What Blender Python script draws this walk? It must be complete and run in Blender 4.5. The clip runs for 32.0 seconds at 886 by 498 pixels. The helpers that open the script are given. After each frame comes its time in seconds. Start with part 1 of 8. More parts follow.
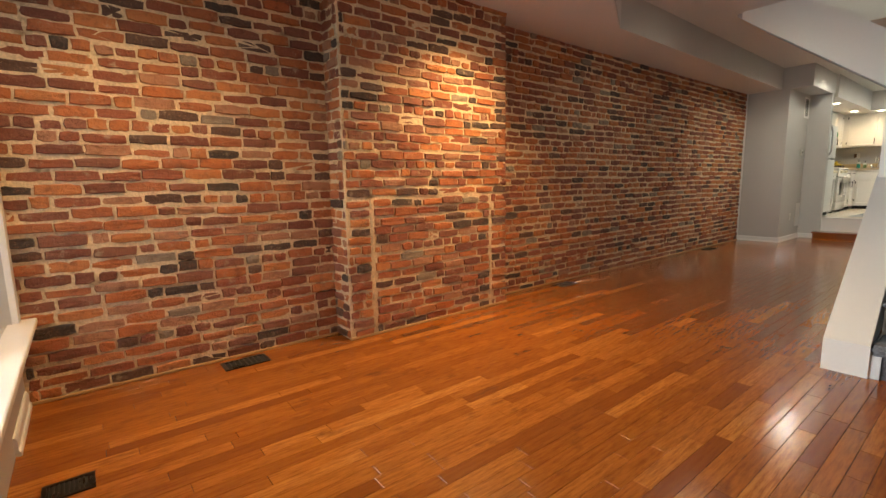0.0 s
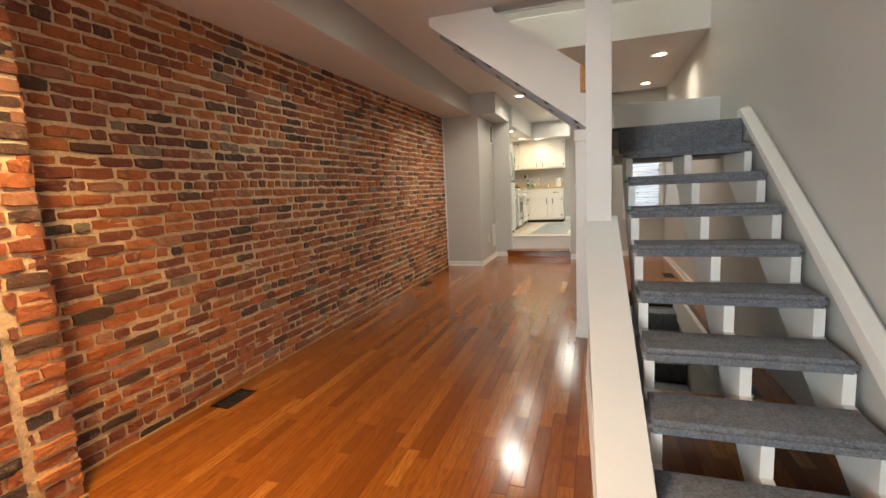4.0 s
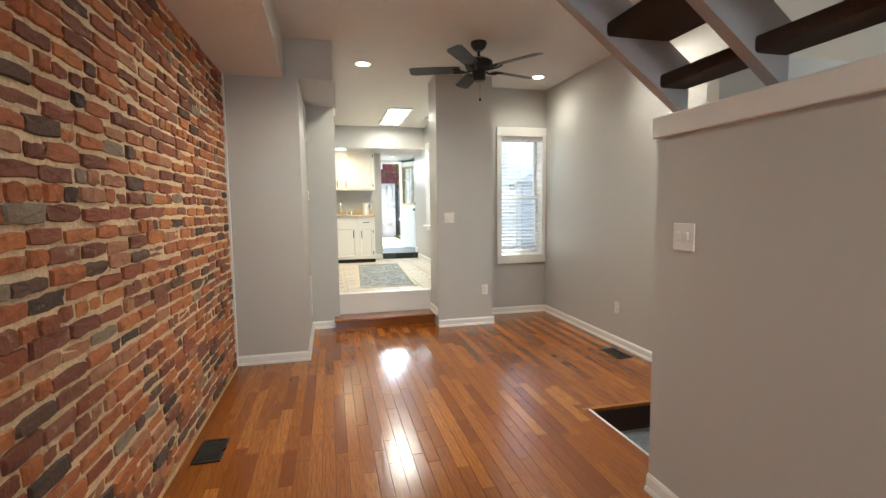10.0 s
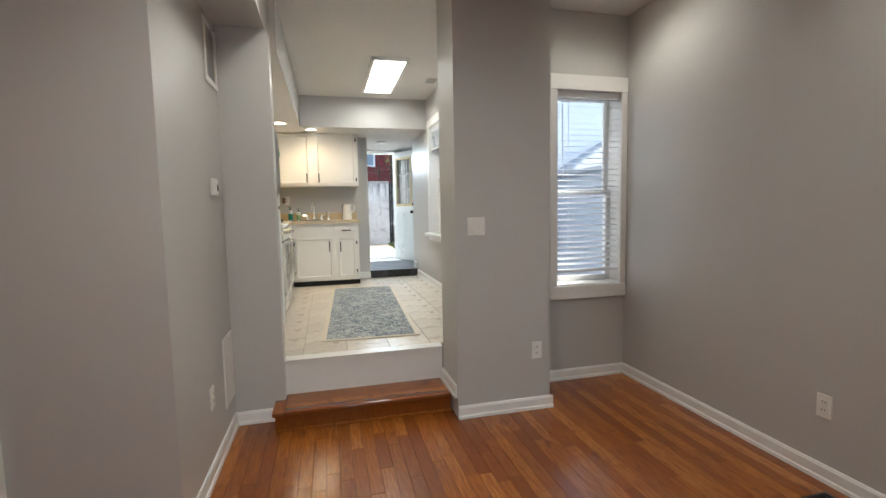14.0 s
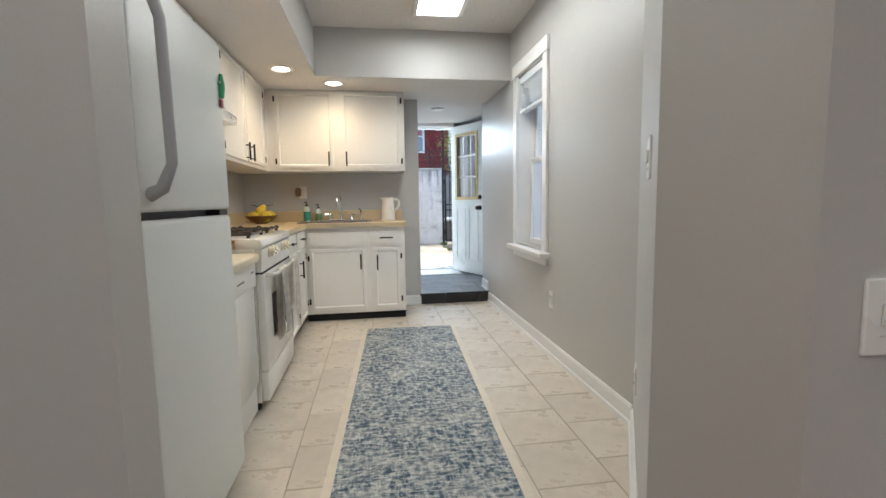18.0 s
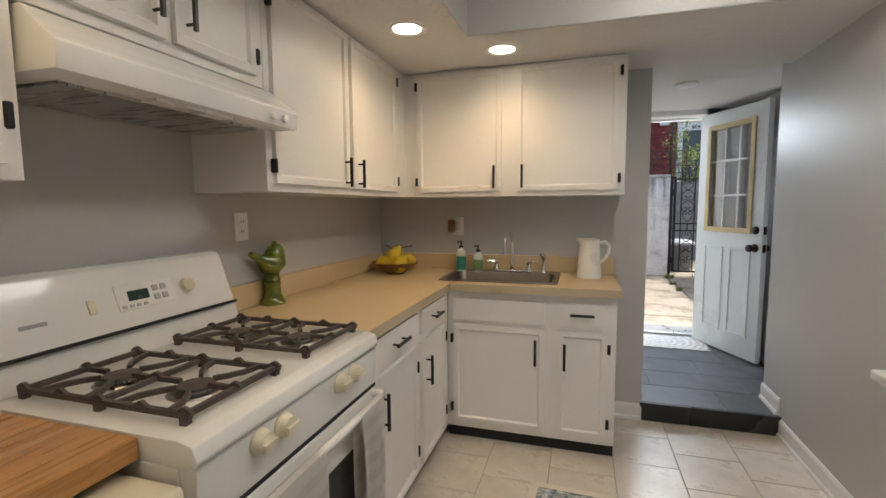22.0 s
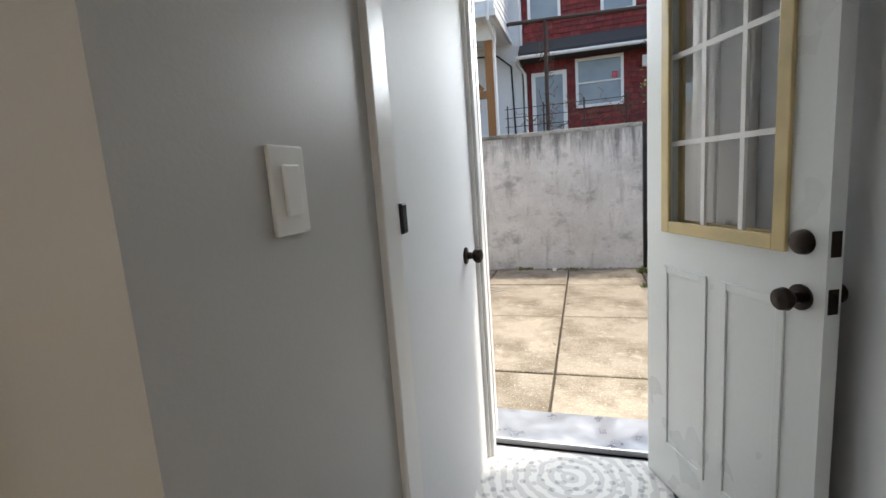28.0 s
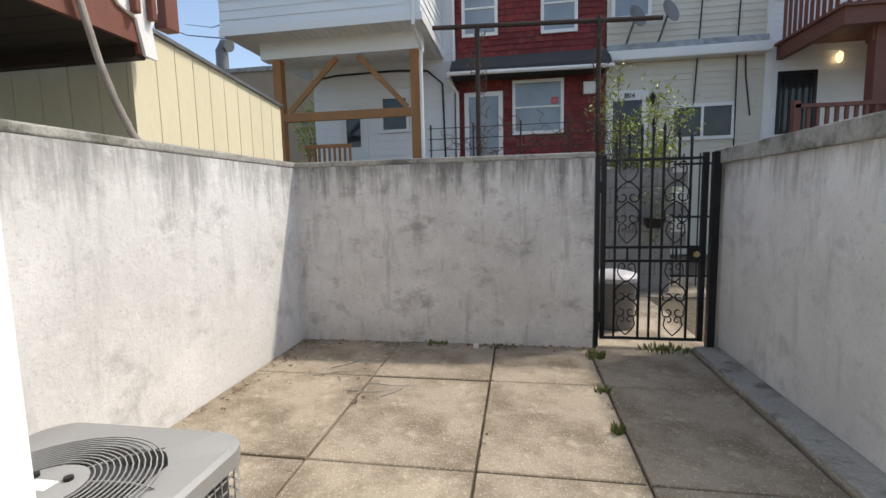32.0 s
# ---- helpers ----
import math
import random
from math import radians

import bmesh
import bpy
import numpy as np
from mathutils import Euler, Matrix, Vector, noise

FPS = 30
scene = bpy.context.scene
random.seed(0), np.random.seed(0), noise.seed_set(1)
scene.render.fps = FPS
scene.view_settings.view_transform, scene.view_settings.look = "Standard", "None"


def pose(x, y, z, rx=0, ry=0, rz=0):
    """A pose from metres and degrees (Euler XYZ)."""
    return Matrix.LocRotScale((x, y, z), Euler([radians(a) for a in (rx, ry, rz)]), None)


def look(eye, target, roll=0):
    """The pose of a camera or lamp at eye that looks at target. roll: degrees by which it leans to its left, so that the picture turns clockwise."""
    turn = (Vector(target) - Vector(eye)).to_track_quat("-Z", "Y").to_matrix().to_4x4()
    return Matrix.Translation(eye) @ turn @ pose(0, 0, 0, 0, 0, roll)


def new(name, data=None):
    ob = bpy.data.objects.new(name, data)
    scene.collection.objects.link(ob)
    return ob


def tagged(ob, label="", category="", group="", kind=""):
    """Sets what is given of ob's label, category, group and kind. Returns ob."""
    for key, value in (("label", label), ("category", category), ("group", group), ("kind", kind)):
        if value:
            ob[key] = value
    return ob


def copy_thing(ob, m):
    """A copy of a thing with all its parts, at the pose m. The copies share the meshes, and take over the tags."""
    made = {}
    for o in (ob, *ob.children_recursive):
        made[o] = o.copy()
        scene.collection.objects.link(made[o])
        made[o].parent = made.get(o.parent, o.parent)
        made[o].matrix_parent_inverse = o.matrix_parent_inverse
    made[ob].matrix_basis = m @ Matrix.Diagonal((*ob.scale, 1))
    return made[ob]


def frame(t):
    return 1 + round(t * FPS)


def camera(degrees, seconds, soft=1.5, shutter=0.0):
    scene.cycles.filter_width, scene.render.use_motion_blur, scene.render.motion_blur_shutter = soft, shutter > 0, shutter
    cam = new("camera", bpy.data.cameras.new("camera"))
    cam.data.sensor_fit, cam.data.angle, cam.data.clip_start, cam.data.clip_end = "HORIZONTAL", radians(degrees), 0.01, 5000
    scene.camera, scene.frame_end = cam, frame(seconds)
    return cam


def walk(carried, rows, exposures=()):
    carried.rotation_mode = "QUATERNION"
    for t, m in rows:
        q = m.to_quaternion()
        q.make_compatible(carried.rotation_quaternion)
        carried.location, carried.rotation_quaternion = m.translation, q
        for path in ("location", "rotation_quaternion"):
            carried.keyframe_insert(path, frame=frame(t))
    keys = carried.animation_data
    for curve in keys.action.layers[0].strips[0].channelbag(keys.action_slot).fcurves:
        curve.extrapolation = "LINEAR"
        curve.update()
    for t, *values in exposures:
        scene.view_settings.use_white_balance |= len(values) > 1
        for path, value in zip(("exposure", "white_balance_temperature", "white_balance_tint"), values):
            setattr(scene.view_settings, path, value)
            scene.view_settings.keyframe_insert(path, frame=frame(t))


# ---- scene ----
cam = camera(88.4, 32.0)
SKY, SUN = 0.15, 2.3
EXPOSURES = ((0, 2.05, 7000, 2), (1, 2.25, 6900, 2), (3, 2.3, 7000, 3), (4, 2.5, 7100, 3), (7, 2.5, 7000, 0), (9, 2.7, 6600, -1), (12, 2.5, 6300, 2), (14, 2.05, 6150, 4), (15, 1.92, 6150, 6), (18, 1.87, 5900, 6), (19, 1.8, 5900, 8), (20.5, 1.42, 6200, 10),
             (23, 1.3, 6700, 10), (24.5, 1.35, 6900, 10), (26, 1.25, 7000, 10), (28.5, 1.05, 6800, 10), (29, 0.97, 6900, 10), (30, 0.75, 7100, 10), (31, 0.67, 6900, 10), (32, 0.63, 6900, 10))
PATH = [
    (0, (3.12, -0.381, 1.115), (1.569, 0.849, 0.827), -1.0),
    (0.5, (3.075, -0.319, 1.137), (1.631, 1.036, 0.86), -1.3),
    (1, (3.016, -0.171, 1.151), (1.727, 1.335, 0.891), -1.7),
    (1.5, (2.989, 0.085, 1.14), (1.84, 1.706, 0.905), -2.1),
    (2, (2.944, 0.38, 1.138), (1.911, 2.078, 0.921), -2.4),
    (2.5, (2.848, 0.62, 1.198), (1.931, 2.383, 0.98), -2.6),
    (3, (2.744, 0.85, 1.328), (1.921, 2.653, 1.059), -2.4),
    (3.5, (2.635, 1.11, 1.345), (1.899, 2.952, 1.086), -2.5),
    (4, (2.497, 1.338, 1.35), (1.856, 3.214, 1.089), -2.7),
    (4.5, (2.236, 1.538, 1.361), (1.741, 3.457, 1.094), -2.4),
    (6.5, (1.242, 2.581, 1.373), (1.239, 4.563, 1.098), -1.3),
    (7, (1.146, 2.854, 1.379), (1.204, 4.835, 1.103), -1.6),
    (7.5, (1.042, 3.145, 1.368), (1.177, 5.124, 1.116), -2.0),
    (8, (0.911, 3.458, 1.38), (1.138, 5.432, 1.151), -1.0),
    (8.5, (0.88, 3.73, 1.378), (1.165, 5.698, 1.169), -1.2),
    (9, (0.86, 4.019, 1.396), (1.209, 5.978, 1.192), -1.0),
    (9.5, (0.848, 4.324, 1.394), (1.27, 6.269, 1.199), -0.8),
    (10, (0.867, 4.604, 1.385), (1.34, 6.539, 1.207), -0.7),
    (10.5, (0.882, 4.882, 1.39), (1.404, 6.805, 1.214), -0.6),
    (11, (0.854, 5.208, 1.393), (1.429, 7.116, 1.221), -0.5),
    (11.5, (0.859, 5.503, 1.383), (1.465, 7.402, 1.221), -0.6),
    (12, (0.91, 5.773, 1.391), (1.525, 7.669, 1.228), -0.7),
    (12.5, (0.943, 6.08, 1.384), (1.577, 7.971, 1.228), -0.6),
    (13, (1.03, 6.368, 1.382), (1.649, 8.263, 1.225), -0.8),
    (13.5, (1.154, 6.618, 1.355), (1.713, 8.532, 1.207), -0.9),
    (14, (1.255, 6.881, 1.383), (1.742, 8.813, 1.214), -1.1),
    (14.5, (1.28, 7.232, 1.391), (1.73, 9.173, 1.21), -1.2),
    (15, (1.338, 7.54, 1.375), (1.716, 9.497, 1.205), -1.3),
    (15.5, (1.403, 7.834, 1.384), (1.708, 9.803, 1.209), -1.4),
    (17.5, (1.408, 8.879, 1.42), (1.69, 10.849, 1.227), -0.9),
    (18, (1.418, 9.13, 1.458), (1.705, 11.099, 1.249), -0.9),
    (18.5, (1.459, 9.39, 1.403), (1.727, 11.364, 1.223), -0.9),
    (19, (1.47, 9.65, 1.432), (1.718, 11.627, 1.254), -0.5),
    (19.5, (1.483, 9.89, 1.466), (1.676, 11.874, 1.302), -0.8),
    (20, (1.491, 10.139, 1.55), (1.575, 12.13, 1.385), -0.7),
    (20.5, (1.523, 10.35, 1.614), (1.425, 12.342, 1.461), -0.6),
    (21, (1.549, 10.546, 1.681), (1.251, 12.516, 1.509), 0.2),
    (21.5, (1.527, 10.741, 1.7), (1.073, 12.681, 1.521), -0.2),
    (22, (1.49, 10.925, 1.701), (0.912, 12.83, 1.513), -0.4),
    (22.5, (1.543, 11.088, 1.701), (0.826, 12.942, 1.488), -0.9),
    (23, (1.631, 11.246, 1.722), (0.819, 13.055, 1.46), -1.0),
    (23.5, (1.712, 11.44, 1.714), (0.859, 13.226, 1.429), -1.2),
    (24, (1.854, 11.602, 1.706), (0.944, 13.359, 1.414), -1.2),
    (24.5, (2.046, 11.782, 1.698), (1.054, 13.493, 1.405), -1.1),
    (25, (2.163, 12.005, 1.691), (1.158, 13.708, 1.391), -1.1),
    (25.5, (2.191, 12.263, 1.69), (1.244, 13.997, 1.381), -1.1),
    (26, (2.219, 12.528, 1.691), (1.346, 14.3, 1.378), -1.4),
    (26.5, (2.261, 12.805, 1.7), (1.445, 14.602, 1.377), -1.7),
    (28.5, (2.245, 13.842, 1.72), (1.725, 15.747, 1.405), -3.2),
    (29, (2.24, 14.098, 1.764), (1.765, 16.009, 1.415), -1.7),
    (29.5, (2.228, 14.43, 1.805), (1.771, 16.345, 1.455), -2.3),
    (30, (2.293, 14.61, 1.824), (1.811, 16.521, 1.486), -1.8),
    (30.5, (2.322, 14.801, 1.821), (1.843, 16.716, 1.503), -1.8),
    (31, (2.28, 14.923, 1.816), (1.852, 16.855, 1.527), -1.3),
    (31.5, (2.249, 15.175, 1.826), (1.889, 17.125, 1.567), -1.1),
    (32, (2.275, 15.329, 1.836), (1.944, 17.288, 1.615), -1.3),
]
walk(cam, [(t, look(eye, target, roll)) for t, eye, target, roll in PATH], EXPOSURES)

# ---- sky, sun and lamps ----
world = bpy.data.worlds.new("World")
scene.world = world
world.use_nodes = True
wn = world.node_tree.nodes
sky = wn.new("ShaderNodeTexSky")
sky.sky_type, sky.sun_disc = "NISHITA", False
sky.sun_elevation, sky.sun_rotation = radians(54), radians(62)
sky.air_density, sky.dust_density = 1.0, 1.6
world.node_tree.links.new(sky.outputs[0], wn["Background"].inputs[0])
wn["Background"].inputs[1].default_value = SKY
sun = new("sun", bpy.data.lights.new("sun", "SUN"))
sun.data.energy, sun.data.angle, sun.data.color = SUN, radians(3.0), (1.0, 0.96, 0.90)
sun.matrix_world = look((20, 30, 32), (20 - 0.62, 30 - 0.33, 32 - 0.97))


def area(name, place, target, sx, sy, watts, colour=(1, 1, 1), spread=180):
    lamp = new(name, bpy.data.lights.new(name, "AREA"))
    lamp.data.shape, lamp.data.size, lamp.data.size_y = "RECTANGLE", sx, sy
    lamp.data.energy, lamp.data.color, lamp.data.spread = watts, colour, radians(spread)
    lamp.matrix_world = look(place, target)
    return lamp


def spot(name, place, watts, colour, angle=155):
    lamp = new(name, bpy.data.lights.new(name, "SPOT"))
    lamp.data.energy, lamp.data.color, lamp.data.spot_size = watts, colour, radians(angle)
    lamp.data.spot_blend, lamp.data.shadow_soft_size = 0.8, 0.12
    lamp.matrix_world = look(place, (place[0], place[1] + 0.001, place[2] - 1))
    return lamp


AMBER = (1.0, 0.62, 0.30)
WARM, NEUTRAL, DAY = (1.0, 0.92, 0.82), (1.0, 0.94, 0.86), (0.82, 0.91, 1.0)
for x, y, z, watts, tint in ((1.25, 7.83, 2.86, 29, WARM), (1.24, 9.51, 2.86, 11, WARM), (3.24, 9.60, 2.86, 7, WARM), (3.24, 7.83, 2.86, 13, WARM), (1.25, 4.6, 2.86, 8, WARM), (0.80, 2.10, 2.52, 86, AMBER), (0.80, -0.05, 2.52, 44, AMBER)):
    lamp = spot("downlight_lamp", (x, y, z), watts, tint, 130 if tint == AMBER else 155)
    lamp.data.spot_blend = 1.0 if tint == AMBER else 0.8
for x, y in ((0.73, 12.90), (1.09, 13.30), (0.75, 11.2)):
    spot("kitchen_downlight_lamp", (x, y, 2.47), 4.6, (1.0, 0.68, 0.37))
area("kitchen_panel_lamp", (1.92, 12.1, 2.83), (1.92, 12.1, 0), 0.33, 1.2, 3.0, NEUTRAL)
area("front_window_light", (0.93, -0.78, 1.40), (3.3, 3.2, 1.0), 1.6, 1.8, 7.5, DAY, 95)
# added unseen lamp above the yard, fills the vestibule in place of sky light
area("back_door_daylight", (2.2, 16.35, 2.6), (2.25, 14.3, 0.9), 1.5, 0.8, 26, DAY)
# added fill light over the stair well, with no fitting behind it
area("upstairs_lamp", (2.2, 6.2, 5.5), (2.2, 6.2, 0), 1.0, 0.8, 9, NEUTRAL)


# ---- helpers for meshes ----
def obox(bm, o, u, v, n):
    """A box from the corner o along the vectors u, v and n."""
    o, u, v, n = Vector(o), Vector(u), Vector(v), Vector(n)
    p = [bm.verts.new(o + a * u + b * v + c * n) for c in (0, 1) for b in (0, 1) for a in (0, 1)]
    flip = u.cross(v).dot(n) < 0
    for f in ((0, 2, 3, 1), (4, 5, 7, 6), (0, 1, 5, 4), (2, 6, 7, 3), (0, 4, 6, 2), (1, 3, 7, 5)):
        bm.faces.new([p[i] for i in (reversed(f) if flip else f)])


def box(bm, x0, y0, z0, x1, y1, z1):
    obox(bm, (x0, y0, z0), (x1 - x0, 0, 0), (0, y1 - y0, 0), (0, 0, z1 - z0))


def soften(bm, width, segments=2):
    if width > 0:
        bmesh.ops.bevel(bm, geom=bm.edges[:], offset=width, segments=segments, affect="EDGES", profile=0.5)


def boxes(*rows, bevel=0.0, segments=2):
    bm = bmesh.new()
    for r in rows:
        box(bm, *r)
    soften(bm, bevel, segments)
    return bm


def prism(bm, outline, along):
    """A solid from a flat outline (3D points) pushed along a vector."""
    a = [bm.verts.new(p) for p in outline]
    b = [bm.verts.new(Vector(p) + Vector(along)) for p in outline]
    bm.faces.new(a)
    bm.faces.new(b[::-1])
    for i in range(len(a)):
        bm.faces.new((a[i], b[i], b[i - 1], a[i - 1]))
    bmesh.ops.recalc_face_normals(bm, faces=bm.faces[:])


def turned(bm, profile, centre, sides=24, axis="z"):
    """A lathe body: profile rows of (radius, height), turned round an axis through centre."""
    c, rings = Vector(centre), []
    for r, h in profile:
        ring = []
        for k in range(sides):
            a = 2 * math.pi * k / sides
            p = (r * math.cos(a), r * math.sin(a), h)
            if axis == "y":
                p = (p[0], h, p[1])
            elif axis == "x":
                p = (h, p[0], p[1])
            ring.append(bm.verts.new(c + Vector(p)))
        rings.append(ring)
    made = []
    for a, b in zip(rings, rings[1:]):
        made += [bm.faces.new((a[k], a[(k + 1) % sides], b[(k + 1) % sides], b[k])) for k in range(sides)]
    for ring, r in ((rings[0], profile[0][0]), (rings[-1], profile[-1][0])):
        if r > 1e-5:
            made.append(bm.faces.new(ring))
    bmesh.ops.recalc_face_normals(bm, faces=made)


def tube(bm, points, radius, sides=8):
    """A round bar through points; radius may be one number or one for each point."""
    pts = [Vector(p) for p in points]
    radii = radius if isinstance(radius, (list, tuple)) else [radius] * len(pts)
    rings, side = [], None
    for i, p in enumerate(pts):
        d = (pts[min(i + 1, len(pts) - 1)] - pts[max(i - 1, 0)]).normalized()
        if side is None:
            side = d.orthogonal().normalized()
        side = (side - d * side.dot(d)).normalized()
        up = d.cross(side)
        rings.append([bm.verts.new(p + radii[i] * (math.cos(2 * math.pi * k / sides) * side + math.sin(2 * math.pi * k / sides) * up)) for k in range(sides)])
    for a, b in zip(rings, rings[1:]):
        for k in range(sides):
            bm.faces.new((a[k], a[(k + 1) % sides], b[(k + 1) % sides], b[k]))
    bm.faces.new(rings[0][::-1])
    bm.faces.new(rings[-1])


def mesh_of(bm, name, material, smooth=False):
    me = bpy.data.meshes.new(name)
    bm.to_mesh(me)
    bm.free()
    me.materials.append(material)
    if smooth:
        me.shade_smooth()
        me.set_sharp_from_angle(angle=radians(38))
    return me


def solid(name, bm, material, label="", category="", kind="", group="", smooth=False):
    return tagged(new(name, mesh_of(bm, name, material, smooth)), label, category, group, kind)


def thing(name, place, label, category, group="", kind=""):
    ob = new(name)
    ob.location = place
    ob.empty_display_size = 0.05
    return tagged(ob, label, category, group, kind)


def root_of(ob):
    while ob.parent:
        ob = ob.parent
    return ob


def part(name, bm, material, parent, label="", smooth=False):
    """Links a bmesh, drawn in world places, as one mesh under a thing or a part."""
    ob = new(name, mesh_of(bm, name, material, smooth))
    ob.parent = parent
    if parent.type == "EMPTY":
        ob.matrix_parent_inverse = Matrix.Translation(-Vector(parent.location))
    return tagged(ob, label)


# ---- materials ----
def nodes_of(name):
    m = bpy.data.materials.new(name)
    m.use_nodes = True
    nt = m.node_tree
    return m, nt, nt.nodes["Principled BSDF"]


def noise_node(nt, scale, detail=4.0, rough=0.55, stretch=(1, 1, 1), source="Object"):
    tc, mp, nz = nt.nodes.new("ShaderNodeTexCoord"), nt.nodes.new("ShaderNodeMapping"), nt.nodes.new("ShaderNodeTexNoise")
    mp.inputs["Scale"].default_value = stretch
    nt.links.new(tc.outputs[source], mp.inputs[0])
    nt.links.new(mp.outputs[0], nz.inputs["Vector"])
    nz.inputs["Scale"].default_value, nz.inputs["Detail"].default_value, nz.inputs["Roughness"].default_value = scale, detail, rough
    return nz


def ramp(nt, source, stops):
    r = nt.nodes.new("ShaderNodeValToRGB")
    e = r.color_ramp.elements
    while len(e) < len(stops):
        e.new(0.5)
    for k, (at, c) in zip(e, stops):
        k.position, k.color = at, (*c, 1)
    nt.links.new(source, r.inputs[0])
    return r


def mixed(nt, a, b, factor, mode="MIX"):
    m = nt.nodes.new("ShaderNodeMix")
    m.data_type, m.blend_type = "RGBA", mode
    for value, socket in ((factor, m.inputs[0]), (a, m.inputs[6]), (b, m.inputs[7])):
        if isinstance(value, (int, float)):
            socket.default_value = value
        elif isinstance(value, tuple):
            socket.default_value = (*value, 1)
        else:
            nt.links.new(value, socket)
    return m.outputs[2]


def bumped(nt, bsdf, height, strength, distance):
    b = nt.nodes.new("ShaderNodeBump")
    b.inputs["Strength"].default_value, b.inputs["Distance"].default_value = strength, distance
    nt.links.new(height, b.inputs["Height"])
    nt.links.new(b.outputs[0], bsdf.inputs["Normal"])
    return b


def shade(c, k):
    return tuple(min(1.0, v * k) for v in c)


def surface(name, colour, rough=0.5, vary=0.08, scale=3.0, grain=0.0, grain_scale=60.0, bump=0.0, bump_scale=80.0, metal=0.0, stretch=(1, 1, 1), rvary=0.1, coat=0.0, dirt=None):
    """A plain painted, plastic, metal or fabric surface: broad mottling, fine grain, uneven gloss, fine relief."""
    m, nt, bsdf = nodes_of(name)
    broad = noise_node(nt, scale, 3.0, 0.5, stretch)
    col = ramp(nt, broad.outputs[0], [(0.3, shade(colour, 1 - vary)), (0.7, shade(colour, 1 + vary))]).outputs[0]
    if grain:
        fine = noise_node(nt, grain_scale, 3.0, 0.6, stretch)
        col = mixed(nt, col, ramp(nt, fine.outputs[0], [(0.3, shade(colour, 1 - grain)), (0.7, shade(colour, 1 + grain))]).outputs[0], 0.5)
    if dirt:
        spots = noise_node(nt, dirt[1], 6.0, 0.65, stretch)
        col = mixed(nt, col, dirt[0], ramp(nt, spots.outputs[0], [(dirt[2], (0, 0, 0)), (dirt[2] + 0.15, (1, 1, 1))]).outputs[0])
    nt.links.new(col, bsdf.inputs["Base Color"])
    rr = ramp(nt, broad.outputs[0], [(0.3, (max(0.02, rough - rvary),) * 3), (0.7, (min(1.0, rough + rvary),) * 3)])
    nt.links.new(rr.outputs[0], bsdf.inputs["Roughness"])
    bsdf.inputs["Metallic"].default_value = metal
    bsdf.inputs["Coat Weight"].default_value = coat
    if bump:
        bumped(nt, bsdf, noise_node(nt, bump_scale, 4.0, 0.6, stretch).outputs[0], bump, 0.01)
    return m


def glowing(name, colour, strength):
    m, nt, bsdf = nodes_of(name)
    bsdf.inputs["Base Color"].default_value = (*colour, 1)
    bsdf.inputs["Emission Color"].default_value, bsdf.inputs["Emission Strength"].default_value = (*colour, 1), strength
    return m


def glass_mat(name, colour=(1, 1, 1), rough=0.0):
    m, nt, bsdf = nodes_of(name)
    bsdf.inputs["Base Color"].default_value = (*colour, 1)
    bsdf.inputs["Roughness"].default_value, bsdf.inputs["Transmission Weight"].default_value, bsdf.inputs["IOR"].default_value = rough, 1.0, 1.45
    return m


def random_source(nt, single):
    """Random from the object (single pieces) or from the island (pieces joined into one mesh)."""
    if single:
        return nt.nodes.new("ShaderNodeObjectInfo").outputs["Random"]
    return nt.nodes.new("ShaderNodeNewGeometry").outputs["Random Per Island"]


def brick_mat(name, single):
    m, nt, bsdf = nodes_of(name)
    rnd = random_source(nt, single)
    base = ramp(nt, rnd, [(0.0, (0.46, 0.150, 0.052)), (0.16, (0.29, 0.088, 0.046)), (0.29, (0.52, 0.195, 0.070)), (0.42, (0.20, 0.066, 0.042)), (0.53, (0.41, 0.135, 0.056)), (0.65, (0.42, 0.20, 0.115)), (0.74, (0.25, 0.095, 0.060)), (0.85, (0.11, 0.060, 0.045)), (0.92, (0.060, 0.043, 0.037)), (0.96, (0.27, 0.22, 0.17))])
    base.color_ramp.interpolation = "CONSTANT"
    geo = noise_node(nt, 15.0, 6.0, 0.7)
    col = mixed(nt, base.outputs[0], (0.13, 0.05, 0.03), ramp(nt, geo.outputs[0], [(0.50, (0, 0, 0)), (0.72, (0.75, 0.75, 0.75))]).outputs[0])
    fine = noise_node(nt, 85.0, 4.0, 0.7)
    col = mixed(nt, col, (0.50, 0.30, 0.17), ramp(nt, fine.outputs[0], [(0.55, (0, 0, 0)), (0.78, (0.55, 0.55, 0.55))]).outputs[0])
    lime = noise_node(nt, 11.0, 7.0, 0.74)
    col = mixed(nt, col, (0.52, 0.42, 0.30), ramp(nt, lime.outputs[0], [(0.58, (0, 0, 0)), (0.72, (0.75, 0.75, 0.75))]).outputs[0])
    nt.links.new(col, bsdf.inputs["Base Color"])
    bsdf.inputs["Roughness"].default_value = 0.82
    bumped(nt, bsdf, noise_node(nt, 60.0, 5.0, 0.7).outputs[0], 0.7, 0.012)
    return m


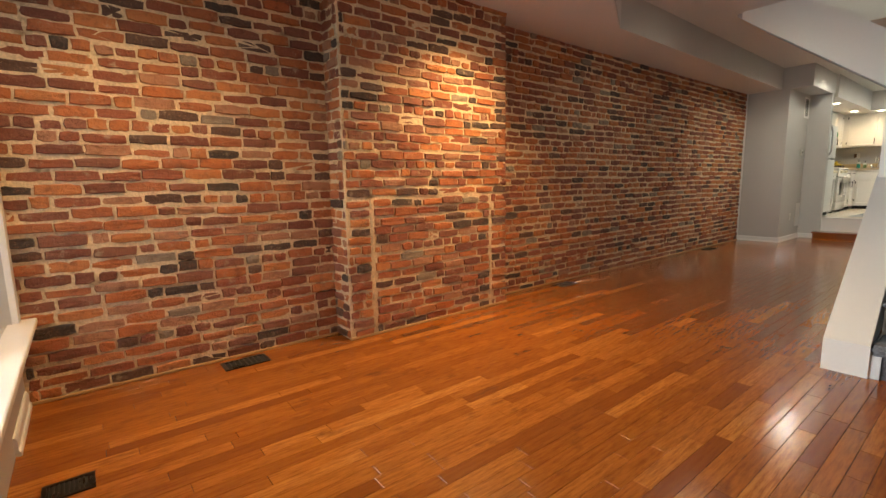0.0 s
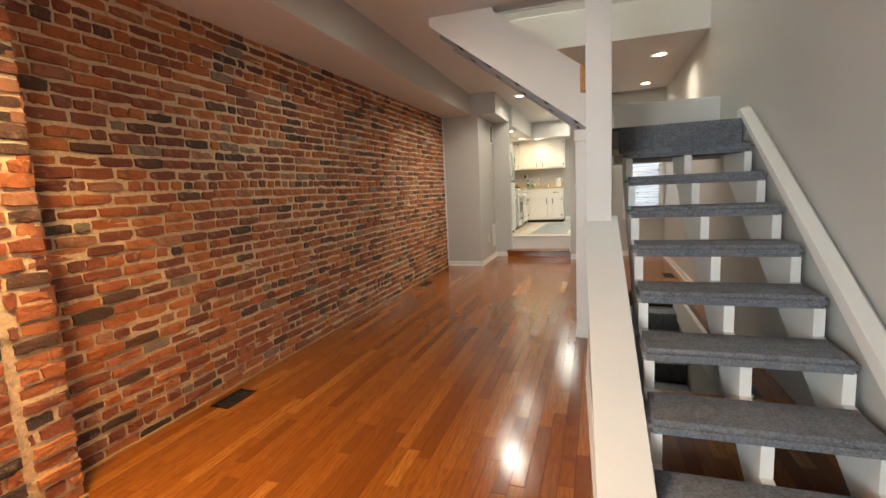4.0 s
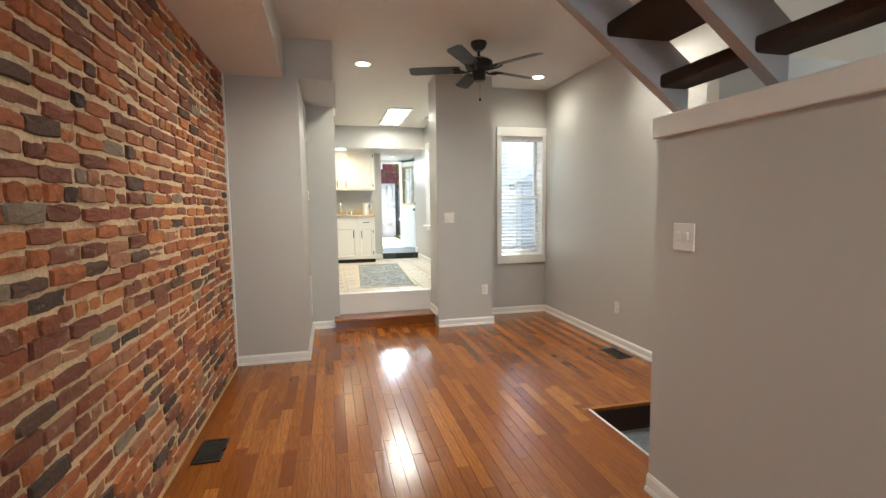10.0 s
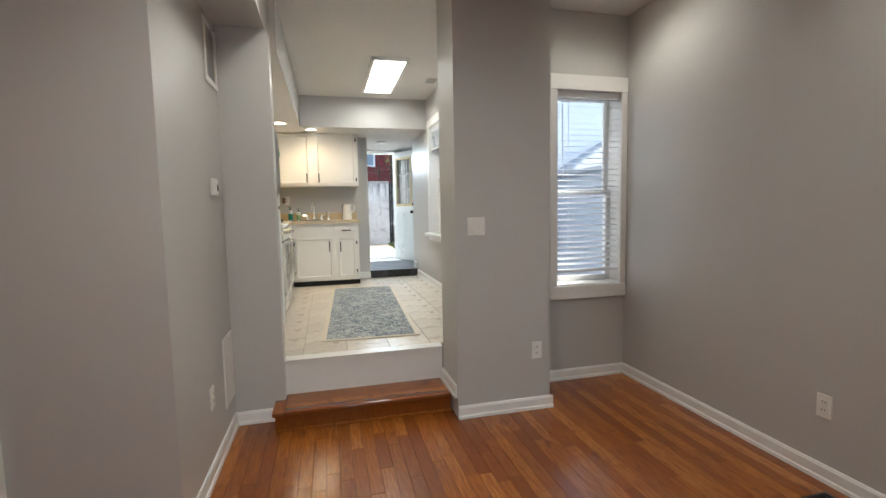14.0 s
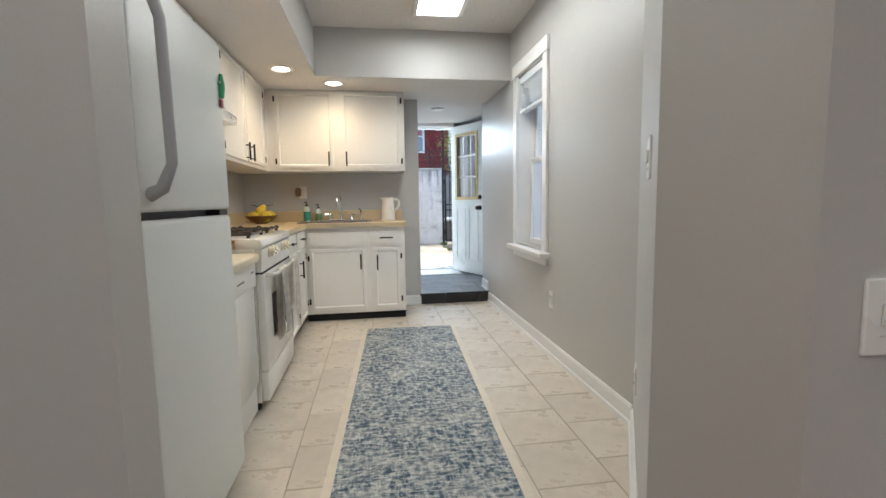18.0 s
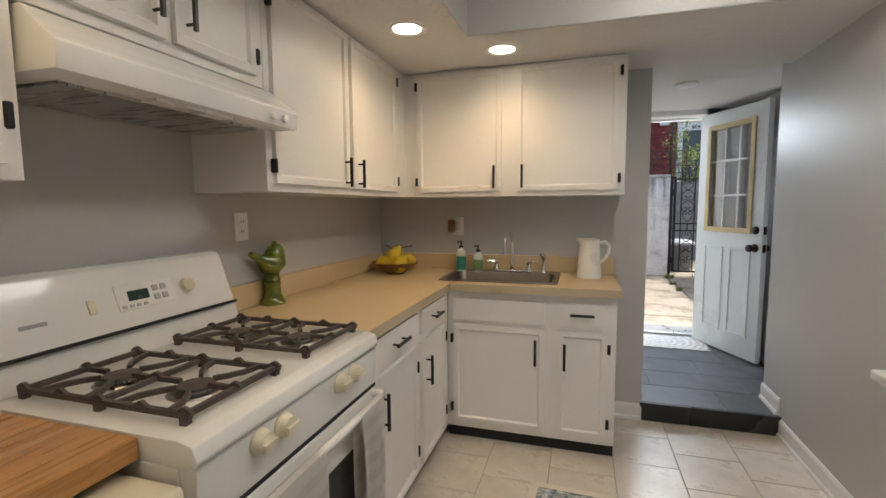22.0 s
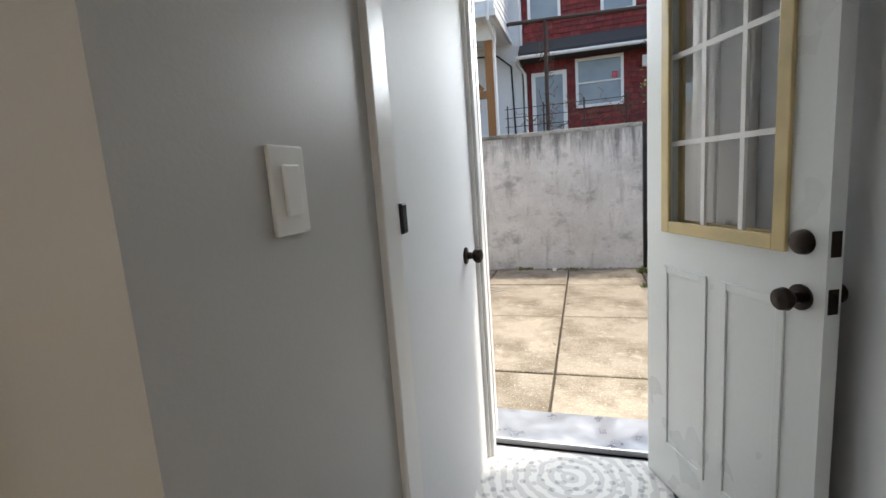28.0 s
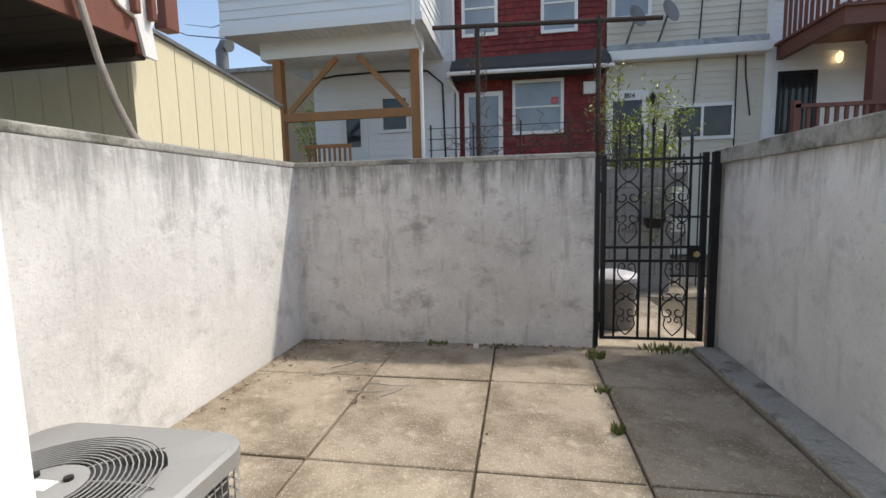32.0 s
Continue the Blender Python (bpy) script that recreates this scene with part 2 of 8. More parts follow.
def plank_mat(name, single, grain_way=(5, 0.42, 1)):
    m, nt, bsdf = nodes_of(name)
    rnd = random_source(nt, single)
    base = ramp(nt, rnd, [(0.0, (0.25, 0.074, 0.012)), (0.22, (0.33, 0.106, 0.017)), (0.45, (0.20, 0.056, 0.010)), (0.62, (0.29, 0.092, 0.015)), (0.86, (0.37, 0.128, 0.022)), (1.0, (0.46, 0.18, 0.036))])
    grain = noise_node(nt, 16.0, 7.0, 0.72, grain_way)
    col = mixed(nt, base.outputs[0], (0.17, 0.04, 0.008), ramp(nt, grain.outputs[0], [(0.42, (0, 0, 0)), (0.66, (0.8, 0.8, 0.8))]).outputs[0])
    knots = noise_node(nt, 4.5, 5.0, 0.6, (2.2, 0.8, 1))
    col = mixed(nt, col, (0.12, 0.035, 0.012), ramp(nt, knots.outputs[0], [(0.59, (0, 0, 0)), (0.74, (0.8, 0.8, 0.8))]).outputs[0])
    nt.links.new(col, bsdf.inputs["Base Color"])
    gloss = noise_node(nt, 1.7, 4.0, 0.6)
    nt.links.new(ramp(nt, gloss.outputs[0], [(0.3, (0.13,) * 3), (0.75, (0.25,) * 3)]).outputs[0], bsdf.inputs["Roughness"])
    bsdf.inputs["Coat Weight"].default_value, bsdf.inputs["Coat Roughness"].default_value = 0.2, 0.14
    bumped(nt, bsdf, noise_node(nt, 9.0, 3.0, 0.5, (3, 0.4, 1)).outputs[0], 0.12, 0.01)
    return m


def stone_mat(name, single, colours, scale=7.0, rough=0.5, speck=None, bump=0.2, bump_scale=50.0):
    """Tiles, slabs and shingles: a tint for each piece, clouds and specks."""
    m, nt, bsdf = nodes_of(name)
    base = ramp(nt, random_source(nt, single), [(k / max(1, len(colours) - 1), c) for k, c in enumerate(colours)])
    cloud = noise_node(nt, scale, 6.0, 0.62)
    col = mixed(nt, base.outputs[0], shade(colours[0], 0.72), ramp(nt, cloud.outputs[0], [(0.42, (0, 0, 0)), (0.75, (0.7, 0.7, 0.7))]).outputs[0])
    if speck:
        fine = noise_node(nt, speck[1], 3.0, 0.7)
        col = mixed(nt, col, speck[0], ramp(nt, fine.outputs[0], [(speck[2], (0, 0, 0)), (speck[2] + 0.08, (0.8, 0.8, 0.8))]).outputs[0])
    nt.links.new(col, bsdf.inputs["Base Color"])
    nt.links.new(ramp(nt, cloud.outputs[0], [(0.3, (max(0.05, rough - 0.1),) * 3), (0.7, (min(1, rough + 0.1),) * 3)]).outputs[0], bsdf.inputs["Roughness"])
    bumped(nt, bsdf, noise_node(nt, bump_scale, 5.0, 0.65).outputs[0], bump, 0.01)
    return m


GREY = surface("grey_wall_paint", (0.50, 0.49, 0.475), 0.42, 0.02, 1.3, 0.02, 120, 0.06, 160, rvary=0.03)
CEIL = surface("ceiling_paint", (0.72, 0.70, 0.68), 0.8, 0.04, 1.5, 0.03, 40, 0.5, 28)
TRIM = surface("white_trim_paint", (0.78, 0.77, 0.75), 0.34, 0.02, 2.0, 0.02, 40, 0.05, 60, rvary=0.03)
MORTAR = surface("lime_mortar", (0.72, 0.57, 0.38), 0.95, 0.25, 5.0, 0.35, 60, 1.0, 40, dirt=((0.27, 0.18, 0.11), 7.0, 0.57))
JOINT = surface("floor_joint_dark", (0.06, 0.025, 0.012), 0.6, 0.1)
BRICK_ONE, BRICK_ALL = brick_mat("old_brick_single", True), brick_mat("old_brick_joined", False)
PLANK_ONE, PLANK_ALL = plank_mat("oak_strip_single", True), plank_mat("oak_strip_joined", False)
STEP_WOOD = plank_mat("oak_step_board", True, (0.42, 5, 1))
TILE = stone_mat("beige_floor_tile", True, [(0.62, 0.55, 0.46), (0.68, 0.61, 0.52), (0.58, 0.52, 0.44)], 5.0, 0.32, None, 0.05)
GROUT = surface("tile_grout", (0.36, 0.32, 0.27), 0.9, 0.12, 8.0)
SLATE = stone_mat("grey_porcelain_tile", True, [(0.085, 0.088, 0.10), (0.10, 0.102, 0.115), (0.075, 0.078, 0.088)], 4.0, 0.38, None, 0.05)
GROUT_D = surface("pale_thin_grout", (0.33, 0.33, 0.34), 0.9, 0.1, 8.0)
CAB = surface("cabinet_paint", (0.80, 0.775, 0.73), 0.32, 0.012, 2.5, 0.015, 50, 0.05, 40, rvary=0.02)
BLACK = surface("black_metal", (0.02, 0.019, 0.018), 0.38, 0.15, 9.0, metal=0.4)
BRONZE = surface("dark_bronze_metal", (0.03, 0.022, 0.018), 0.33, 0.2, 12.0, metal=0.8)
CHROME = surface("chrome", (0.75, 0.76, 0.77), 0.07, 0.02, 20.0, metal=1.0, rvary=0.03)
STEEL = surface("brushed_steel", (0.48, 0.46, 0.43), 0.3, 0.05, 8.0, 0.08, 120, 0.05, 90, metal=1.0, stretch=(1, 6, 1))
ENAMEL = surface("white_enamel", (0.80, 0.80, 0.77), 0.2, 0.012, 2.0, rvary=0.02, coat=0.3)
FRIDGE = surface("fridge_white_textured", (0.74, 0.77, 0.76), 0.36, 0.012, 2.0, 0.01, 90, 0.12, 220, rvary=0.02)
PLASTIC = surface("white_plastic", (0.80, 0.79, 0.76), 0.35, 0.02, 5.0)
CREAM = surface("cream_plastic", (0.74, 0.68, 0.52), 0.35, 0.05, 6.0)
LAMINATE = surface("beige_laminate", (0.62, 0.475, 0.27), 0.32, 0.02, 2.0, 0.06, 240, 0.03, 200, rvary=0.02)
CARPET = surface("grey_carpet", (0.185, 0.195, 0.225), 0.95, 0.38, 20.0, 0.8, 95, 1.0, 150)
CARPET_BACK = surface("brown_carpet_underside", (0.055, 0.035, 0.026), 0.95, 0.25, 9.0, 0.4, 120, 0.8, 160)
STRINGER = surface("lilac_grey_stair_paint", (0.40, 0.385, 0.39), 0.45, 0.06, 3.0, 0.03, 60, 0.08, 50)
STUCCO = surface("weathered_stucco", (0.64, 0.63, 0.61), 0.9, 0.10, 2.3, 0.08, 30, 0.8, 24, stretch=(1, 1, 0.6), dirt=((0.47, 0.455, 0.43), 2.6, 0.55))
COPING = surface("mossy_concrete_coping", (0.33, 0.32, 0.29), 0.95, 0.25, 5.0, 0.3, 40, 0.9, 35, dirt=((0.12, 0.12, 0.10), 4.0, 0.5))
def slab_mat():
    """Old concrete: worn tan face, dark damp stains, exposed pale grit and a few hair cracks."""
    m, nt, bsdf = nodes_of("yard_concrete")
    base = ramp(nt, random_source(nt, True), [(0.0, (0.39, 0.325, 0.245)), (0.5, (0.34, 0.285, 0.215)), (1.0, (0.43, 0.36, 0.27))]).outputs[0]
    cloud = noise_node(nt, 1.9, 7.0, 0.66)
    col = mixed(nt, base, (0.20, 0.16, 0.11), ramp(nt, cloud.outputs[0], [(0.42, (0, 0, 0)), (0.58, (0.95, 0.95, 0.95))]).outputs[0])
    wear = noise_node(nt, 4.6, 7.0, 0.7)
    col = mixed(nt, col, (0.57, 0.485, 0.365), ramp(nt, wear.outputs[0], [(0.55, (0, 0, 0)), (0.70, (0.7, 0.7, 0.7))]).outputs[0])
    grit = noise_node(nt, 75.0, 3.0, 0.7)
    col = mixed(nt, col, (0.72, 0.66, 0.57), ramp(nt, grit.outputs[0], [(0.59, (0, 0, 0)), (0.66, (0.75, 0.75, 0.75))]).outputs[0])
    dark = noise_node(nt, 55.0, 4.0, 0.7)
    col = mixed(nt, col, (0.16, 0.13, 0.10), ramp(nt, dark.outputs[0], [(0.60, (0, 0, 0)), (0.70, (0.7, 0.7, 0.7))]).outputs[0])
    nt.links.new(col, bsdf.inputs["Base Color"])
    bsdf.inputs["Roughness"].default_value = 0.92
    bumped(nt, bsdf, noise_node(nt, 60.0, 6.0, 0.7).outputs[0], 0.9, 0.012)
    return m


SLAB = slab_mat()
BASIN = surface("dull_sink_steel", (0.22, 0.205, 0.185), 0.36, 0.12, 6.0, 0.15, 120, 0.08, 90, metal=1.0)
SOIL = surface("joint_soil", (0.10, 0.08, 0.05), 1.0, 0.4, 20.0, bump=0.8, bump_scale=60)
GLASS = glass_mat("window_glass")
WOOD = surface("butcher_block", (0.47, 0.23, 0.07), 0.3, 0.24, 5.0, 0.3, 30, 0.04, 40, stretch=(8, 0.5, 8))
RIM = glowing("lamp_disc_warm", (1.0, 0.86, 0.66), 6.0)
TUBE_GLOW = glowing("fluorescent_diffuser", (1.0, 0.97, 0.90), 3.0)
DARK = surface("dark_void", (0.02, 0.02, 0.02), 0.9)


# ---- large structure ----
CH = 2.88      # ceiling of the rooms
KZ = 0.37      # kitchen floor
VZ = 0.48      # back vestibule floor
YZ = 0.49      # yard paving
XR = 3.61      # party wall
KL, KR, KB = 0.13, 2.61, 13.89


def wall(name, *rows, material=None, label=""):
    return solid(name, boxes(*rows), material or GREY, label, "", "structure")


# living room shell
wall("wall_brick_backing", (-0.30, -0.95, -0.2, -0.0020, 10.4, 3.1), material=MORTAR, label="lime mortar bed behind the exposed brick wall")
wall("wall_chimney_backing", (-0.004, 1.062, 0, 0.218, 2.648, 2.6), material=MORTAR, label="mortar core of the brick chimney breast")
wall("wall_party", (XR, -0.95, -2.4, XR + 0.25, 10.13, 5.6), label="smooth grey painted party wall beside the stairs")
wall("wall_window", (2.715, 10.13, -0.2, 2.99, 10.40, 3.1), (2.99, 10.13, -0.2, 3.58, 10.40, 0.76), (2.99, 10.13, 2.30, 3.58, 10.40, 3.1), (3.58, 10.13, -0.2, XR + 0.25, 10.40, 3.1), label="grey painted rear wall round the living room window")
wall("wall_front", (-0.30, -0.95, -0.2, 0.10, -0.70, 3.1), (0.10, -0.95, -0.2, 1.75, -0.70, 0.45), (0.10, -0.95, 2.35, 1.75, -0.70, 3.1), (1.75, -0.95, -0.2, XR + 0.25, -0.70, 3.1), label="grey painted front wall with a wide window")
wall("wall_pilaster", (-0.004, 8.91, 0, 0.62, 10.12, 2.54), label="lilac grey boxed pier at the end of the brick wall")
wall("wall_kitchen_left_return", (0.62, 10.03, 0, 0.935, 10.16, 2.54), (-0.004, 10.12, 0, 0.62, 10.28, 3.1), label="grey painted return wall beside the kitchen opening")
wall("wall_column", (2.05, 9.70, 0, 2.715, 10.09, 3.1), label="grey painted pier between kitchen opening and window")
for name, outline, label in (
        ("soffit_living", ((0, -0.70), (2.94, -0.70), (0.594, 3.81), (0.50, 8.91), (0, 8.91)), "lowered bulkhead with stippled plaster along the brick wall"),
        ("soffit_corner", ((0, 8.91), (0.92, 8.91), (0.92, 10.28), (0, 10.28)), "boxed bulkhead above the pier")):
    bm = bmesh.new()
    prism(bm, [(x, y, 2.54) for x, y in outline], (0, 0, 0.56))
    solid(name, bm, CEIL if name == "soffit_living" else GREY, label, "", "structure")
# face of the bulkhead, painted grey like the walls
bm = bmesh.new()
prism(bm, [(2.944, -0.70, 2.541), (0.598, 3.811, 2.541), (0.504, 8.908, 2.541), (0.508, 8.908, 2.541), (0.602, 3.813, 2.541), (2.949, -0.70, 2.541)], (0, 0, 0.56))
solid("trim_soffit_face", bm, GREY, "", "", "structure")
# ceiling with the stair well left open
wall("ceiling", (-0.3, -0.95, CH, 1.06, 13.2, 3.1), (1.06, -0.95, CH, 2.43, 5.60, 3.1), (2.43, -0.95, CH, XR, 2.75, 3.1), (1.06, 6.95, CH, XR, 10.13, 3.1), (1.06, 10.13, CH, 2.9, 13.2, 3.1), material=CEIL, label="white stippled plaster ceiling")
wall("trim_stairwell_fascia", (1.06, 6.93, CH - 0.012, XR, 6.948, 3.25), (1.045, 5.60, CH - 0.012, 1.06, 6.93, 3.25), (1.03, 5.585, CH - 0.015, 2.43, 5.60, 3.25), material=TRIM)
wall("upper_wall", (0.86, 5.35, 3.1, 1.045, 7.1, 5.6), (1.06, 6.95, 3.26, XR, 7.10, 5.6), (2.30, 2.55, 3.1, 2.43, 5.585, 5.6), (2.43, 2.55, 3.1, XR, 2.75, 5.6), (1.045, 5.40, 3.1, 2.30, 5.585, 5.6), label="pale walls of the upper stair well")
wall("upper_ceiling", (0.8, 2.3, 5.6, XR + 0.2, 7.2, 5.75), material=CEIL)
wall("basement_shell", (2.30, 3.2, -2.6, 2.55, 7.6, -0.2), (2.55, 7.31, -2.6, XR, 7.6, -0.2), (2.3, 3.0, -2.6, XR, 3.2, -0.2), (2.3, 3.0, -2.7, XR, 7.6, -2.6), label="grey painted basement stair walls")

# splayed wall between the pier and the kitchen
bm = bmesh.new()
prism(bm, [(2.05, 10.09, 0), (2.61, 11.07, 0), (2.80, 11.07, 0), (2.80, 10.128, 0), (2.715, 10.128, 0), (2.715, 10.09, 0)], (0, 0, 3.1))
solid("wall_kitchen_splay", bm, GREY, "grey painted splayed wall beside the kitchen opening", "", "structure")

# kitchen and vestibule shell
wall("wall_kitchen_left", (-0.1, 10.28, -0.2, KL, 14.1, 3.1), label="grey painted kitchen wall behind the cabinets")
wall("wall_kitchen_far", (KL, KB, 0, 1.87, KB + 0.14, 3.1), label="grey painted wall behind the sink")
wall("wall_kitchen_right", (KR, 11.07, 0, KR + 0.24, 12.26, 3.1), (KR, 12.26, 0, KR + 0.24, 12.86, 1.10), (KR, 12.26, 2.46, KR + 0.24, 12.86, 3.1), (KR, 12.86, 0, KR + 0.24, KB + 0.12, 3.1), label="grey painted kitchen wall with a window")
wall("wall_jog", (2.80, 10.132, 0, KR + 0.24, 11.07, 3.1))
wall("soffit_kitchen", (KL, 10.28, 2.49, 0.957, KB, 3.1), (0.957, 13.09, 2.49, KR + 0.24, KB + 0.14, 3.1), material=CEIL, label="lowered kitchen bulkhead over the cabinets")
wall("trim_kitchen_soffit_face", (0.957, 10.28, 2.491, 0.961, 13.086, CH), (0.957, 13.082, 2.491, KR, 13.086, CH))
wall("ceiling_vestibule", (1.6, KB + 0.14, 2.52, 3.1, 15.75, 3.1), material=CEIL, label="pale low ceiling of the back vestibule")
wall("wall_vestibule_left", (1.66, KB + 0.14, 0, 1.87, 14.45, 2.52), (1.60, 14.45, 0, 1.66, 15.50, 2.52), (1.66, 14.45, 2.45, 1.834, 15.45, 2.52), label="grey painted vestibule wall")
wall("wall_vestibule_right", (2.88, KB + 0.12, 0, 3.05, 15.51, 2.52), (KR, KB + 0.12, 0, 2.88, KB + 0.28, 2.52), label="grey painted vestibule wall behind the open door")
wall("wall_back", (-1.2, 15.52, 0, 1.72, 15.72, 5.6), (2.70, 15.52, 0, 3.15, 15.72, 5.6), (1.72, 15.52, 2.53, 2.70, 15.72, 5.6), label="white painted rear wall of the house")
wall("wall_side_exterior", (KR + 0.24, 10.40, 0, KR + 0.26, 12.26, 3.4), (KR + 0.24, 12.86, 0, KR + 0.26, 15.52, 3.4), (KR + 0.24, 12.26, 0, KR + 0.26, 12.86, 1.10), (KR + 0.24, 12.26, 2.46, KR + 0.26, 12.86, 3.4), material=surface("pale_siding", (0.72, 0.73, 0.74), 0.6, 0.05), label="pale siding along the side passage")

# ---- living room ----
def baseboard(name, rows, z=0.0, high=0.085):
    """Runs of (x0, y0, x1, y1) with the wall on the left hand; a plain board with a narrow rounded cap and a shoe."""
    bm = bmesh.new()
    for x0, y0, x1, y1 in rows:
        d = Vector((x1 - x0, y1 - y0, 0))
        n = Vector((d.y, -d.x, 0)).normalized()
        prism(bm, [Vector((x0, y0, z)) + n * a + Vector((0, 0, h)) for a, h in ((0, 0), (0.022, 0), (0.020, 0.018), (0.013, 0.024), (0.013, high - 0.015), (0.006, high), (0, high))], d)
    return solid(name, bm, TRIM, "", "", "structure")


baseboard("baseboard", [(0.0, 8.91, 0.642, 8.91), (0.62, 8.91, 0.62, 10.03), (0.62, 10.03, 0.90, 10.03), (2.05, 9.70, 2.735, 9.70), (2.715, 9.70, 2.715, 10.13), (2.715, 10.13, XR, 10.13), (XR, 10.13, XR, 7.32), (XR, 2.88, XR, -0.70), (2.335, 5.387, 2.44, 5.387), (2.335, 6.43, 2.335, 5.387), (2.44, 4.5, 2.513, 2.97), (2.44, 5.38, 2.44, 4.5)])
baseboard("baseboard_front", [(3.61, -0.70, 1.86, -0.70), (0.6, -0.70, 0.02, -0.70)])
solid("trim_brick_corner", boxes((0.0, 8.875, 0.0, 0.022, 8.91, 2.54), bevel=0.003), TRIM, "", "", "structure")
solid("trim_brick_shoe", boxes((0.012, 2.66, 0, 0.028, 8.87, 0.016), (0.22, 1.05, 0, 0.236, 2.66, 0.016), (0.012, -0.70, 0, 0.028, 1.05, 0.016), bevel=0.004), surface("oak_shoe", (0.48, 0.28, 0.12), 0.4, 0.15, 8.0), "", "", "structure")

# front window beside the brick
fw = thing("window_front", (0.9, -0.72, 0.45), "white painted front window with deep stool and casing", "window", kind="structure")
part("casing", boxes((0.012, -0.70, 0.30, 0.10, -0.672, 2.48), (1.75, -0.70, 0.30, 1.86, -0.672, 2.48), (0.012, -0.70, 2.36, 1.86, -0.668, 2.50), bevel=0.004), TRIM, fw)
part("sill", boxes((0.012, -0.72, 0.43, 1.88, -0.61, 0.462), bevel=0.008), TRIM, fw)
part("apron", boxes((0.03, -0.70, 0.29, 1.84, -0.68, 0.425), bevel=0.004), TRIM, fw)
part("frame", boxes((0.10, -0.86, 0.46, 0.15, -0.80, 2.35), (1.70, -0.86, 0.46, 1.75, -0.80, 2.35), (0.15, -0.86, 0.46, 1.70, -0.80, 0.52), (0.15, -0.86, 2.29, 1.70, -0.80, 2.35), (0.90, -0.86, 0.52, 0.95, -0.80, 2.29), bevel=0.003), TRIM, fw)
for x0, x1 in ((0.15, 0.90), (0.95, 1.70)):
    pane = part("pane", boxes((x0, -0.834, 0.52, x1, -0.830, 2.29)), GLASS, fw)
    pane.visible_shadow = False

# downlights
def downlight(x, y, z, name="ceiling_downlight", label="recessed ceiling light with a white ring, switched on"):
    t = thing(name, (x, y, z), label, "ceiling light", "recessed ceiling lights")
    bm = bmesh.new()
    turned(bm, [(0.062, 0.002), (0.066, -0.006), (0.088, -0.008), (0.094, -0.002), (0.094, 0.004)], (x, y, z), 32)
    part("trim_ring", bm, PLASTIC, t, smooth=True)
    bm = bmesh.new()
    turned(bm, [(0.0, -0.003), (0.062, -0.002), (0.062, 0.003)], (x, y, z), 32)
    part("lens", bm, RIM, t, "glowing warm white lens")
    return t


first = downlight(1.25, 7.83, CH)
for x, y, z in ((1.24, 9.51, CH), (3.24, 9.60, CH), (3.24, 7.83, CH), (1.25, 4.6, CH), (0.80, 2.10, 2.54), (0.80, -0.05, 2.54), (0.73, 12.90, 2.49), (1.09, 13.30, 2.49), (0.75, 11.2, 2.49)):
    copy_thing(first, pose(x, y, z))

# wall plates
def wall_plate(name, place, n, label, category, w=0.075, h=0.118, style="outlet"):
    """place: the middle of the plate on the wall; n: the wall's outward direction."""
    p, n = Vector(place), Vector(n)
    u = Vector((0, 0, 1)).cross(n)
    t = thing(name, place, label, category)
    def flat(du, dv, ww, hh, d0, d1, bevel):
        bm = bmesh.new()
        obox(bm, p + u * (du - ww / 2) + Vector((0, 0, dv - hh / 2)) + n * d0, u * ww, (0, 0, hh), n * (d1 - d0))
        soften(bm, bevel)
        return bm
    plate = part("plate", flat(0, 0, w, h, 0, 0.007, 0.003), PLASTIC, t)
    if style == "outlet":
        for dv in (0.02, -0.02):
            s = part("socket", flat(0, dv, 0.034, 0.028, 0.007, 0.010, 0.0012), PLASTIC, t)
            for du in (-0.007, 0.007):
                part("slot", flat(du, dv + 0.003, 0.003, 0.010, 0.0095, 0.0107, 0), DARK, s)
    elif style == "rocker":
        part("rocker", flat(0, 0, 0.034, 0.068, 0.007, 0.013, 0.003), PLASTIC, t)
    elif style == "double":
        for du in (-0.023, 0.023):
            part("switch_lever", flat(du, 0.004, 0.018, 0.035, 0.007, 0.014, 0.003), PLASTIC, t)
            part("slide", flat(du, -0.03, 0.02, 0.004, 0.007, 0.010, 0), PLASTIC, t)
    return t


wall_plate("wall_outlet", (XR, 8.537, 0.38), (-1, 0, 0), "white wall socket plate low on the grey party wall", "outlet")
wall_plate("wall_outlet", (2.615, 9.70, 0.415), (0, -1, 0), "white wall socket plate low on the grey pier", "outlet")
wall_plate("light_switch", (2.19, 9.70, 1.275), (0, -1, 0), "white two-gang light switch plate on the grey pier", "switch", 0.118, 0.118, "double")
wall_plate("light_switch", (2.335, 6.25, 1.25), (-1, 0, 0), "white light switch plate on the stair side panel", "switch", 0.118, 0.118, "double")
wall_plate("wall_outlet", (2.44, 4.68, 0.36), (-1, 0, 0), "white wall socket plate on the knee wall", "outlet")
wall_plate("wall_outlet", (0.62, 9.47, 0.41), (1, 0, 0), "white wall socket plate on the boxed pier", "outlet")

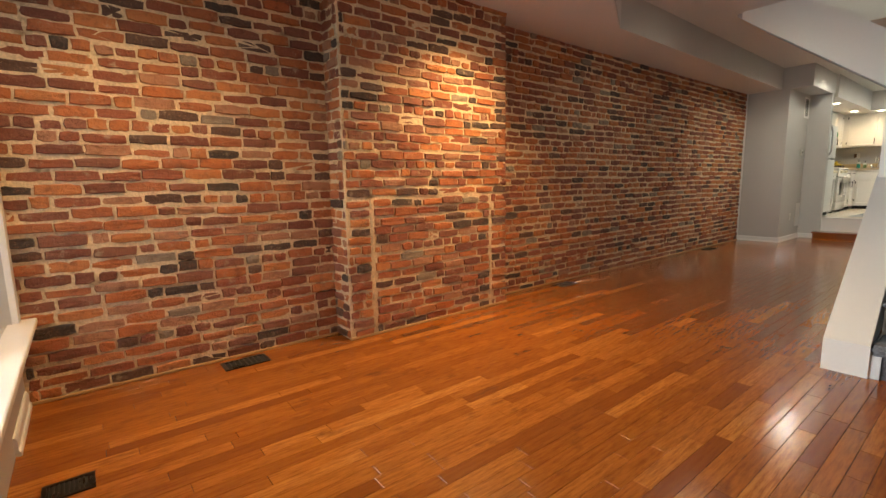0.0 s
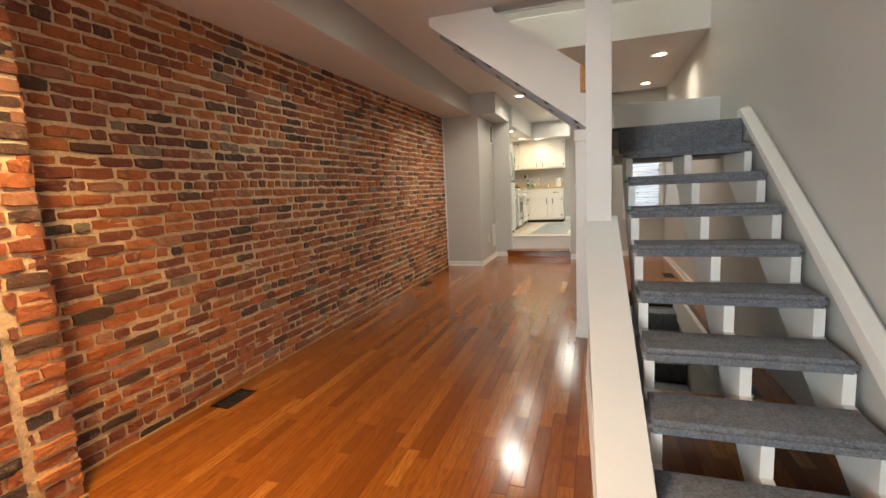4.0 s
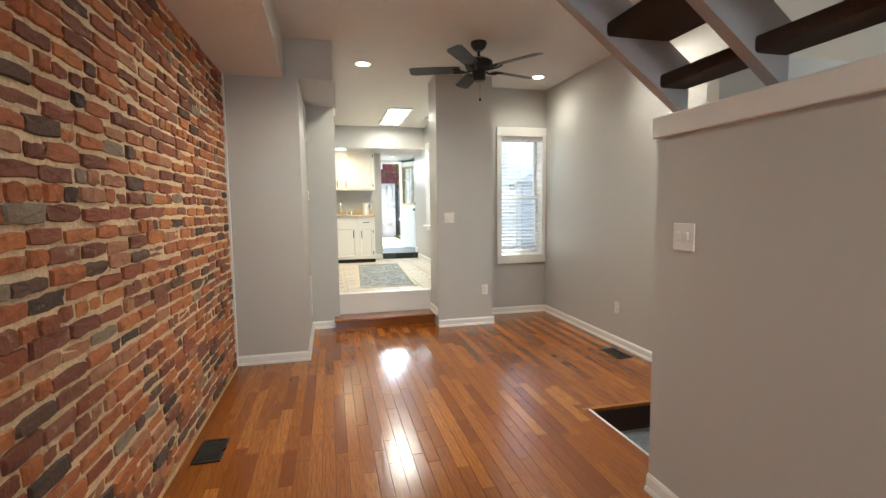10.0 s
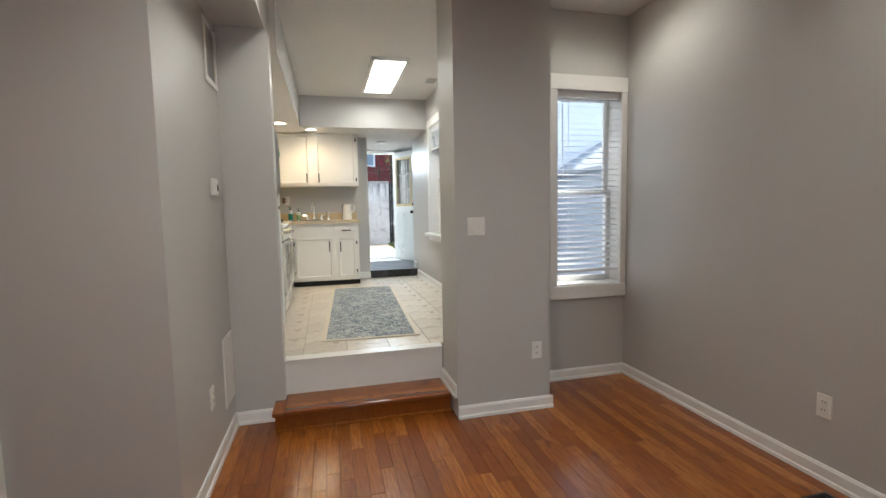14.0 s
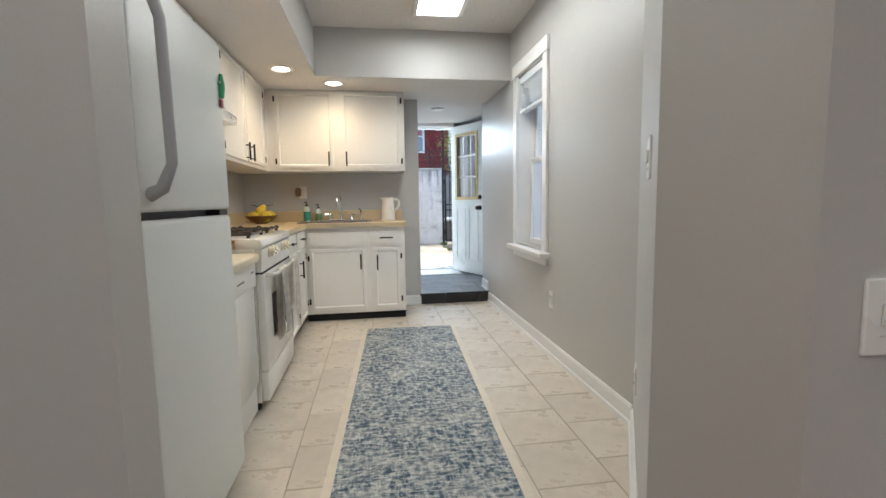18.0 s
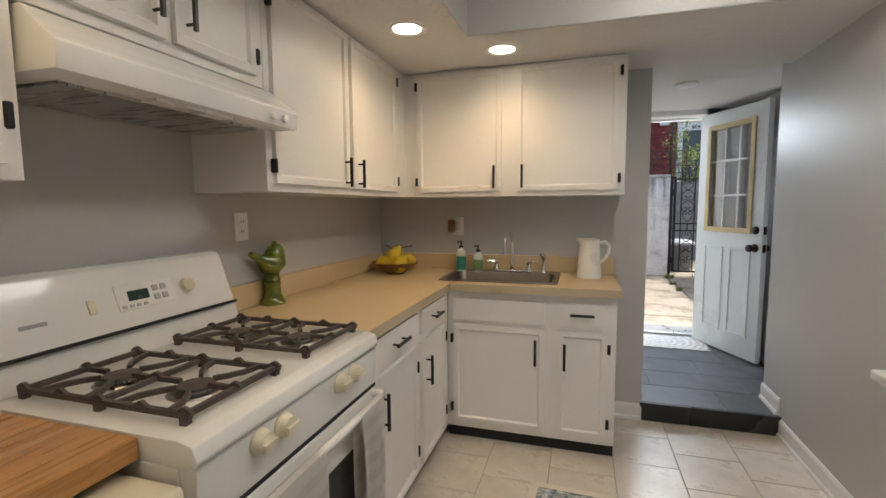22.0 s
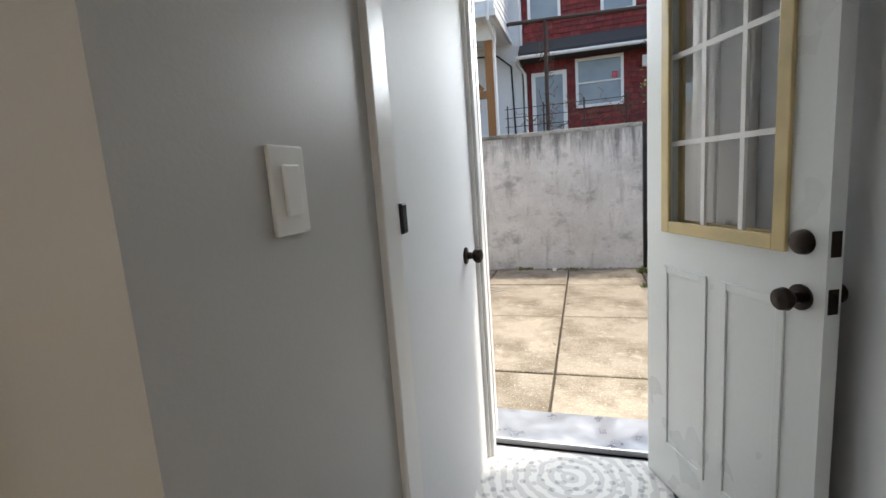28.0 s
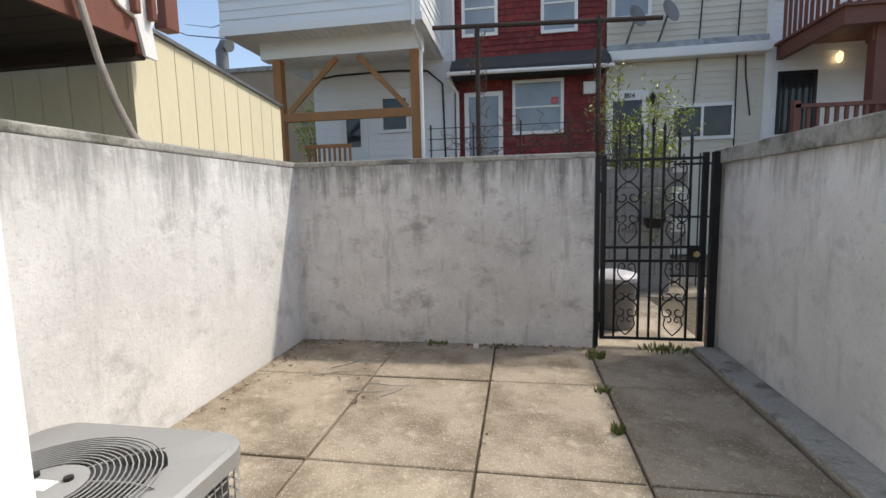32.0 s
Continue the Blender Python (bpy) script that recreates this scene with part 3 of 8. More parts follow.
# thermostat, return grille and access panel on the pier
th = thing("thermostat", (0.62, 9.83, 1.50), "small white thermostat with a dark display on the pier", "thermostat")
part("body", boxes((0.62, 9.71, 1.49, 0.645, 9.81, 1.59), bevel=0.006), PLASTIC, th, smooth=True)
part("display", boxes((0.645, 9.775, 1.52, 0.647, 9.80, 1.555)), DARK, th, "dark display")
gr = thing("wall_grille", (0.62, 9.80, 2.30), "white louvred air grille high on the pier", "vent")
part("frame", boxes((0.62, 9.74, 2.14, 0.632, 10.02, 2.17), (0.62, 9.74, 2.46, 0.632, 10.02, 2.49), (0.62, 9.74, 2.17, 0.632, 9.77, 2.46), (0.62, 9.99, 2.17, 0.632, 10.02, 2.46), bevel=0.002), PLASTIC, gr)
part("backing", boxes((0.62, 9.77, 2.17, 0.622, 9.99, 2.46)), DARK, gr)
for k in range(18):
    bm = bmesh.new()
    obox(bm, (0.622, 9.77, 2.175 + k * 0.016), (0, 0.22, 0), (0.008, 0, -0.006), (0.001, 0, 0.003))
    part("louvre", bm, PLASTIC, gr)
ap = thing("access_panel", (0.62, 9.86, 0.45), "flat white access panel low on the pier", "panel")
part("panel", boxes((0.62, 9.77, 0.22, 0.63, 10.015, 0.64), bevel=0.002), TRIM, ap)

# floor registers
def floor_vent(x, y, w, d, label):
    t = thing("floor_vent", (x, y, 0.0), label, "vent", "floor air registers")
    part("frame", boxes((x - w / 2, y - d / 2, 0.001, x - w / 2 + 0.015, y + d / 2, 0.006), (x + w / 2 - 0.015, y - d / 2, 0.001, x + w / 2, y + d / 2, 0.006), (x - w / 2, y - d / 2, 0.001, x + w / 2, y - d / 2 + 0.015, 0.0055), (x - w / 2, y + d / 2 - 0.015, 0.001, x + w / 2, y + d / 2, 0.0055)), BRONZE, t)
    part("grid", boxes((x - w / 2 + 0.015, y - d / 2 + 0.015, 0.0005, x + w / 2 - 0.015, y + d / 2 - 0.015, 0.002)), DARK, t)
    for k in range(9):
        yy = y - d / 2 + 0.02 + k * (d - 0.04) / 8
        part("bar", boxes((x - w / 2 + 0.015, yy - 0.003, 0.002, x + w / 2 - 0.015, yy + 0.003, 0.005)), BRONZE, t)
    return t


floor_vent(0.15, 3.66, 0.15, 0.27, "dark bronze floor register beside the brick wall")
floor_vent(0.15, 0.35, 0.15, 0.27, "dark bronze floor register beside the brick wall")
floor_vent(0.15, 7.38, 0.15, 0.27, "dark bronze floor register beside the brick wall")
floor_vent(3.44, 8.30, 0.15, 0.30, "bronze floor register beside the party wall")
floor_vent(1.00, -0.52, 0.12, 0.16, "greenish metal floor register under the front window")

# ceiling fan
fx, fy = 2.22, 8.68
fan = thing("ceiling_fan", (fx, fy, CH), "black five-blade ceiling fan with a short rod, at rest", "ceiling fan")
bm = bmesh.new()
turned(bm, [(0.0, 0.0), (0.072, 0.0), (0.074, -0.02), (0.06, -0.05), (0.035, -0.075), (0.0, -0.078)], (fx, fy, CH), 28)
part("canopy", bm, BLACK, fan, smooth=True)
bm = bmesh.new()
turned(bm, [(0.013, -0.07), (0.013, -0.15)], (fx, fy, CH), 14)
part("rod", bm, BLACK, fan, smooth=True)
bm = bmesh.new()
turned(bm, [(0.03, -0.14), (0.09, -0.15), (0.125, -0.175), (0.13, -0.205), (0.115, -0.235), (0.075, -0.25), (0.062, -0.26), (0.060, -0.33), (0.045, -0.345), (0.0, -0.347)], (fx, fy, CH), 36)
part("motor_housing", bm, BLACK, fan, smooth=True)
BLADE = surface("matt_black_blade", (0.022, 0.024, 0.028), 0.4, 0.2, 5.0, 0.2, 60, stretch=(1, 1, 1))
for k in range(5):
    turn = Matrix.Translation((fx, fy, CH - 0.24)) @ Matrix.Rotation(radians(72 * k + 17), 4, "Z")
    bm = bmesh.new()
    prism(bm, [(0.17, -0.045, -0.01), (0.20, -0.058, -0.012), (0.60, -0.066, -0.014), (0.635, -0.045, -0.010), (0.635, 0.045, 0.010), (0.60, 0.066, 0.014), (0.20, 0.058, 0.012), (0.17, 0.045, 0.01)], (0, 0, 0.006))
    bm.transform(turn)
    blade = part("blade", bm, BLADE, fan)
    bm = bmesh.new()
    tube(bm, [(0.07, 0, -0.01), (0.12, 0.0, -0.022), (0.17, 0.03, -0.012), (0.23, 0.038, -0.002)], 0.008, 6)
    tube(bm, [(0.07, 0, -0.01), (0.12, 0.0, -0.022), (0.17, -0.03, -0.016), (0.23, -0.038, -0.014)], 0.008, 6)
    bm.transform(turn)
    part("blade_iron", bm, BLACK, blade)
bm = bmesh.new()
tube(bm, [(fx, fy - 0.03, CH - 0.34), (fx, fy - 0.03, CH - 0.50)], 0.0015, 5)
chain = part("pull_chain", bm, BRONZE, fan)
bm = bmesh.new()
turned(bm, [(0.0, 0.0), (0.010, -0.006), (0.012, -0.016), (0.006, -0.028), (0.0, -0.03)], (fx, fy - 0.03, CH - 0.50), 12)
part("pull_knob", bm, BLACK, chain, smooth=True)

# smoke detector on the front ceiling
sd = thing("smoke_detector", (1.95, 4.05, CH), "round white smoke detector on the ceiling", "smoke detector")
bm = bmesh.new()
turned(bm, [(0.065, 0.0), (0.062, -0.022), (0.045, -0.034), (0.0, -0.036)], (1.95, 4.05, CH), 28)
part("body", bm, PLASTIC, sd, smooth=True)

# living room window with blinds
wx0, wx1, wz0, wz1 = 2.99, 3.58, 0.76, 2.30
lw = thing("window_living", (3.28, 10.13, wz0), "white double-hung window with lowered blinds", "window", kind="structure")
part("casing", boxes((2.93, 10.108, 0.66, 2.995, 10.13, 2.30), (3.555, 10.108, 0.66, 3.608, 10.13, 2.30), (2.93, 10.104, 2.285, 3.608, 10.13, 2.40), (2.93, 10.102, 0.66, 3.608, 10.13, 0.765), bevel=0.004), TRIM, lw)
part("jamb", boxes((2.99, 10.13, 0.76, 3.0, 10.38, 2.30), (3.57, 10.13, 0.76, 3.58, 10.38, 2.30), (3.0, 10.13, 2.29, 3.57, 10.38, 2.30)), TRIM, lw)
part("sill", boxes((2.99, 10.12, 0.745, 3.58, 10.40, 0.775), bevel=0.004), TRIM, lw)
for name, z0, z1, y in (("lower_sash", 0.775, 1.53, 10.27), ("upper_sash", 1.49, 2.29, 10.31)):
    sash = part(name, boxes((3.0, y, z0, 3.04, y + 0.035, z1), (3.53, y, z0, 3.57, y + 0.035, z1), (3.04, y, z0, 3.53, y + 0.035, z0 + 0.045), (3.04, y, z1 - 0.04, 3.53, y + 0.035, z1), bevel=0.003), TRIM, lw)
    pane = part("pane", boxes((3.04, y + 0.015, z0 + 0.045, 3.53, y + 0.019, z1 - 0.04)), GLASS, sash)
    pane.visible_shadow = False
BLIND = surface("white_blind_slat", (0.78, 0.80, 0.82), 0.35, 0.02, 4.0)
bl = thing("window_blind", (3.28, 10.19, 2.28), "white faux-wood blind lowered with its slats open", "blind")
part("headrail", boxes((3.005, 10.145, 2.235, 3.565, 10.20, 2.288), bevel=0.003), BLIND, bl)
for k in range(30):
    z = 2.215 - 0.0445 * k
    bm = bmesh.new()
    obox(bm, (3.008, 10.150, z), (0.553, 0, 0), (0, 0.046, 0.010), (0, -0.0005, 0.0028))
    part("slat", bm, BLIND, bl)
part("bottom_rail", boxes((3.006, 10.148, 0.865, 3.564, 10.198, 0.890), bevel=0.004), BLIND, bl)
for x in (3.12, 3.45):
    bm = bmesh.new()
    tube(bm, [(x, 10.172, 2.24), (x, 10.172, 0.88)], 0.0022, 5)
    part("ladder_cord", bm, BLIND, bl)
bm = bmesh.new()
tube(bm, [(3.05, 10.14, 2.22), (3.055, 10.135, 1.62)], 0.004, 6)
part("tilt_wand", bm, PLASTIC, bl)

# ---- stairs ----
RISE, RUN, Y0 = 0.196, 0.2925, 2.95
st = thing("lower_stair", (3.05, Y0, 0.0), "open-riser stair with grey carpeted treads on white stringers", "stairs")
for k in range(1, 9):
    y, z = Y0 + RUN * (k - 1), RISE * k
    bm = bmesh.new()
    box(bm, 2.69, y - 0.03, z - 0.062, 3.505, y + RUN - 0.02, z)
    bmesh.ops.bevel(bm, geom=[e for e in bm.edges], offset=0.022, segments=3, affect="EDGES")
    part("tread", bm, CARPET, st, smooth=True)
for x in (2.70, 3.085, 3.45):
    pts = []
    for k in range(9):
        y, z = Y0 + RUN * k, RISE * k
        pts += [(x, y, z if k else 0.0), (x, y, z + RISE - 0.062)]
    pts += [(x, Y0 + RUN * 9 - 0.05, RISE * 9 - 0.062), (x, Y0 + RUN * 9 - 0.05, RISE * 9 - 0.36), (x, Y0 + 0.36, 0.0)]
    bm = bmesh.new()
    prism(bm, pts, (0.045, 0, 0))
    part("stringer", bm, TRIM, st)
part("bottom_riser", boxes((2.69, Y0 + 0.02, 0.0, 3.49, Y0 + 0.04, RISE - 0.065)), CARPET, st, "bluish carpet riser at the floor")
bm = bmesh.new()
yt, zt = Y0 + RUN * 8 + 0.04, RISE * 9
prism(bm, [(3.545, 2.88, 0.0), (3.545, 2.88, 0.26), (3.545, yt + 0.02, zt + 0.04), (3.545, yt + 0.02, zt - 0.30), (3.545, 3.40, 0.0)], (0.06, 0, 0))
part("skirt_board", bm, GREY, st)
bm = bmesh.new()
prism(bm, [(3.50, 2.865, 0.0), (3.50, 2.865, 0.30), (3.50, yt + 0.02, zt + 0.075), (3.50, yt + 0.02, zt + 0.030), (3.50, 2.93, 0.235), (3.50, 2.93, 0.0)], (0.075, 0, 0))
soften(bm, 0.004)
part("skirt_cap", bm, TRIM, st)
bm = bmesh.new()
prism(bm, [(3.53, yt + 0.02, zt + 0.02), (3.53, yt + 0.02, zt + 0.085), (3.53, yt + 0.20, zt + 0.085), (3.53, yt + 0.20, zt + 0.02)], (0.04, 0, 0))
part("landing_skirt", bm, TRIM, st)

LZ = RISE * 9
ld = thing("stair_landing", (3.0, 5.9, LZ), "carpeted stair landing on a painted frame", "stairs")
part("deck", boxes((2.45, 5.33, LZ - 0.16, XR, 6.43, LZ - 0.02)), STRINGER, ld)
part("carpet", boxes((2.45, 5.28, LZ - 0.02, XR, 6.43, LZ), bevel=0.008), CARPET, ld)
part("riser", boxes((2.665, 5.262, LZ - RISE - 0.01, 3.505, 5.325, LZ - 0.018), bevel=0.006), CARPET, ld)
wall("wall_landing_guard", (2.66, 6.43, LZ - 0.25, XR, 6.50, LZ + 0.34), material=TRIM, label="low white guard wall behind the stair landing")
wall("wall_stair_panel", (2.335, 5.40, 0, 2.44, 6.43, 1.69), label="grey painted side panel below the stair landing")
solid("trim_panel_cap", boxes((2.315, 5.38, 1.69, 2.46, 6.45, 1.785), bevel=0.006), TRIM, "", "", "structure")
solid("trim_panel_post", boxes((2.325, 5.388, 0.0, 2.44, 5.40, 1.69), bevel=0.003), TRIM, "", "", "structure")
wall("wall_stair_full", (2.44, 4.50, 0, 2.57, 5.42, 3.1), label="grey painted wall between the stair and the room")
solid("trim_stair_post", boxes((2.43, 4.45, 1.09, 2.585, 4.50, 2.88), bevel=0.004), TRIM, "", "", "structure")
SL = (1.115 - 0.185) / (4.49 - 2.94)
def leaning(rows, x_front, x_back, x_front2, x_back2, y0=2.93, y1=4.50):
    """A sloping solid between two side faces that run slightly askew to the room."""
    bm = bmesh.new()
    k = lambda y, a, b: a + (b - a) * (y - y0) / (y1 - y0)
    p = [bm.verts.new((k(y, x_front, x_back), y, z)) for y, z in rows]
    q = [bm.verts.new((k(y, x_front2, x_back2), y, z)) for y, z in rows]
    bm.faces.new(p)
    bm.faces.new(q[::-1])
    for i in range(len(p)):
        bm.faces.new((p[i - 1], p[i], q[i], q[i - 1]))
    bmesh.ops.recalc_face_normals(bm, faces=bm.faces[:])
    return bm


solid("wall_knee", leaning([(2.95, 0.0), (2.95, 0.14), (4.50, 0.14 + SL * 1.55), (4.50, 0.0)], 2.515, 2.44, 2.67, 2.57), GREY, "grey painted sloping knee wall of the stair", "", "structure")
solid("trim_knee_cap", leaning([(2.93, 0.0), (2.93, 0.185), (4.50, 0.185 + SL * 1.57), (4.50, 0.145 + SL * 1.57), (2.97, 0.15), (2.97, 0.0)], 2.495, 2.42, 2.70, 2.62), TRIM, "wide white sloping cap of the knee wall", "", "structure")

# upper flight to the next floor, seen from below
us = thing("upper_stair", (1.75, 5.95, LZ), "upper stair flight with dark carpet undersides and lilac stringers", "stairs")
US = 0.74
def under(x):
    return LZ + 0.02 + US * (2.45 - x)
for y0, y1, mat_, name in ((6.385, 6.435, STRINGER, "stringer"), (5.92, 5.97, STRINGER, "stringer"), (5.47, 5.51, STRINGER, "stringer")):
    bm = bmesh.new()
    prism(bm, [(2.45, y0, under(2.45)), (1.0, y0, under(1.0)), (1.0, y0, under(1.0) + 0.24), (2.45, y0, under(2.45) + 0.24)], (0, y1 - y0, 0))
    part(name, bm, mat_, us)
for k in range(1, 7):
    z, x = LZ + 0.2 * k, 2.60 - 0.27 * (k - 1)
    part("tread", boxes((max(x - 0.30, 0.9), 5.50, z - 0.06, min(x + 0.02, 2.45), 6.42, z), bevel=0.015), CARPET_BACK, us, smooth=True)
bm = bmesh.new()
prism(bm, [(2.45, 5.43, under(2.45)), (1.065, 5.43, under(1.065)), (1.065, 5.43, CH + 0.1), (1.60, 5.43, CH + 0.1), (1.66, 5.43, under(1.66) + 0.47), (2.45, 5.43, under(2.45) + 0.47)], (0, 0.035, 0))
part("skirt_board", bm, TRIM, us)
bm = bmesh.new()
prism(bm, [(2.45, 5.415, under(2.45) - 0.005), (1.10, 5.415, under(1.10) - 0.005), (1.10, 5.415, under(1.10) + 0.035), (2.45, 5.415, under(2.45) + 0.035)], (0, 0.02, 0))
prism(bm, [(2.45, 5.42, under(2.45) + 0.035), (1.10, 5.42, under(1.10) + 0.035), (1.10, 5.42, under(1.10) + 0.06), (2.45, 5.42, under(2.45) + 0.06)], (0, 0.012, 0))
part("skirt_moulding", bm, TRIM, us)

# newel block with a small timber bracket at the top of the wall end
nb = thing("handrail_bracket", (2.41, 4.55, 2.02), "short varnished timber handrail end on the stair wall", "handrail")
part("rail_end", boxes((2.395, 4.52, 1.93, 2.44, 4.58, 2.10), bevel=0.01), WOOD, nb)

# stairs down to the basement
bs = thing("basement_stair", (3.0, 7.25, -0.2), "grey carpeted stair going down through the floor opening", "stairs")
for k in range(1, 10):
    y1, z = 7.29 - 0.27 * (k - 1), -0.2 * k
    part("tread", boxes((2.56, y1 - 0.28, z - 0.2, 3.39, y1, z), bevel=0.012), CARPET, bs, smooth=True)
solid("trim_well_edge", boxes((3.365, 4.42, -0.28, 3.40, 7.31, 0.012), (2.535, 4.42, -0.28, 2.55, 7.29, 0.004)), TRIM, "", "", "structure")
wall("floor_well_side", (3.40, 4.42, -2.6, XR, 7.31, -0.03), label="grey wall below the floor opening")

# step up to the kitchen
sp = thing("kitchen_step", (1.45, 9.97, 0.0), "polished oak step up to the kitchen", "step")
part("riser", boxes((0.885, 9.845, 0.0, 2.04, 9.86, 0.104), bevel=0.002), PLANK_ONE, sp)
for k in range(4):
    y = 9.89 + k * 0.0573
    part("tread_board", boxes((0.945, y, 0.104, 2.045, y + 0.0566, 0.132), bevel=0.0012), STEP_WOOD, sp)
part("nosing", boxes((0.945, 9.82, 0.104, 2.045, 9.8893, 0.132), bevel=0.006), STEP_WOOD, sp, smooth=True)
part("end_board", boxes((0.87, 9.82, 0.104, 0.944, 10.119, 0.132), bevel=0.004), PLANK_ONE, sp, smooth=True)
part("side", boxes((0.885, 9.86, 0.0, 0.90, 10.12, 0.104)), PLANK_ONE, sp)
part("shoe", boxes((0.885, 9.828, 0.0, 2.04, 9.844, 0.018), bevel=0.005), PLANK_ONE, sp)
wall("trim_kitchen_riser", (0.90, 10.12, 0.0, 2.05, 10.20, KZ - 0.006), (0.90, 10.105, KZ - 0.006, 2.05, 10.21, KZ + 0.006), material=TRIM, label="white riser and edge below the kitchen tiles")
baseboard("baseboard_splay", [(2.61, 11.07, 2.10, 10.18)], KZ)
baseboard("baseboard_step", [(2.05, 10.10, 2.05, 9.72)], 0.132)
# ---- kitchen ----
baseboard("baseboard_kitchen", [(KR, KB + 0.02, KR, 11.07), (1.69, KB, 1.87, KB), (1.87, KB, 1.87, KB + 0.10)], KZ, 0.10)
CT = KZ + 0.905    # worktop height


def bar_handle(parent, c, along, n, length=0.13):
    """A slim black bar handle on two posts: c on the door's face."""
    c, a, n = Vector(c), Vector(along), Vector(n)
    bm = bmesh.new()
    tube(bm, [c - a * length / 2 + n * 0.03, c + a * length / 2 + n * 0.03], 0.0072, 8)
    for s in (-0.35, 0.35):
        tube(bm, [c + a * length * s, c + a * length * s + n * 0.03], 0.0045, 6)
    return part("handle", bm, BLACK, parent, "black bar handle", smooth=True)


def front(parent, name, o, u, n, w, h, plain=False, hinges=(), thick=0.018):
    """A cabinet door or drawer front with a raised rim: o its lower corner on the carcass, u along it, n outward."""
    o, u, n, up = Vector(o), Vector(u), Vector(n), Vector((0, 0, 1))
    bm = bmesh.new()
    obox(bm, o, u * w, up * h, n * thick)
    face = max(bm.faces, key=lambda f: f.calc_center_median().dot(n))
    if plain:
        bmesh.ops.inset_region(bm, faces=[face], thickness=0.010, depth=0.004)
    else:
        bmesh.ops.inset_region(bm, faces=[face], thickness=0.006, depth=0.003)
        bmesh.ops.inset_region(bm, faces=[face], thickness=0.036, depth=0.0)
        bmesh.ops.inset_region(bm, faces=[face], thickness=0.012, depth=-0.010)
    ob = part(name, bm, CAB, parent)
    for du, dv in hinges:
        bm = bmesh.new()
        obox(bm, o + u * (du - 0.008) + up * (dv - 0.025) + n * 0.002, u * 0.016, up * 0.05, n * 0.022)
        soften(bm, 0.004)
        part("hinge", bm, BLACK, ob, "black butt hinge")
    return ob


# base units on the long wall and under the sink
X, Y, Zn = Vector((1, 0, 0)), Vector((0, 1, 0)), Vector((0, 0, 1))
def base_unit(name, x0, y0, x1, y1, face, label, top=0.04):
    t = thing(name, ((x0 + x1) / 2, (y0 + y1) / 2, KZ), label, "cabinet", "kitchen base cabinets")
    toe = (x0, y0, KZ, x1 - 0.05, y1, KZ + 0.08) if face == "x" else (x0, y0 + 0.03, KZ, x1 - 0.001, y1, KZ + 0.07)
    part("body", boxes((x0, y0, KZ + 0.07, x1, y1, CT - top), bevel=0.002), CAB, t)
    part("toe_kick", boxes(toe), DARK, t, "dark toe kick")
    return t


u1 = base_unit("base_cabinet", KL, 12.31, 0.775, 12.84, "x", "white base cabinet with one drawer and one door beside the stove")
d = front(u1, "drawer", (0.775, 12.36, KZ + 0.735), Y, X, 0.45, 0.115, True)
bar_handle(d, (0.793, 12.585, KZ + 0.79), Y, X, 0.13)
d = front(u1, "door", (0.775, 12.36, KZ + 0.10), Y, X, 0.45, 0.60, False, ((0.46, 0.10), (0.46, 0.50)))
bar_handle(d, (0.793, 12.42, KZ + 0.57), Zn, X, 0.14)
u2 = base_unit("base_cabinet", KL, 12.84, 0.775, 13.36, "x", "white corner base cabinet with one drawer and one door")
d = front(u2, "drawer", (0.775, 12.885, KZ + 0.735), Y, X, 0.375, 0.115, True)
bar_handle(d, (0.793, 13.07, KZ + 0.79), Y, X, 0.12)
d = front(u2, "door", (0.775, 12.885, KZ + 0.10), Y, X, 0.375, 0.60, False, ((0.385, 0.10), (0.385, 0.52)))
bar_handle(d, (0.793, 12.935, KZ + 0.55), Zn, X, 0.14)
u3 = base_unit("sink_cabinet", 0.775, 13.36, 1.345, KB, "y", "white sink cabinet with a false drawer and one door", 0.19)
part("apron", boxes((0.776, 13.362, CT - 0.19, 1.344, 13.38, CT - 0.04)), CAB, u3)
front(u3, "false_drawer", (0.815, 13.36, KZ + 0.70), X, -Y, 0.50, 0.12, True)
d = front(u3, "door", (0.815, 13.36, KZ + 0.11), X, -Y, 0.50, 0.56, False, ((-0.01, 0.08), (-0.01, 0.48)))
bar_handle(d, (1.27, 13.342, KZ + 0.55), Zn, -Y, 0.14)
u4 = base_unit("base_cabinet", 1.345, 13.36, 1.675, KB, "y", "narrow white base cabinet with one drawer and one door")
d = front(u4, "drawer", (1.385, 13.36, KZ + 0.70), X, -Y, 0.245, 0.12, True)
bar_handle(d, (1.505, 13.342, KZ + 0.765), X, -Y, 0.12)
d = front(u4, "door", (1.385, 13.36, KZ + 0.11), X, -Y, 0.245, 0.56, False, ((0.255, 0.08), (0.255, 0.48)))
bar_handle(d, (1.42, 13.342, KZ + 0.54), Zn, -Y, 0.14)

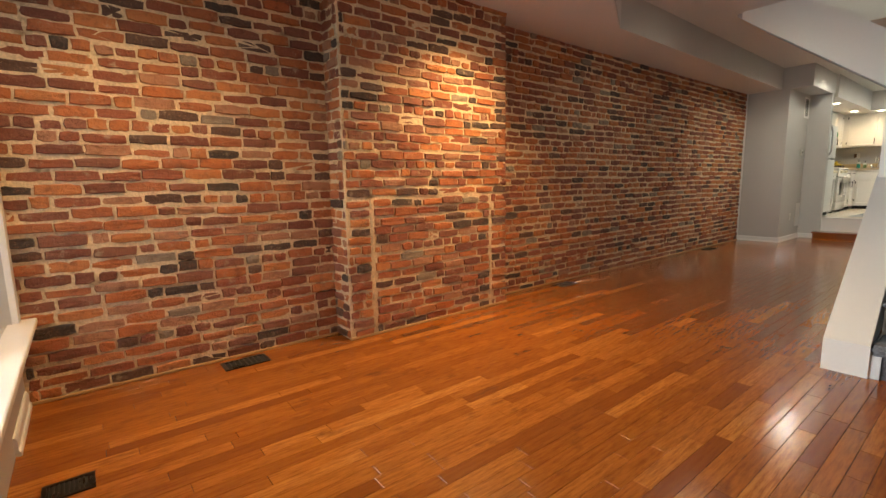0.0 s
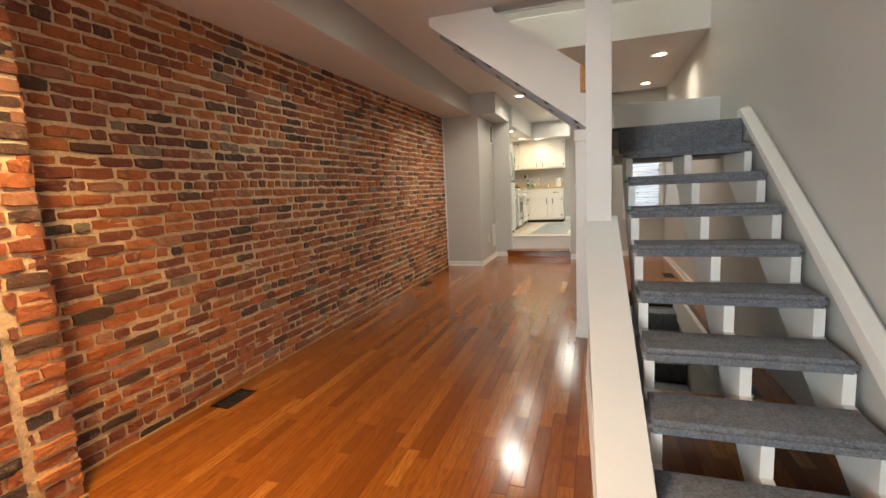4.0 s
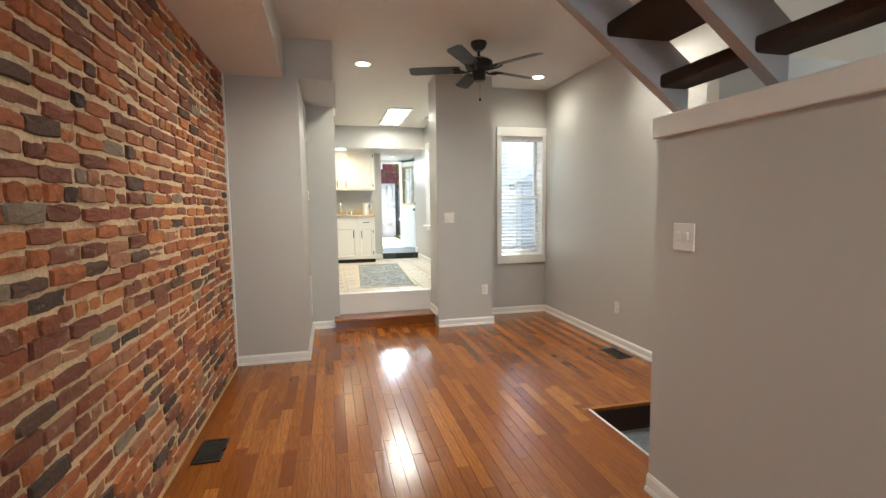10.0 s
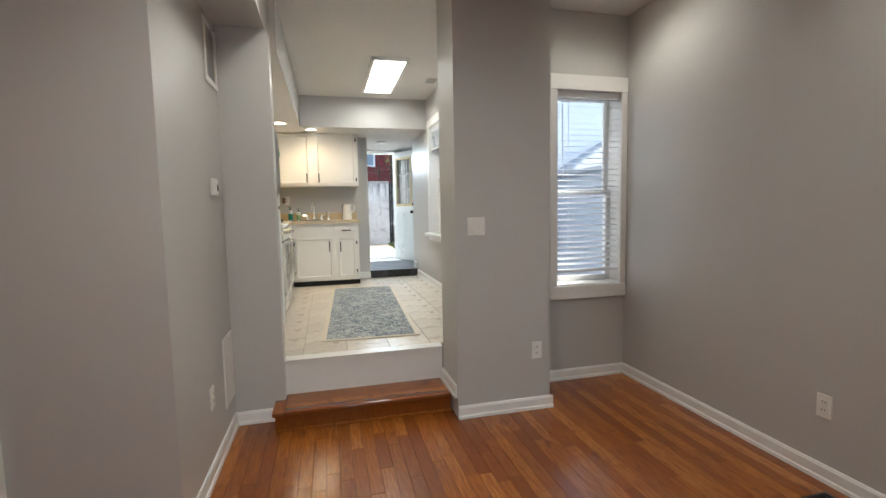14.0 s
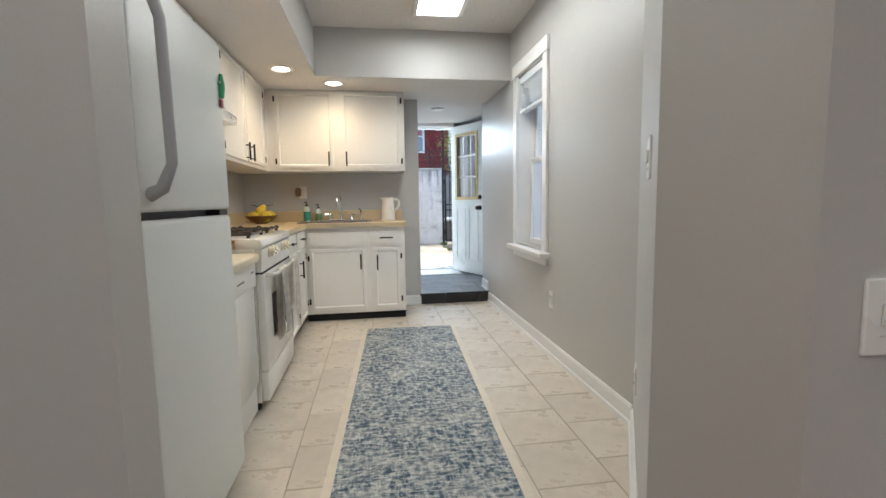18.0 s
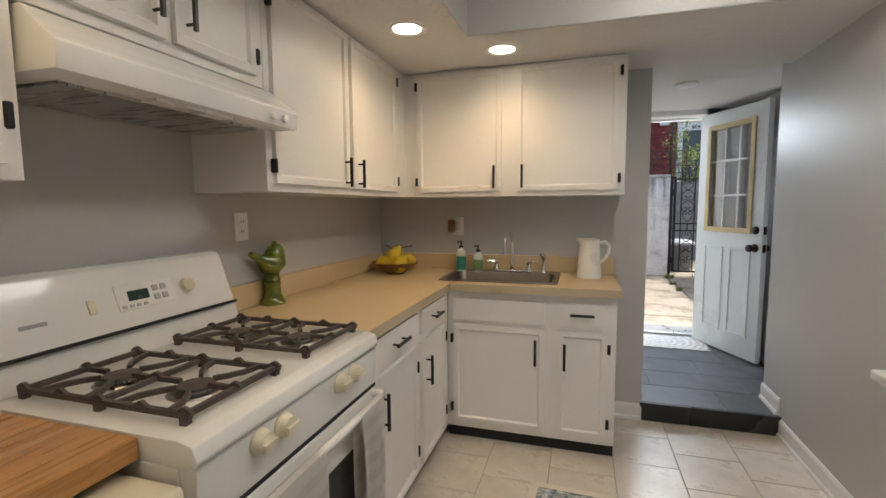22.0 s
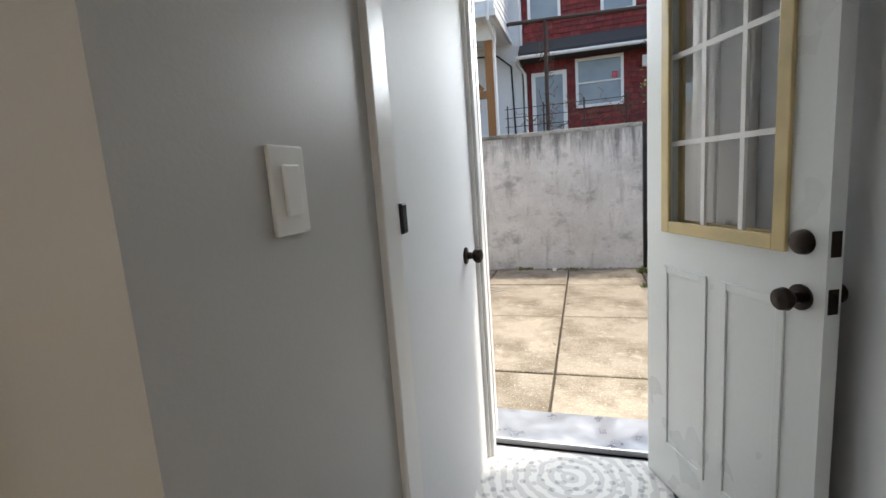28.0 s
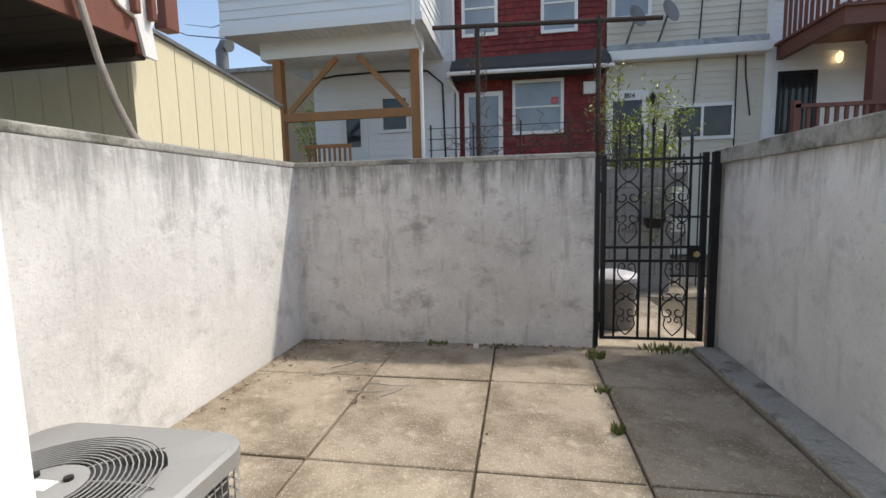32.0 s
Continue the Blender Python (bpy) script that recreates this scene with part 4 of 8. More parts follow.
# worktop in an L with the sink cut out
wt = thing("worktop", (0.8, 13.5, CT - 0.04), "beige laminate worktop in an L with an upstand", "countertop")
SX0, SX1, SY0, SY1 = 0.725, 1.355, 13.41, 13.84
bm = boxes((KL, 12.305, CT - 0.04, 0.80, 13.325, CT), (KL, 13.325, CT - 0.04, SX0, KB, CT), (SX0, 13.325, CT - 0.04, 1.69, SY0, CT), (SX1, SY0, CT - 0.04, 1.69, KB, CT), (SX0, SY1, CT - 0.04, SX1, KB, CT))
bmesh.ops.remove_doubles(bm, verts=bm.verts[:], dist=0.0005)
part("top", bm, LAMINATE, wt)
part("front_edge", boxes((0.80, 12.305, CT - 0.042, 0.803, 13.322, CT - 0.001), (0.803, 13.322, CT - 0.042, 1.692, 13.325, CT - 0.001), (1.69, 13.325, CT - 0.042, 1.693, KB, CT - 0.001)), surface("laminate_edge", (0.50, 0.41, 0.27), 0.35, 0.05), wt, "darker laminate edge")
part("upstand", boxes((KL, 12.305, CT, KL + 0.02, KB, CT + 0.105), (KL + 0.02, KB - 0.02, CT, 1.69, KB, CT + 0.105), bevel=0.003), LAMINATE, wt)

# sink and tap
sk = thing("kitchen_sink", (1.035, 13.63, CT), "brushed steel drop-in kitchen sink", "sink")
bm = bmesh.new()
def ring(x0, y0, x1, y1, z, r, n=5):
    out = []
    for cx, cy, a0 in ((x1 - r, y1 - r, 0), (x0 + r, y1 - r, 90), (x0 + r, y0 + r, 180), (x1 - r, y0 + r, 270)):
        for k in range(n + 1):
            a = radians(a0 + 90 * k / n)
            out.append(bm.verts.new((cx + r * math.cos(a), cy + r * math.sin(a), z)))
    return out
rings = [ring(SX0 - 0.02, SY0 - 0.015, SX1 + 0.02, SY1 + 0.03, CT + 0.001, 0.03), ring(SX0 - 0.018, SY0 - 0.013, SX1 + 0.018, SY1 + 0.028, CT + 0.006, 0.03), ring(SX0 + 0.012, SY0 + 0.012, SX1 - 0.012, SY1 - 0.065, CT + 0.005, 0.05),
         ring(SX0 + 0.016, SY0 + 0.016, SX1 - 0.016, SY1 - 0.069, CT - 0.004, 0.05), ring(SX0 + 0.035, SY0 + 0.035, SX1 - 0.035, SY1 - 0.088, CT - 0.155, 0.06), ring(SX0 + 0.07, SY0 + 0.07, SX1 - 0.07, SY1 - 0.12, CT - 0.17, 0.06)]
for a, b in zip(rings, rings[1:]):
    for k in range(len(a)):
        bm.faces.new((a[k], a[(k + 1) % len(a)], b[(k + 1) % len(a)], b[k]))
bm.faces.new(rings[-1])
bmesh.ops.recalc_face_normals(bm, faces=bm.faces[:])
part("basin", bm, BASIN, sk, smooth=True)
bm = bmesh.new()
turned(bm, [(0.0, -0.166), (0.04, -0.165), (0.043, -0.169)], (1.035, 13.61, CT), 20)
part("drain", bm, CHROME, sk, smooth=True)
tp = thing("kitchen_tap", (1.075, 13.81, CT + 0.005), "chrome gooseneck tap with two lever handles", "faucet")
bm = boxes((0.96, 13.785, CT + 0.005, 1.20, 13.835, CT + 0.022), bevel=0.008)
part("base_plate", bm, CHROME, tp, smooth=True)
bm = bmesh.new()
pts = [(1.075, 13.81, CT + 0.02), (1.075, 13.81, CT + 0.18)] + [(1.075 - 0.012 * (1 - math.cos(a)), 13.81 - 0.078 * (1 - math.cos(a)), CT + 0.18 + 0.078 * math.sin(a)) for a in [math.pi * k / 10 for k in range(1, 11)]]
pts += [(1.050, 13.652, CT + 0.135)]
tube(bm, pts, [0.016, 0.011] + [0.0105] * 10 + [0.013], 12)
part("spout", bm, CHROME, tp, smooth=True)
for x, d in ((0.975, -1), (1.178, 1)):
    bm = bmesh.new()
    turned(bm, [(0.020, 0.02), (0.016, 0.035), (0.012, 0.055), (0.014, 0.065), (0.008, 0.075), (0.0, 0.076)], (x, 13.81, CT), 16)
    tube(bm, [(x, 13.81, CT + 0.066), (x + d * 0.035, 13.80, CT + 0.074), (x + d * 0.06, 13.795, CT + 0.072)], [0.007, 0.006, 0.008], 8)
    part("lever", bm, CHROME, tp, smooth=True)
sp_ = thing("side_sprayer", (1.273, 13.815, CT + 0.005), "chrome side spray beside the tap", "faucet")
bm = bmesh.new()
turned(bm, [(0.02, 0.005), (0.018, 0.012), (0.013, 0.02), (0.011, 0.075), (0.014, 0.095)], (1.273, 13.815, CT), 16)
tube(bm, [(1.273, 13.815, CT + 0.09), (1.269, 13.805, CT + 0.115), (1.253, 13.79, CT + 0.12)], [0.014, 0.015, 0.011], 10)
part("spray_head", bm, CHROME, sp_, smooth=True)

# wall cabinets
def wall_unit(x0, y0, z0, x1, y1, z1, label):
    t = thing("wall_cabinet", ((x0 + x1) / 2, (y0 + y1) / 2, z0), label, "cabinet", "kitchen wall cabinets")
    part("body", boxes((x0, y0, z0, x1, y1, z1), bevel=0.002), CAB, t)
    return t


UB, UT = KZ + 1.385, 2.488
w1 = wall_unit(KL, 12.27, UB, 0.45, 13.57, UT, "white two-door wall cabinet on the long wall")
d = front(w1, "door", (0.45, 12.30, UB + 0.03), Y, X, 0.53, 0.685, False, ((-0.005, 0.06), (-0.005, 0.62)))
bar_handle(d, (0.468, 12.79, UB + 0.10), Zn, X, 0.13)
d = front(w1, "door", (0.45, 12.87, UB + 0.03), Y, X, 0.53, 0.685, False, ((0.54, 0.06), (0.54, 0.62)))
bar_handle(d, (0.468, 12.915, UB + 0.10), Zn, X, 0.13)
w2 = wall_unit(KL, 13.57, UB, 1.71, KB, UT, "white two-door wall cabinet above the sink")
d = front(w2, "door", (0.535, 13.57, UB + 0.03), X, -Y, 0.51, 0.685, False, ((-0.005, 0.06), (-0.005, 0.62)))
bar_handle(d, (1.005, 13.552, UB + 0.11), Zn, -Y, 0.13)
d = front(w2, "door", (1.13, 13.57, UB + 0.03), X, -Y, 0.54, 0.685, False, ((0.55, 0.06), (0.55, 0.62)))
bar_handle(d, (1.165, 13.552, UB + 0.11), Zn, -Y, 0.13)
w3 = wall_unit(KL, 11.55, KZ + 1.73, 0.45, 12.268, UT, "short white wall cabinet above the cooker hood")
d = front(w3, "door", (0.45, 11.58, KZ + 1.76), Y, X, 0.30, 0.34, False, ((-0.005, 0.06), (-0.005, 0.29)))
bar_handle(d, (0.468, 11.845, KZ + 1.86), Zn, X, 0.12)
d = front(w3, "door", (0.45, 11.91, KZ + 1.76), Y, X, 0.31, 0.34, False, ((0.315, 0.06), (0.315, 0.29)))
bar_handle(d, (0.468, 11.945, KZ + 1.86), Zn, X, 0.12)
w4 = wall_unit(KL, 11.06, UB, 0.45, 11.548, UT, "white wall cabinet between fridge and hood")
d = front(w4, "door", (0.45, 11.09, UB + 0.03), Y, X, 0.425, 0.685, False, ((0.43, 0.09), (0.43, 0.60)))

# cooker hood
hd = thing("cooker_hood", (0.33, 11.93, 1.98), "white under-cabinet cooker hood with a sloping front", "cooker hood")
bm = bmesh.new()
prism(bm, [(KL + 0.005, 11.56, 1.965), (0.54, 11.56, 1.965), (0.545, 11.56, 2.02), (0.51, 11.56, 2.045), (0.455, 11.56, 2.095), (KL + 0.005, 11.56, 2.098)], (0, 0.765, 0))
soften(bm, 0.004)
part("shell", bm, ENAMEL, hd, "", True)
part("filter", boxes((0.17, 11.62, 1.958, 0.45, 12.26, 1.966)), STEEL, hd, "dull metal grease filter")
part("light_lens", boxes((0.46, 11.80, 1.957, 0.51, 12.05, 1.965)), PLASTIC, hd)
for y in (12.19, 12.245):
    bm = bmesh.new()
    turned(bm, [(0.0, 0.012), (0.011, 0.011), (0.012, 0.0)], (0.543, y, 1.992), 14, "x")
    part("switch_knob", bm, PLASTIC, hd, smooth=True)

# gas stove
SY, SE = 11.535, 12.295
sv = thing("gas_stove", (0.48, 11.915, KZ), "white freestanding gas stove with four burners", "stove")
part("body", boxes((KL + 0.02, SY, KZ + 0.05, 0.80, SE, CT - 0.045), bevel=0.003), ENAMEL, sv)
bm = bmesh.new()
prism(bm, [(KL + 0.02, SY, CT - 0.045), (0.835, SY, CT - 0.045), (0.845, SY, CT - 0.03), (0.835, SY, CT), (0.80, SY, CT + 0.008), (KL + 0.02, SY, CT + 0.008)], (0, SE - SY, 0))
soften(bm, 0.004)
part("cooktop", bm, ENAMEL, sv, smooth=True)
bm = bmesh.new()
prism(bm, [(KL + 0.005, SY, CT), (0.285, SY, CT), (0.272, SY, CT + 0.075), (0.265, SY, CT + 0.085), (0.205, SY, CT + 0.255), (0.185, SY, CT + 0.265), (KL + 0.005, SY, CT + 0.265)], (0, SE - SY, 0))
soften(bm, 0.006, 3)
bg = part("backguard", bm, ENAMEL, sv, smooth=True)
part("shadow_gap", boxes((0.275, SY + 0.01, CT + 0.082, 0.284, SE - 0.01, CT + 0.09)), DARK, sv, "dark vent slot")
slope = Vector((-0.06, 0, 0.17)).normalized()
out = Vector((0.17, 0, 0.06)).normalized()
def on_guard(y, s, w, h, d, material, name, bevel=0.002):
    bm = bmesh.new()
    p = Vector((0.265, y, CT + 0.085)) + slope * s
    obox(bm, p, Y * w, slope * h, out * d)
    soften(bm, bevel)
    return part(name, bm, material, bg)
on_guard(11.87, 0.05, 0.19, 0.075, 0.003, PLASTIC, "control_panel")
on_guard(11.905, 0.075, 0.065, 0.03, 0.006, surface("dark_green_display", (0.02, 0.05, 0.04), 0.2), "display", 0.001)
PRINTED = surface("grey_button", (0.42, 0.42, 0.43), 0.5)
for k in range(4):
    on_guard(11.88 + 0.022 * k, 0.056, 0.014, 0.010, 0.005, PRINTED, "button")
    on_guard(11.985 + 0.028 * (k % 2), 0.065 + 0.028 * (k // 2), 0.02, 0.018, 0.006, PRINTED, "button")
on_guard(11.79, 0.06, 0.022, 0.04, 0.006, CREAM, "rocker_switch")
on_guard(11.63, 0.06, 0.06, 0.010, 0.001, surface("grey_print", (0.35, 0.35, 0.36), 0.5), "badge_bar", 0)
bm = bmesh.new()
turned(bm, [(0.024, 0.0), (0.022, 0.018), (0.0, 0.02)], (0, 0, 0), 20, "x")
bm.transform(Matrix.Translation(Vector((0.265, 12.11, CT + 0.085)) + slope * 0.09) @ Matrix.Rotation(-math.atan2(0.06, 0.17), 4, "Y"))
part("timer_knob", bm, CREAM, bg, smooth=True)
IRON = surface("cast_iron_grey", (0.075, 0.062, 0.056), 0.6, 0.25, 14.0, 0.2, 90, 0.3, 120)
for y0 in (SY + 0.055, SY + 0.46):
    y1 = y0 + 0.27
    bm = bmesh.new()
    z = CT + 0.030
    def flat_bar(pts, wide=0.0048, low=0.009, high=0.003):
        for p, q in zip(pts, pts[1:]):
            p, q = Vector((*p, 0)), Vector((*q, 0))
            d = q - p
            s = Vector((-d.y, d.x, 0)).normalized() * wide
            obox(bm, p - s - d * 0.03 + Vector((0, 0, z - low)), d * 1.06, 2 * s, (0, 0, low + high))
    for ring in (((0.315, y0), (0.765, y0)), ((0.315, y1), (0.765, y1)), ((0.315, y0), (0.315, y1)), ((0.765, y0), (0.765, y1)), ((0.54, y0 + 0.02), (0.54, y1 - 0.02))):
        flat_bar(ring, 0.006)
    cy = (y0 + y1) / 2
    for x0, x1 in ((0.315, 0.54), (0.54, 0.765)):
        cx = (x0 + x1) / 2
        for sx, sy in ((-1, -1), (1, -1), (-1, 1), (1, 1)):
            hx, hy = (x1 - x0) / 2, (y1 - y0) / 2
            flat_bar([(cx + sx * hx * 0.62, cy + sy * hy), (cx + sx * hx * 0.52, cy + sy * hy * 0.66), (cx + sx * hx * 0.34, cy + sy * hy * 0.42), (cx + sx * hx * 0.16, cy + sy * hy * 0.26)])
        for ex in (x0, x1):
            flat_bar([(ex, cy), (ex + (cx - ex) * 0.62, cy)])
    for x in (0.315, 0.43, 0.54, 0.655, 0.765):
        for y in (y0, cy, y1):
            if y == cy and x in (0.43, 0.655):
                continue
            prism(bm, [(x - 0.020, y - 0.0045, z + 0.002), (x + 0.020, y - 0.0045, z + 0.002), (x + 0.004, y - 0.0045, z + 0.013), (x - 0.004, y - 0.0045, z + 0.013)], (0, 0.009, 0))
    for x in (0.315, 0.54, 0.765):
        for y in (y0, y1):
            box(bm, x - 0.008, y - 0.008, CT + 0.006, x + 0.008, y + 0.008, z - 0.005)
    part("grate", bm, IRON, sv, "dark cast iron pan grate")
    for cx in (0.43, 0.655):
        cy = (y0 + y1) / 2
        bm = bmesh.new()
        turned(bm, [(0.062, 0.008), (0.058, 0.012), (0.036, 0.013), (0.034, 0.018), (0.0, 0.018)], (cx, cy, CT), 24)
        burner = part("burner", bm, STEEL, sv, "dull steel burner ring", True)
        bm = bmesh.new()
        turned(bm, [(0.036, 0.0175), (0.042, 0.020), (0.040, 0.026), (0.0, 0.028)], (cx, cy, CT), 24)
        part("burner_cap", bm, IRON, burner, "dark iron cap", True)
bm = bmesh.new()
prism(bm, [(0.80, SY + 0.005, CT - 0.048), (0.838, SY + 0.005, CT - 0.048), (0.832, SY + 0.005, CT - 0.165), (0.80, SY + 0.005, CT - 0.165)], (0, SE - SY - 0.01, 0))
cp = part("control_panel", bm, ENAMEL, sv)
for y in (11.705, 11.785, 12.045, 12.125):
    bm = bmesh.new()
    turned(bm, [(0.030, 0.0), (0.030, 0.006), (0.025, 0.012), (0.023, 0.028), (0.0, 0.030)], (0.836, y, CT - 0.075), 22, "x")
    box(bm, 0.86, y - 0.022, CT - 0.080, 0.872, y + 0.022, CT - 0.070)
    part("burner_knob", bm, CREAM, cp, "cream burner knob", True)
od = part("oven_door", boxes((0.80, SY + 0.008, KZ + 0.22, 0.842, SE - 0.008, CT - 0.175), bevel=0.006), ENAMEL, sv, smooth=True)
part("oven_window", boxes((0.842, SY + 0.16, KZ + 0.36, 0.844, SE - 0.16, KZ + 0.60)), surface("dark_oven_glass", (0.03, 0.03, 0.032), 0.08), od, "dark glass window")
part("door_vent", boxes((0.80, SY + 0.01, CT - 0.176, 0.835, SE - 0.01, CT - 0.166)), DARK, sv, "dark gap above the oven door")
bm = bmesh.new()
tube(bm, [(0.842, SY + 0.05, CT - 0.183), (0.875, SY + 0.05, CT - 0.183), (0.885, SY + 0.07, CT - 0.183), (0.885, SE - 0.07, CT - 0.183), (0.875, SE - 0.05, CT - 0.183), (0.842, SE - 0.05, CT - 0.183)], 0.013, 10)
part("oven_handle", bm, ENAMEL, od, smooth=True)
part("drawer", boxes((0.80, SY + 0.008, KZ + 0.055, 0.838, SE - 0.008, KZ + 0.21), bevel=0.008), ENAMEL, sv, smooth=True)
for x in (0.2, 0.76):
    for y in (SY + 0.05, SE - 0.05):
        part("foot", boxes((x - 0.02, y - 0.02, KZ, x + 0.02, y + 0.02, KZ + 0.052)), DARK, sv)

# towels over the oven handle
def towel_mat():
    m, nt, bsdf = nodes_of("striped_tea_towel")
    wave = nt.nodes.new("ShaderNodeTexWave")
    tc = nt.nodes.new("ShaderNodeTexCoord")
    wave.wave_type, wave.bands_direction = "BANDS", "Z"
    wave.inputs["Scale"].default_value, wave.inputs["Distortion"].default_value = 5.5, 1.2
    nt.links.new(tc.outputs["Object"], wave.inputs["Vector"])
    nt.links.new(ramp(nt, wave.outputs[0], [(0.40, (0.86, 0.83, 0.78)), (0.7, (0.79, 0.76, 0.71))]).outputs[0], bsdf.inputs["Base Color"])
    bsdf.inputs["Roughness"].default_value = 0.95
    bumped(nt, bsdf, noise_node(nt, 220.0, 3.0, 0.6).outputs[0], 0.35, 0.003)
    return m


TOWEL = towel_mat()
def towel(y0, y1, drop_front, drop_back, seed):
    rng = random.Random(seed)
    t = thing("tea_towel", (0.89, (y0 + y1) / 2, CT - 0.19), "pale striped tea towel folded over the oven handle", "towel", "tea towels")
    bm = bmesh.new()
    n, grid = 14, []
    prof = [(0.868 - 0.002, -drop_back), (0.868, -0.02), (0.875, 0.008), (0.886, 0.016), (0.897, 0.008), (0.902, -0.02), (0.902, -drop_front * 0.4), (0.905, -drop_front * 0.75), (0.906, -drop_front)]
    ph = rng.uniform(0, 6)
    for i in range(n + 1):
        f = i / n
        row = []
        for k, (x, h) in enumerate(prof):
            sag = 0.0 if -0.03 < h else 1.0
            row.append(bm.verts.new((x + sag * 0.007 * math.sin(f * 9 + ph) * (1 if k > 4 else -0.4), y0 + (y1 - y0) * (f + sag * 0.04 * math.sin(k + ph)) - 0.02 * sag * h, CT - 0.183 + h + (0.006 * math.sin(f * 5 + ph) if k in (0, len(prof) - 1) else 0))))
        grid.append(row)
    for a, b in zip(grid, grid[1:]):
        for k in range(len(prof) - 1):
            bm.faces.new((a[k], a[k + 1], b[k + 1], b[k]))
    bmesh.ops.solidify(bm, geom=bm.faces[:], thickness=0.004)
    part("cloth", bm, TOWEL, t, smooth=True)


towel(11.69, 11.87, 0.36, 0.40, 4)
towel(12.06, 12.21, 0.34, 0.30, 9)

# dishwasher with a butcher block top
dw = thing("dishwasher", (0.5, 11.29, KZ), "white portable dishwasher with a control strip", "dishwasher")
part("body", boxes((KL + 0.02, 10.975, KZ + 0.02, 0.745, 11.52, CT - 0.105), bevel=0.004), ENAMEL, dw)
part("top_rim", boxes((0.62, 10.97, CT - 0.108, 0.83, 11.525, CT - 0.062), bevel=0.014, segments=3), CREAM, dw, "cream top rim", True)
part("control_strip", boxes((0.745, 10.98, CT - 0.225, 0.81, 11.515, CT - 0.108), bevel=0.006), PLASTIC, dw)
part("door", boxes((0.745, 10.98, KZ + 0.17, 0.797, 11.515, CT - 0.231), bevel=0.005), ENAMEL, dw, smooth=True)
part("kick_plate", boxes((0.725, 10.98, KZ + 0.02, 0.783, 11.515, KZ + 0.16), bevel=0.005), ENAMEL, dw)
PRINT = surface("grey_print_marks", (0.25, 0.25, 0.27), 0.5)
for k in range(5):
    part("button", boxes((0.81, 11.20 + k * 0.022, CT - 0.175, 0.813, 11.212 + k * 0.022, CT - 0.167)), PRINT, dw)
part("button", boxes((0.81, 11.01, CT - 0.20, 0.813, 11.08, CT - 0.155)), PRINT, dw)
part("badge_bar", boxes((0.81, 11.43, CT - 0.155, 0.8115, 11.47, CT - 0.147)), PRINT, dw)
bb = thing("butcher_block", (0.43, 11.29, CT - 0.035), "varnished butcher block board beside the stove", "countertop")
for k in range(9):
    x0 = KL + 0.005 + k * 0.0645
    part("stave", boxes((x0, 10.965, CT - 0.037, x0 + 0.0635, 11.53, CT + 0.006), bevel=0.002), WOOD, bb)
wall("trim_block_packer", (KL, 10.98, CT - 0.105, 0.61, 11.52, CT - 0.037), material=DARK)

# refrigerator
FY0, FY1 = 10.285, 10.955
fr = thing("refrigerator", (0.5, 10.67, KZ), "white top-freezer refrigerator with textured doors", "refrigerator")
part("body", boxes((KL + 0.01, FY0 + 0.005, KZ + 0.03, 0.80, FY1 - 0.005, 2.035), bevel=0.006), FRIDGE, fr)
part("gasket", boxes((0.80, FY0 + 0.02, KZ + 0.08, 0.812, FY1 - 0.02, 2.02)), surface("grey_gasket", (0.25, 0.25, 0.26), 0.7), fr, "grey door gasket")
fd = part("freezer_door", boxes((0.812, FY0, 1.442, 0.875, FY1, 2.035), bevel=0.014, segments=3), FRIDGE, fr, smooth=True)
ld_ = part("fridge_door", boxes((0.812, FY0, KZ + 0.07, 0.875, FY1, 1.420), bevel=0.014, segments=3), FRIDGE, fr, smooth=True)
part("kick_grille", boxes((0.80, FY0 + 0.01, KZ + 0.005, 0.83, FY1 - 0.01, KZ + 0.065)), DARK, fr)
bm = bmesh.new()
tube(bm, [(0.872, FY0 + 0.05, 2.02), (0.90, FY0 + 0.055, 2.0), (0.925, FY0 + 0.06, 1.90), (0.928, FY0 + 0.062, 1.56), (0.905, FY0 + 0.055, 1.50), (0.872, FY0 + 0.05, 1.482)], [0.018, 0.016, 0.013, 0.013, 0.016, 0.018], 10)
part("handle", bm, surface("grey_handle_plastic", (0.36, 0.37, 0.38), 0.35, 0.04), fd, "grey door handle", True)
part("hinge_cover", boxes((0.82, FY1 - 0.10, 1.421, 0.868, FY1 - 0.01, 1.441), bevel=0.003), BLACK, fr, "dark middle hinge")
mg = thing("fridge_magnet", (0.877, 10.92, 1.87), "green and red flat fridge magnet figure", "magnet")
bm = bmesh.new()
tube(bm, [(0.880, 10.925, 1.925), (0.880, 10.92, 1.88), (0.880, 10.915, 1.84)], [0.006, 0.014, 0.010], 8)
for s in (-1, 1):
    tube(bm, [(0.880, 10.92, 1.90), (0.880, 10.92 + s * 0.025, 1.885)], 0.004, 6)
part("figure", bm, surface("green_enamel", (0.02, 0.30, 0.12), 0.3), mg, smooth=True)
part("heart", boxes((0.876, 10.90, 1.805, 0.884, 10.93, 1.835), bevel=0.006), surface("dark_red_enamel", (0.28, 0.03, 0.05), 0.3), mg)

